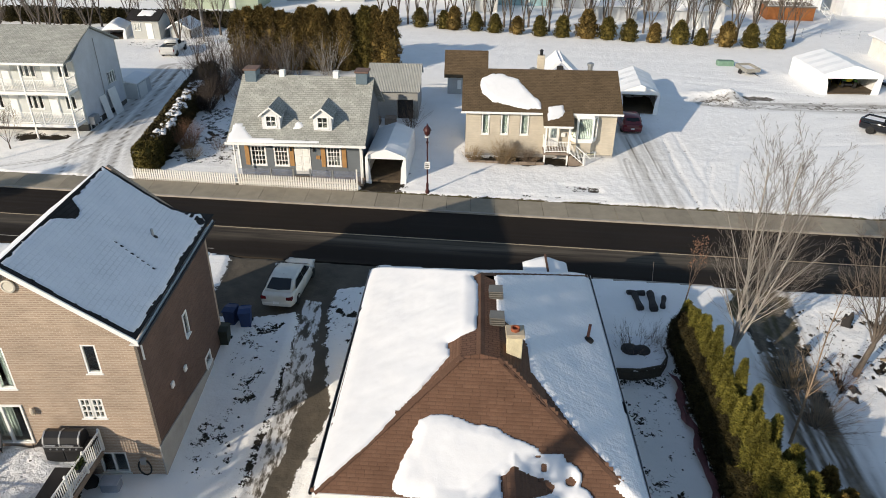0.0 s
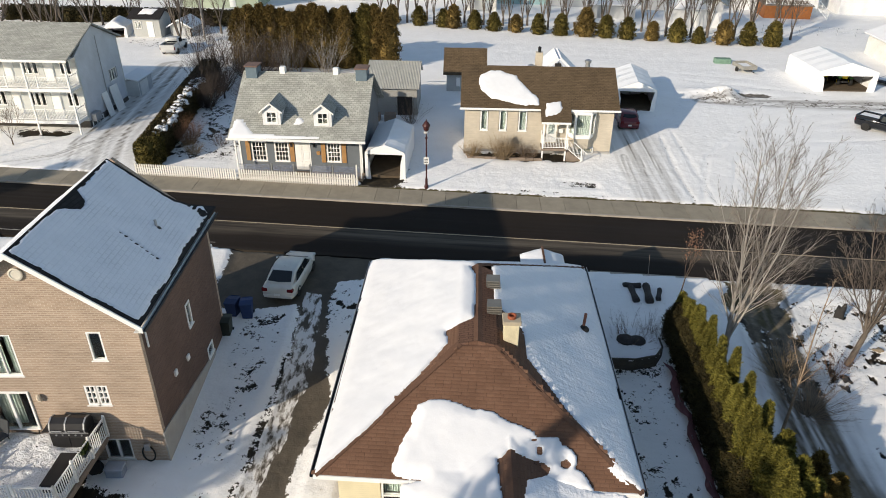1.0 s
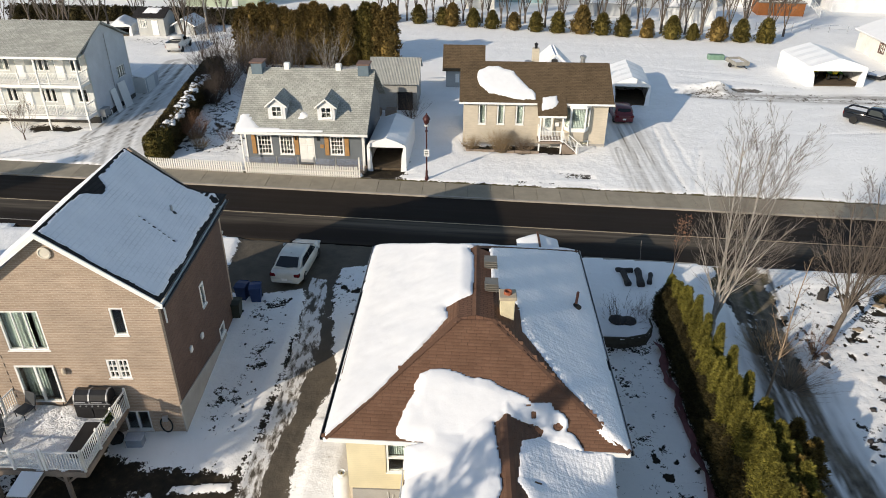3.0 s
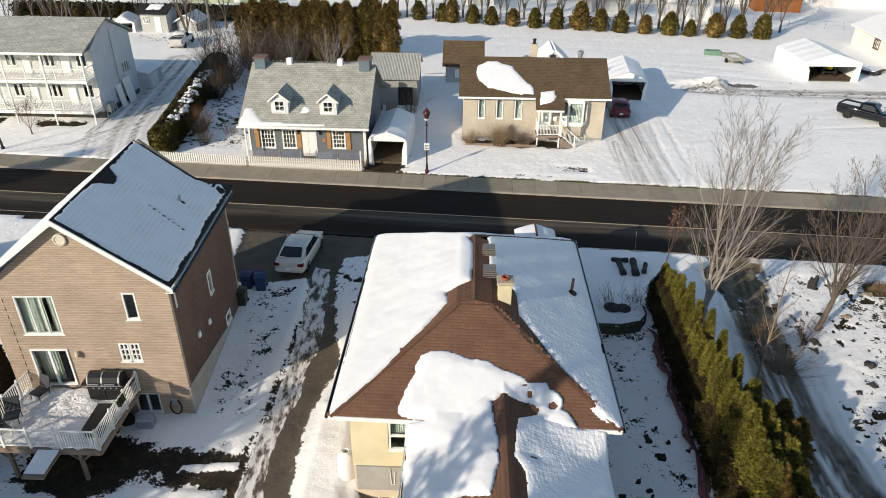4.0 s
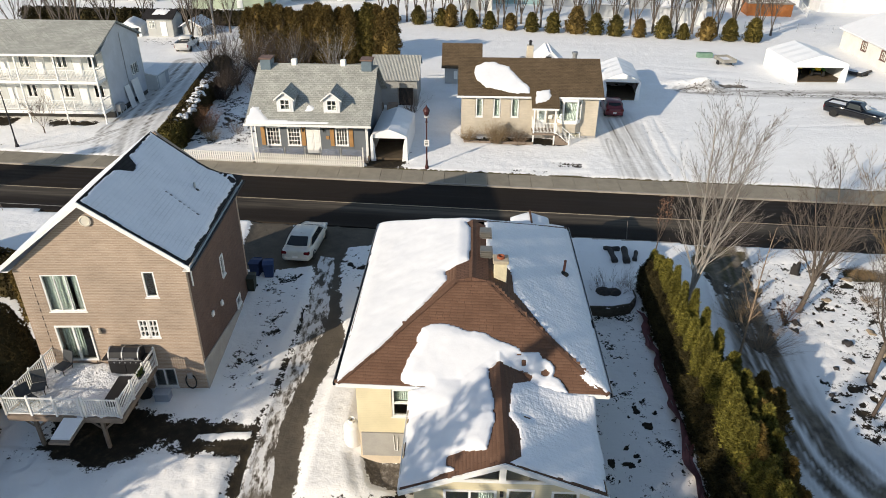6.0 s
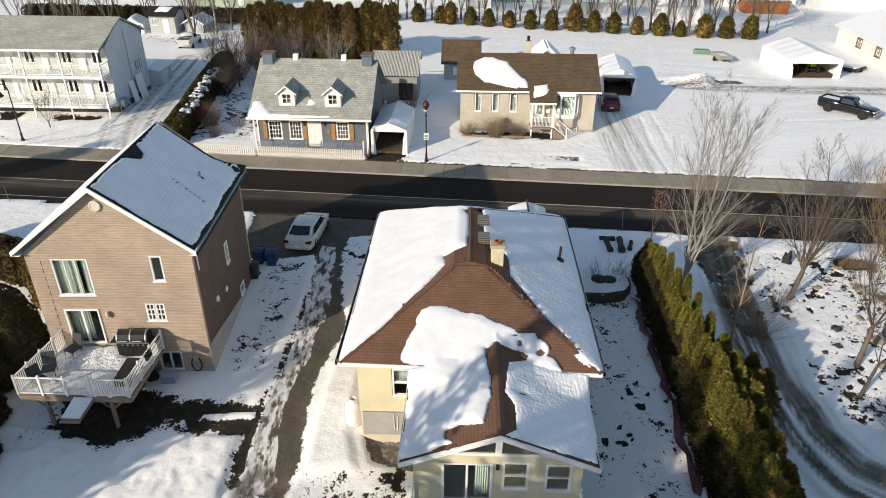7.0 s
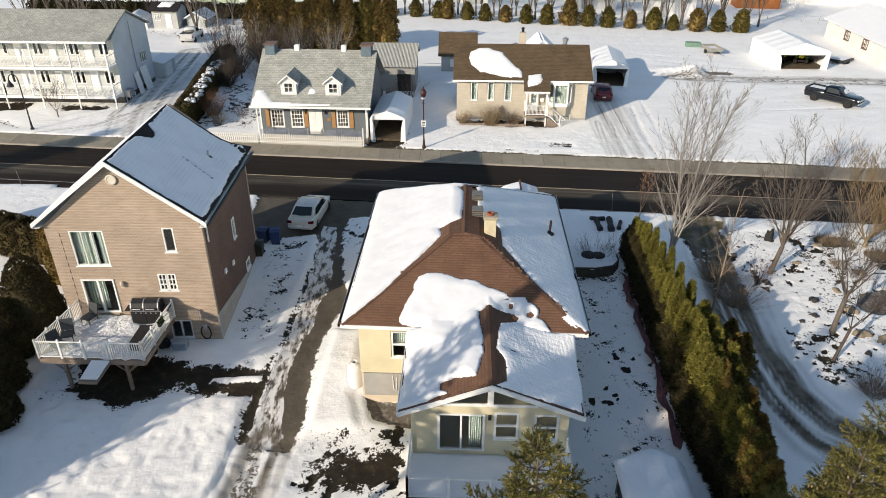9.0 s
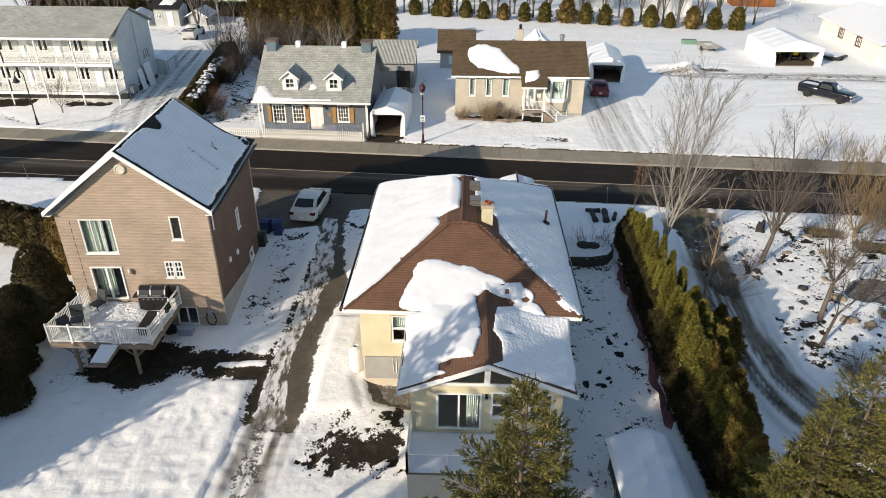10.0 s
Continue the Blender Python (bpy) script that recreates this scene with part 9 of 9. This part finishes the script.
# dark logs laid out in the front lawn
for x, y, L, r, rz in ((10.12, 33.95, 1.5, 0.17, 3), (10.2, 34.85, 1.0, 0.15, 88), (10.95, 34.0, 1.75, 0.2, -4), (11.6, 34.0, 1.15, 0.13, -16)):
    g = Geo()
    for a, b, p, q in ((-0.5, -0.38, 1.15, 1.25), (-0.38, 0.0, 1.25, 0.92), (0.0, 0.36, 0.92, 1.12), (0.36, 0.5, 1.12, 1.0)):
        g.tube((0.03 * math.sin(a * 7), a * L, r * 0.8), (0.03 * math.sin(b * 7), b * L, r * 0.8), r * p, r * q, 10)
    solid("log", g, DARK_ROCK, x, y, lv(x, y) + 0.12, rz, "dark log lying in the snow of the front lawn", "log", "dark logs")
for k, (x, y, s, m) in enumerate(((22.4, 22.3, 0.5, ROCK), (23.4, 21.8, 0.45, ROCK), (24.7, 22.8, 0.5, ROCK), (22.9, 24.5, 0.45, ROCK), (25.3, 28.5, 0.5, ROCK), (24.2, 31.9, 0.35, ROCK), (26.3, 31.6, 0.3, ROCK),
                                  (19.2, 27.2, 0.35, DARK_ROCK), (18.9, 26.5, 0.3, DARK_ROCK), (20.6, 23.9, 0.3, DARK_ROCK), (19.7, 23.3, 0.25, DARK_ROCK), (18.6, 21.3, 0.25, DARK_ROCK), (21.2, 25.4, 0.4, DARK_ROCK),
                                  (23.0, 26.5, 0.35, ROCK), (21.9, 29.6, 0.3, ROCK), (18.3, 30.5, 0.25, ROCK), (26.4, 25.0, 0.6, ROCK), (22.0, 20.6, 0.3, DARK_ROCK))):
    stone(60 + k, x, y, s * 1.2, s * 0.85, s * 0.75, m, "dark stone in the snowy bank" if m is DARK_ROCK else "brown field stone in the snowy bank", "garden stones", "boulder", k * 37)
stone(59, 21.2, 32.5, 0.4, 0.36, 1.3, DARK, "dark upright stone beside a bare tree", "garden stones", "boulder", 20)
rngc = random.Random(77)
for k in range(46):
    if k % 2:
        x, y = rngc.uniform(17.3, 25), rngc.uniform(18, 33)
    else:
        x, y = rngc.choice(((rngc.uniform(-11.6, -9.5), rngc.uniform(20.5, 31)), (rngc.uniform(6.5, 10.4), rngc.uniform(12, 27))))
    s = rngc.uniform(0.04, 0.11)
    ob = stone(200 + k % 5, x, y, s * 1.3, s, s * 0.7, DARK_ROCK, "dark clod of earth showing through the snow", "earth clods", "clod", k * 53)
    ob.location.z += 0.1


def snow_fence():
    """Crumpled red mesh along the foot of the hedge."""
    red = surf("faded_red_mesh", (0.23, 0.1, 0.1), 0.35, 3, 20, 0.8, bump=0.3)
    f = thing("snow_fence", 10.8, 20.0, 0.0, 0, "crumpled faded red snow fence at the hedge foot", "fence")
    rng = random.Random(9)
    pts = [(10.75 + 0.12 * math.sin(k * 0.9) + rng.uniform(-0.05, 0.05), 27.6 - k * 0.42) for k in range(33)]
    g = Geo(Matrix.Translation((-10.8, -20.0, 0)))
    rows = 5
    V = []
    for i, (x, y) in enumerate(pts):
        for j in range(rows):
            u = j / (rows - 1)
            V.append((x + 0.12 - 0.6 * u * (0.9 + 0.1 * math.sin(i * 1.1)) + 0.06 * math.sin(i * 1.7 + j), y, lv(x, y) + 0.14 + 0.5 * u * (0.7 + 0.4 * math.sin(i * 0.7)) + 0.03 * math.sin(i * 2.9 + j * 2)))
    g.add(V, [(i * rows + j, i * rows + j + 1, i * rows + rows + j + 1, i * rows + rows + j) for i in range(len(pts) - 1) for j in range(rows - 1)])
    part("mesh", g, red, f)
    for k in range(0, 33, 6):
        part("stake", Geo(Matrix.Translation((-10.8, -20.0, 0))).tube((pts[k][0], pts[k][1], lv(*pts[k])), (pts[k][0] - 0.3, pts[k][1], lv(*pts[k]) + 0.62), 0.02, n=6), STEEL, f)


snow_fence()


def tarp_shed():
    r = thing("tarpaulin_shelter", 8.65, 10.6, lv(8.65, 10.6), 1, "snow-covered tarpaulin shelter beside the hedge", "shelter")
    dark = surf("dark_tarp", (0.06, 0.06, 0.065), 0.25, 2, 15, 0.8, bump=0.4, dist=0.03)
    prof = [(-1.15, 0.0), (-1.2, 1.95), (-0.5, 2.2), (0.3, 2.25), (0.9, 2.1), (1.2, 1.85), (1.2, 0.0)]
    part("tarp", Geo().prism(prof, -4.6, 1.45, "y"), dark, r, "dark tarpaulin walls")
    for y in (-3.2, -1.7, -0.2, 1.2):
        part("batten", Geo().box(-1.245, -1.205, y - 0.05, y + 0.05, 0.0, 1.9), WOOD_GREY, r, "pale wooden batten")

    def top(x, y):
        return float(np.interp(x, [p[0] for p in prof[1:-1]], [p[1] for p in prof[1:-1]])) - max(0, y - 1.2) * 0.3
    snow_cap("tarp_snow", [(-1.42, -4.6), (1.32, -4.6), (1.3, 1.3), (0.1, 1.85), (-0.5, 1.7), (-1.45, 1.3)], top, 0.24, r, SNOW, "smooth deep snow", rag=0.06, seed=71, local=True, step=0.08, soft=0.22, rough_top=0.05)

tarp_shed()


# ---- lamp posts and road furniture ----
def street_lamp(x, y, c, h, label, panel=True, crook=False):
    r = thing("street_lamp", x, y, lv(x, y) + 0.05, 0, label, "street lamp", "street lamps")
    m = surf("lamp_paint", c, 0.2, 5, 30, 0.5)
    part("base", Geo().lathe([(0.16, 0), (0.16, 0.25), (0.1, 0.35), (0.09, 0.8), (0.06, 0.85)], 12), m, r)
    part("pole", Geo().tube((0, 0, 0.8), (0, 0, h - 0.75), 0.06, 0.045, 10), m, r)
    if crook:
        g = Geo()
        pts = [(0.42 * math.cos(a) - 0.42, 0, h - 0.75 + 0.5 * math.sin(a)) for a in [math.pi * k / 10 for k in range(11)]]
        for p, q in zip(pts, pts[1:]):
            g.tube(p, q, 0.04, n=7)
        part("crook", g, m, r, "curved lamp arm")
        hd = part("lantern", Geo().lathe([(0.06, h - 0.75), (0.12, h - 0.95), (0.32, h - 1.3), (0.3, h - 1.34)], 12, (-0.84, 0, 0)), m, r, "bell-shaped hanging lantern")
        part("glass", Geo().lathe([(0.28, h - 1.33), (0.16, h - 1.45), (0.03, h - 1.48)], 12, (-0.84, 0, 0)), LAMP_CLEAR, hd)
        return
    hd = part("lantern", Geo().lathe([(0.06, h - 0.8), (0.2, h - 0.65), (0.24, h - 0.4), (0.3, h - 0.38), (0.22, h - 0.2), (0.05, h), (0.03, h + 0.12)], 12), m, r, "rounded lantern head")
    part("glass", Geo().lathe([(0.18, h - 0.9), (0.2, h - 0.8), (0.06, h - 0.79)], 12), LAMP_CLEAR, hd)
    part("ring", Geo().lathe([(0.1, h * 0.75), (0.1, h * 0.75 + 0.08), (0.05, h * 0.75 + 0.1)], 10), m, r)
    if panel:
        part("notice", Geo().box(-0.2, 0.2, -0.085, -0.065, 2.0, 2.55), WHITE, r, "small white notice plate")
        for k in range(3):
            part("notice_bar", Geo().box(-0.14, 0.14, -0.09, -0.0852, 2.1 + 0.13 * k, 2.16 + 0.13 * k), BLACK, r)


street_lamp(-2.7, 47.4, (0.055, 0.016, 0.016), 5.3, "dark red cast-iron street lamp on the pavement edge")
street_lamp(-38.6, 50.2, (0.03, 0.03, 0.035), 5.4, "dark street lamp with a lantern hanging from a crook", False, True)
for x, y in ((-33.0, 38.6), (11.5, 36.3)):
    m = solid("marker_stake", Geo().tube((0, 0, 0), (-0.12, 0, 1.5), 0.02, 0.014, 6), surf("stake_wood", (0.2, 0.17, 0.15), 0.3, 4, 30, 0.8), x, y, lv(x, y), 0, "thin snow marker stake at the road edge", "stake", "marker stakes")
u = solid("utility_pole", Geo().tube((0, 0, -0.2), (0.0, 0, 9.5), 0.14, 0.1, 10), BARK_PALE, -34.2, 90.5, lv(-34, 90), 0, "grey wooden utility pole", "pole")


# ---- distance: back gardens and houses beyond the field ----
def simple_house(name, x, y, rz, w, d, eave, peak, wall_mat, roof_mat, label, wins=3, deck=None, snow=True, ridge="x", door=True):
    r = thing(name, x, y, lv(x, y), rz, label, "house")
    g = Geo()
    n = wins
    holes = [(-w / 2 + w * (i + 0.5) / n - 0.5, -w / 2 + w * (i + 0.5) / n + 0.5, eave - 1.6, eave - 0.5) for i in range(n)] if n else []
    wall(g, -w / 2, w / 2, -0.3, eave, 0, 0.2, holes)
    g.box(-w / 2, -w / 2 + 0.2, 0.2, d, -0.3, eave).box(w / 2 - 0.2, w / 2, 0.2, d, -0.3, eave).box(-w / 2, w / 2, d, d + 0.2, -0.3, eave)
    if ridge == "x":
        for s in (-w / 2, w / 2 - 0.2):
            g.prism([(0, eave), (d + 0.2, eave), (d / 2, peak - 0.1)], s, s + 0.2, "x")
        rf = Geo().slab([(-w / 2 - 0.4, -0.5, eave), (w / 2 + 0.4, -0.5, eave), (w / 2 + 0.4, d / 2, peak), (-w / 2 - 0.4, d / 2, peak)], 0.14)
        rf.slab([(w / 2 + 0.4, d + 0.6, eave), (-w / 2 - 0.4, d + 0.6, eave), (-w / 2 - 0.4, d / 2, peak), (w / 2 + 0.4, d / 2, peak)], 0.14)
    else:
        gable(g, -w / 2, w / 2, eave, peak - 0.1, 0, 0.2)
        rf = Geo()
        for s in (1, -1):
            c = [(s * (w / 2 + 0.4), -0.4, eave - 0.1), (s * (w / 2 + 0.4), d + 0.5, eave - 0.1), (0, d + 0.5, peak), (0, -0.4, peak)]
            rf.slab(c if s > 0 else c[::-1], 0.14)
    part("wall", g, wall_mat, r)
    part("roof", rf, roof_mat, r)
    for h in holes:
        window(r, pose((h[0] + h[1]) / 2, 0.05, (h[2] + h[3]) / 2), 1.0, 1.1, (2, 1), rim=0.08)
    if door:
        part("door", Geo().soft(w * 0.12, w * 0.12 + 0.95, -0.06, -0.005, 0.3, 2.3, 0.01), WHITE, r)
    return r


CREAM_SIDING = siding_material("cream_siding", (0.72, 0.7, 0.65), 0.14)
GREY_SIDING = siding_material("grey_siding", (0.4, 0.42, 0.44), 0.14)
GREEN_SIDING = siding_material("sage_siding", (0.36, 0.42, 0.32), 0.14)
TEAL = siding_material("teal_siding", (0.3, 0.45, 0.47), 0.14)
ORANGE_BOARDS = surf("orange_boards", (0.36, 0.13, 0.04), 0.3, 3, 20, 0.7)

ph = thing("pale_workshop", 54.5, 82.0, 1.6, 0, "long pale workshop with a snow-covered roof and brown windows", "building")
part("wall", Geo().prism([(-5.2, -9.0), (5.5, -9.0), (5.5, 8.0), (-4.5, 8.0)], -0.2, 2.8, "z"), CREAM_SIDING, ph)
part("gable_wall", Geo().prism([(-5.2, 2.8), (5.5, 2.8), (0.2, 4.6)], -9.0, -8.8, "y"), CREAM_SIDING, ph)
part("roof", Geo().slab([(-5.7, -9.5, 2.75), (0.2, -9.5, 4.8), (0.2, 8.4, 4.8), (-5.0, 8.4, 2.75)], 0.2).slab([(0.2, -9.5, 4.8), (6.0, -9.5, 2.75), (6.0, 8.4, 2.75), (0.2, 8.4, 4.8)], 0.2), ROOF_SNOW, ph, "snow-covered roof")
for y, w in ((-3.4, 1.2), (1.6, 1.2)):
    xw = -5.2 + 0.7 * (y + 9) / 17
    m = Matrix.Translation((xw - 0.03, y, 1.75)) @ Matrix.Rotation(radians(-87.6), 4, "Z")
    window(ph, m, w, 1.1, (3, 2), rim=0.1, frame_mat=surf("red_brown_paint", (0.16, 0.1, 0.085), 0.2, 4, 30, 0.7))
part("flue", Geo().lathe([(0.14, 0), (0.14, 1.3), (0.24, 1.32), (0.24, 1.6), (0.05, 1.7)], 12, (2.0, -2.0, 4.1)), STEEL, ph, "galvanised flue")
tr = thing("black_trailer", 45.9, 76.3, lv(46, 76.3), -50, "black flat trailer tipped in the snow", "trailer")
part("bed", Geo().soft(-0.9, 0.9, -1.4, 1.4, 0.35, 0.6, 0.05), BLACK, tr)
part("load_snow", Geo().soft(-0.7, 0.7, -1.1, 1.1, 0.602, 0.7, 0.05), SNOW, tr)
wheels(tr, 1.9, (0.0,), 0.3)

# orange shed with a deck, white house on the right
od = thing("orange_shed", 48.5, 111.0, lv(48, 111), -5, "orange-brown boarded deck base behind the field", "shed")
part("board_wall", Geo().box(-3.4, 3.4, 0, 4.0, -0.2, 2.0), ORANGE_BOARDS, od)
part("deck", Geo().box(-3.6, 3.6, -0.2, 4.2, 2.0, 2.15), WOOD_GREY, od)
railing(od, (-3.5, -0.1, 2.15), (3.5, -0.1, 2.15), 1.0, 0.2, posts=4)
railing(od, (3.6, -0.1, 2.15), (5.2, -1.6, 0.4), 1.0, 0.2, posts=3)
simple_house("far_house", 49.0, 117.5, -5, 13, 8, 4.5, 7.0, VINYL, BROWN_ROOF_2, "white house beyond the snow field", 4)
simple_house("far_house", 65.0, 114.5, -5, 14, 8, 4.6, 7.2, VINYL, SLATE_ROOF, "long white house beyond the snow field", 6)
simple_house("far_house", 33.5, 116.0, -5, 11, 8, 3.6, 6.3, GREY_SIDING, SLATE_ROOF, "grey house beyond the tree row", 3)
simple_house("garden_shed", 31.3, 103.2, -4, 5.4, 3.6, 2.8, 4.3, VINYL, ROOF_SNOW, "white shed beyond the young cedars", 0)
simple_house("garden_shed", 34.6, 103.6, -4, 3.0, 3.6, 3.4, 4.4, VINYL, SLATE_ROOF, "white shed beyond the young cedars", 0, ridge="y", door=False)
simple_house("far_house", 19.0, 117.5, -4, 12, 8, 3.6, 6.0, GREY_SIDING, ROOF_SNOW, "grey house with a snowy roof beyond the tree row", 3)
simple_house("garden_shed", 21.5, 109.0, -4, 7.0, 3.0, 2.2, 3.2, GREY_SIDING, ROOF_SNOW, "low grey shed beyond the tree row", 0, door=False)
simple_house("far_house", 7.5, 119.5, -4, 11, 8, 3.4, 5.6, TEAL, ROOF_SNOW, "pale teal house beyond the tree row", 3)
simple_house("garden_shed", 2.0, 113.5, -4, 4.6, 3.6, 3.4, 4.6, CREAM_SIDING, ROOF_SNOW, "cream shed beyond the tree row", 0, ridge="y")
simple_house("far_house", -8.5, 124.0, -3, 12, 8, 3.4, 5.6, VINYL, ROOF_SNOW, "white house with a snowy roof beyond the tree row", 3)
simple_house("far_house", -39.0, 112.0, 0, 12, 7, 3.4, 5.4, GREEN_SIDING, SLATE_ROOF, "sage-green house beyond the back hedge", 3)
simple_house("far_house", -60.0, 118.0, 0, 13, 8, 3.4, 5.6, GREY_SIDING, SLATE_ROOF, "grey house with a grey roof beyond the back hedge", 3)
simple_house("far_house", -24.0, 120.0, 0, 13, 8, 3.4, 5.8, GREY_SIDING, ROOF_SNOW, "grey house with a snowy roof beyond the back hedge", 3)
# sheds by the back lane
DULL_SIDING = siding_material("weathered_white_siding", (0.42, 0.43, 0.42), 0.14)
bs = simple_house("garden_shed", -41.9, 91.0, -2, 3.6, 3.2, 2.7, 3.6, DULL_SIDING, BLACK_ROOF, "weathered white shed with a dark roof by the back lane", 0, door=False)
part("door", Geo().soft(0.1, 0.95, -0.05, -0.004, 0.25, 2.2, 0.01), WHITE, bs, "white plank door")
for x in (-1.25, -0.8):
    window(bs, pose(x, -0.02, 1.75), 0.32, 0.9, (1, 1), rim=0.04)
snow_cap("roof_snow", [(-0.9, 0.35), (0.9, 0.3), (1.2, 1.4), (-0.7, 1.5)], lambda x, y: 2.7 + (y + 0.5) * 0.43, 0.1, bs, ROOF_SNOW, "patch of snow on the dark roof", rag=0.2, seed=31, local=True, step=0.12)
shelter("car_shelter", -46.0, 90.6, 12, 2.9, 4.0, 1.5, 2.2, "small white fabric shelter by the back lane")
hut = simple_house("garden_shed", -37.9, 92.0, -4, 2.7, 3.2, 1.5, 2.4, DULL_SIDING, ROOF_SNOW, "small white shed with a grey door by the back lane", 0, ridge="y", door=False)
part("door", Geo().soft(-0.75, 0.75, -0.05, -0.004, 0.1, 1.4, 0.01), GREY_SIDING, hut, "grey double door")


def back_hedge():
    root = thing("back_hedge", -46.0, 101.0, 1.7, 0, "dark clipped hedge closing the back gardens", "hedge")
    mesh = [big_mesh("clump", *bushy(980 + k, 2.3, 1.2, 3000, 0.22, 0.06, clipped_shape), THUJA_DARK_SHADED) for k in range(3)]
    for k in range(26):
        x = -66 + k * 1.8
        c = new("clump", mesh[k % 3])
        c.parent = root
        c.location = (x + 46.0, 0.4 * math.sin(k) - 0.06 * k, -0.1)
        c.rotation_euler = (0, 0, k * 1.9)


back_hedge()


def wire_fence():
    f = thing("wire_fence", 50.0, 100.5, lv(50, 100), 0, "thin wire fence on steel posts across the snow", "fence")
    for k in range(9):
        part("post", Geo().tube((-9 + 2.4 * k, -0.35 * k, 0), (-9 + 2.4 * k, -0.35 * k, 1.3), 0.03, n=5), STEEL, f)
    part("wire", Geo().tube((-9, 0, 1.2), (10.2, -2.8, 1.2), 0.012, n=4).tube((-9, 0, 0.7), (10.2, -2.8, 0.7), 0.012, n=4), STEEL, f)


wire_fence()


def unseen_woods():
    """Added, unseen conifer belt closing the place south and west to block sky light."""
    rng = np.random.RandomState(5)
    P, S = [], []
    spots = [(x, -34 - 6 * rng.rand()) for x in np.arange(-56, 60, 3.4)] + [(-57 - 6 * rng.rand(), y) for y in np.arange(-34, 24, 3.4)] + [(52 + 6 * rng.rand(), y) for y in np.arange(-34, 6, 3.4)]
    arrays = []
    for k, (x, y) in enumerate(spots):
        V, F = bushy(1000 + k % 7, 11.5 + 3 * rng.rand(), 2.5, 900, 1.0, 0.35, ragged_shape)
        arrays.append((V + np.array([x, y, lv(x, y)]), F))
    solid("conifer_belt", big_mesh("conifer_belt", *join_arrays(*arrays), THUJA_GREEN), None, label="unseen belt of dark conifers added to block low sky light", category="woods", kind="stuff")


unseen_woods()
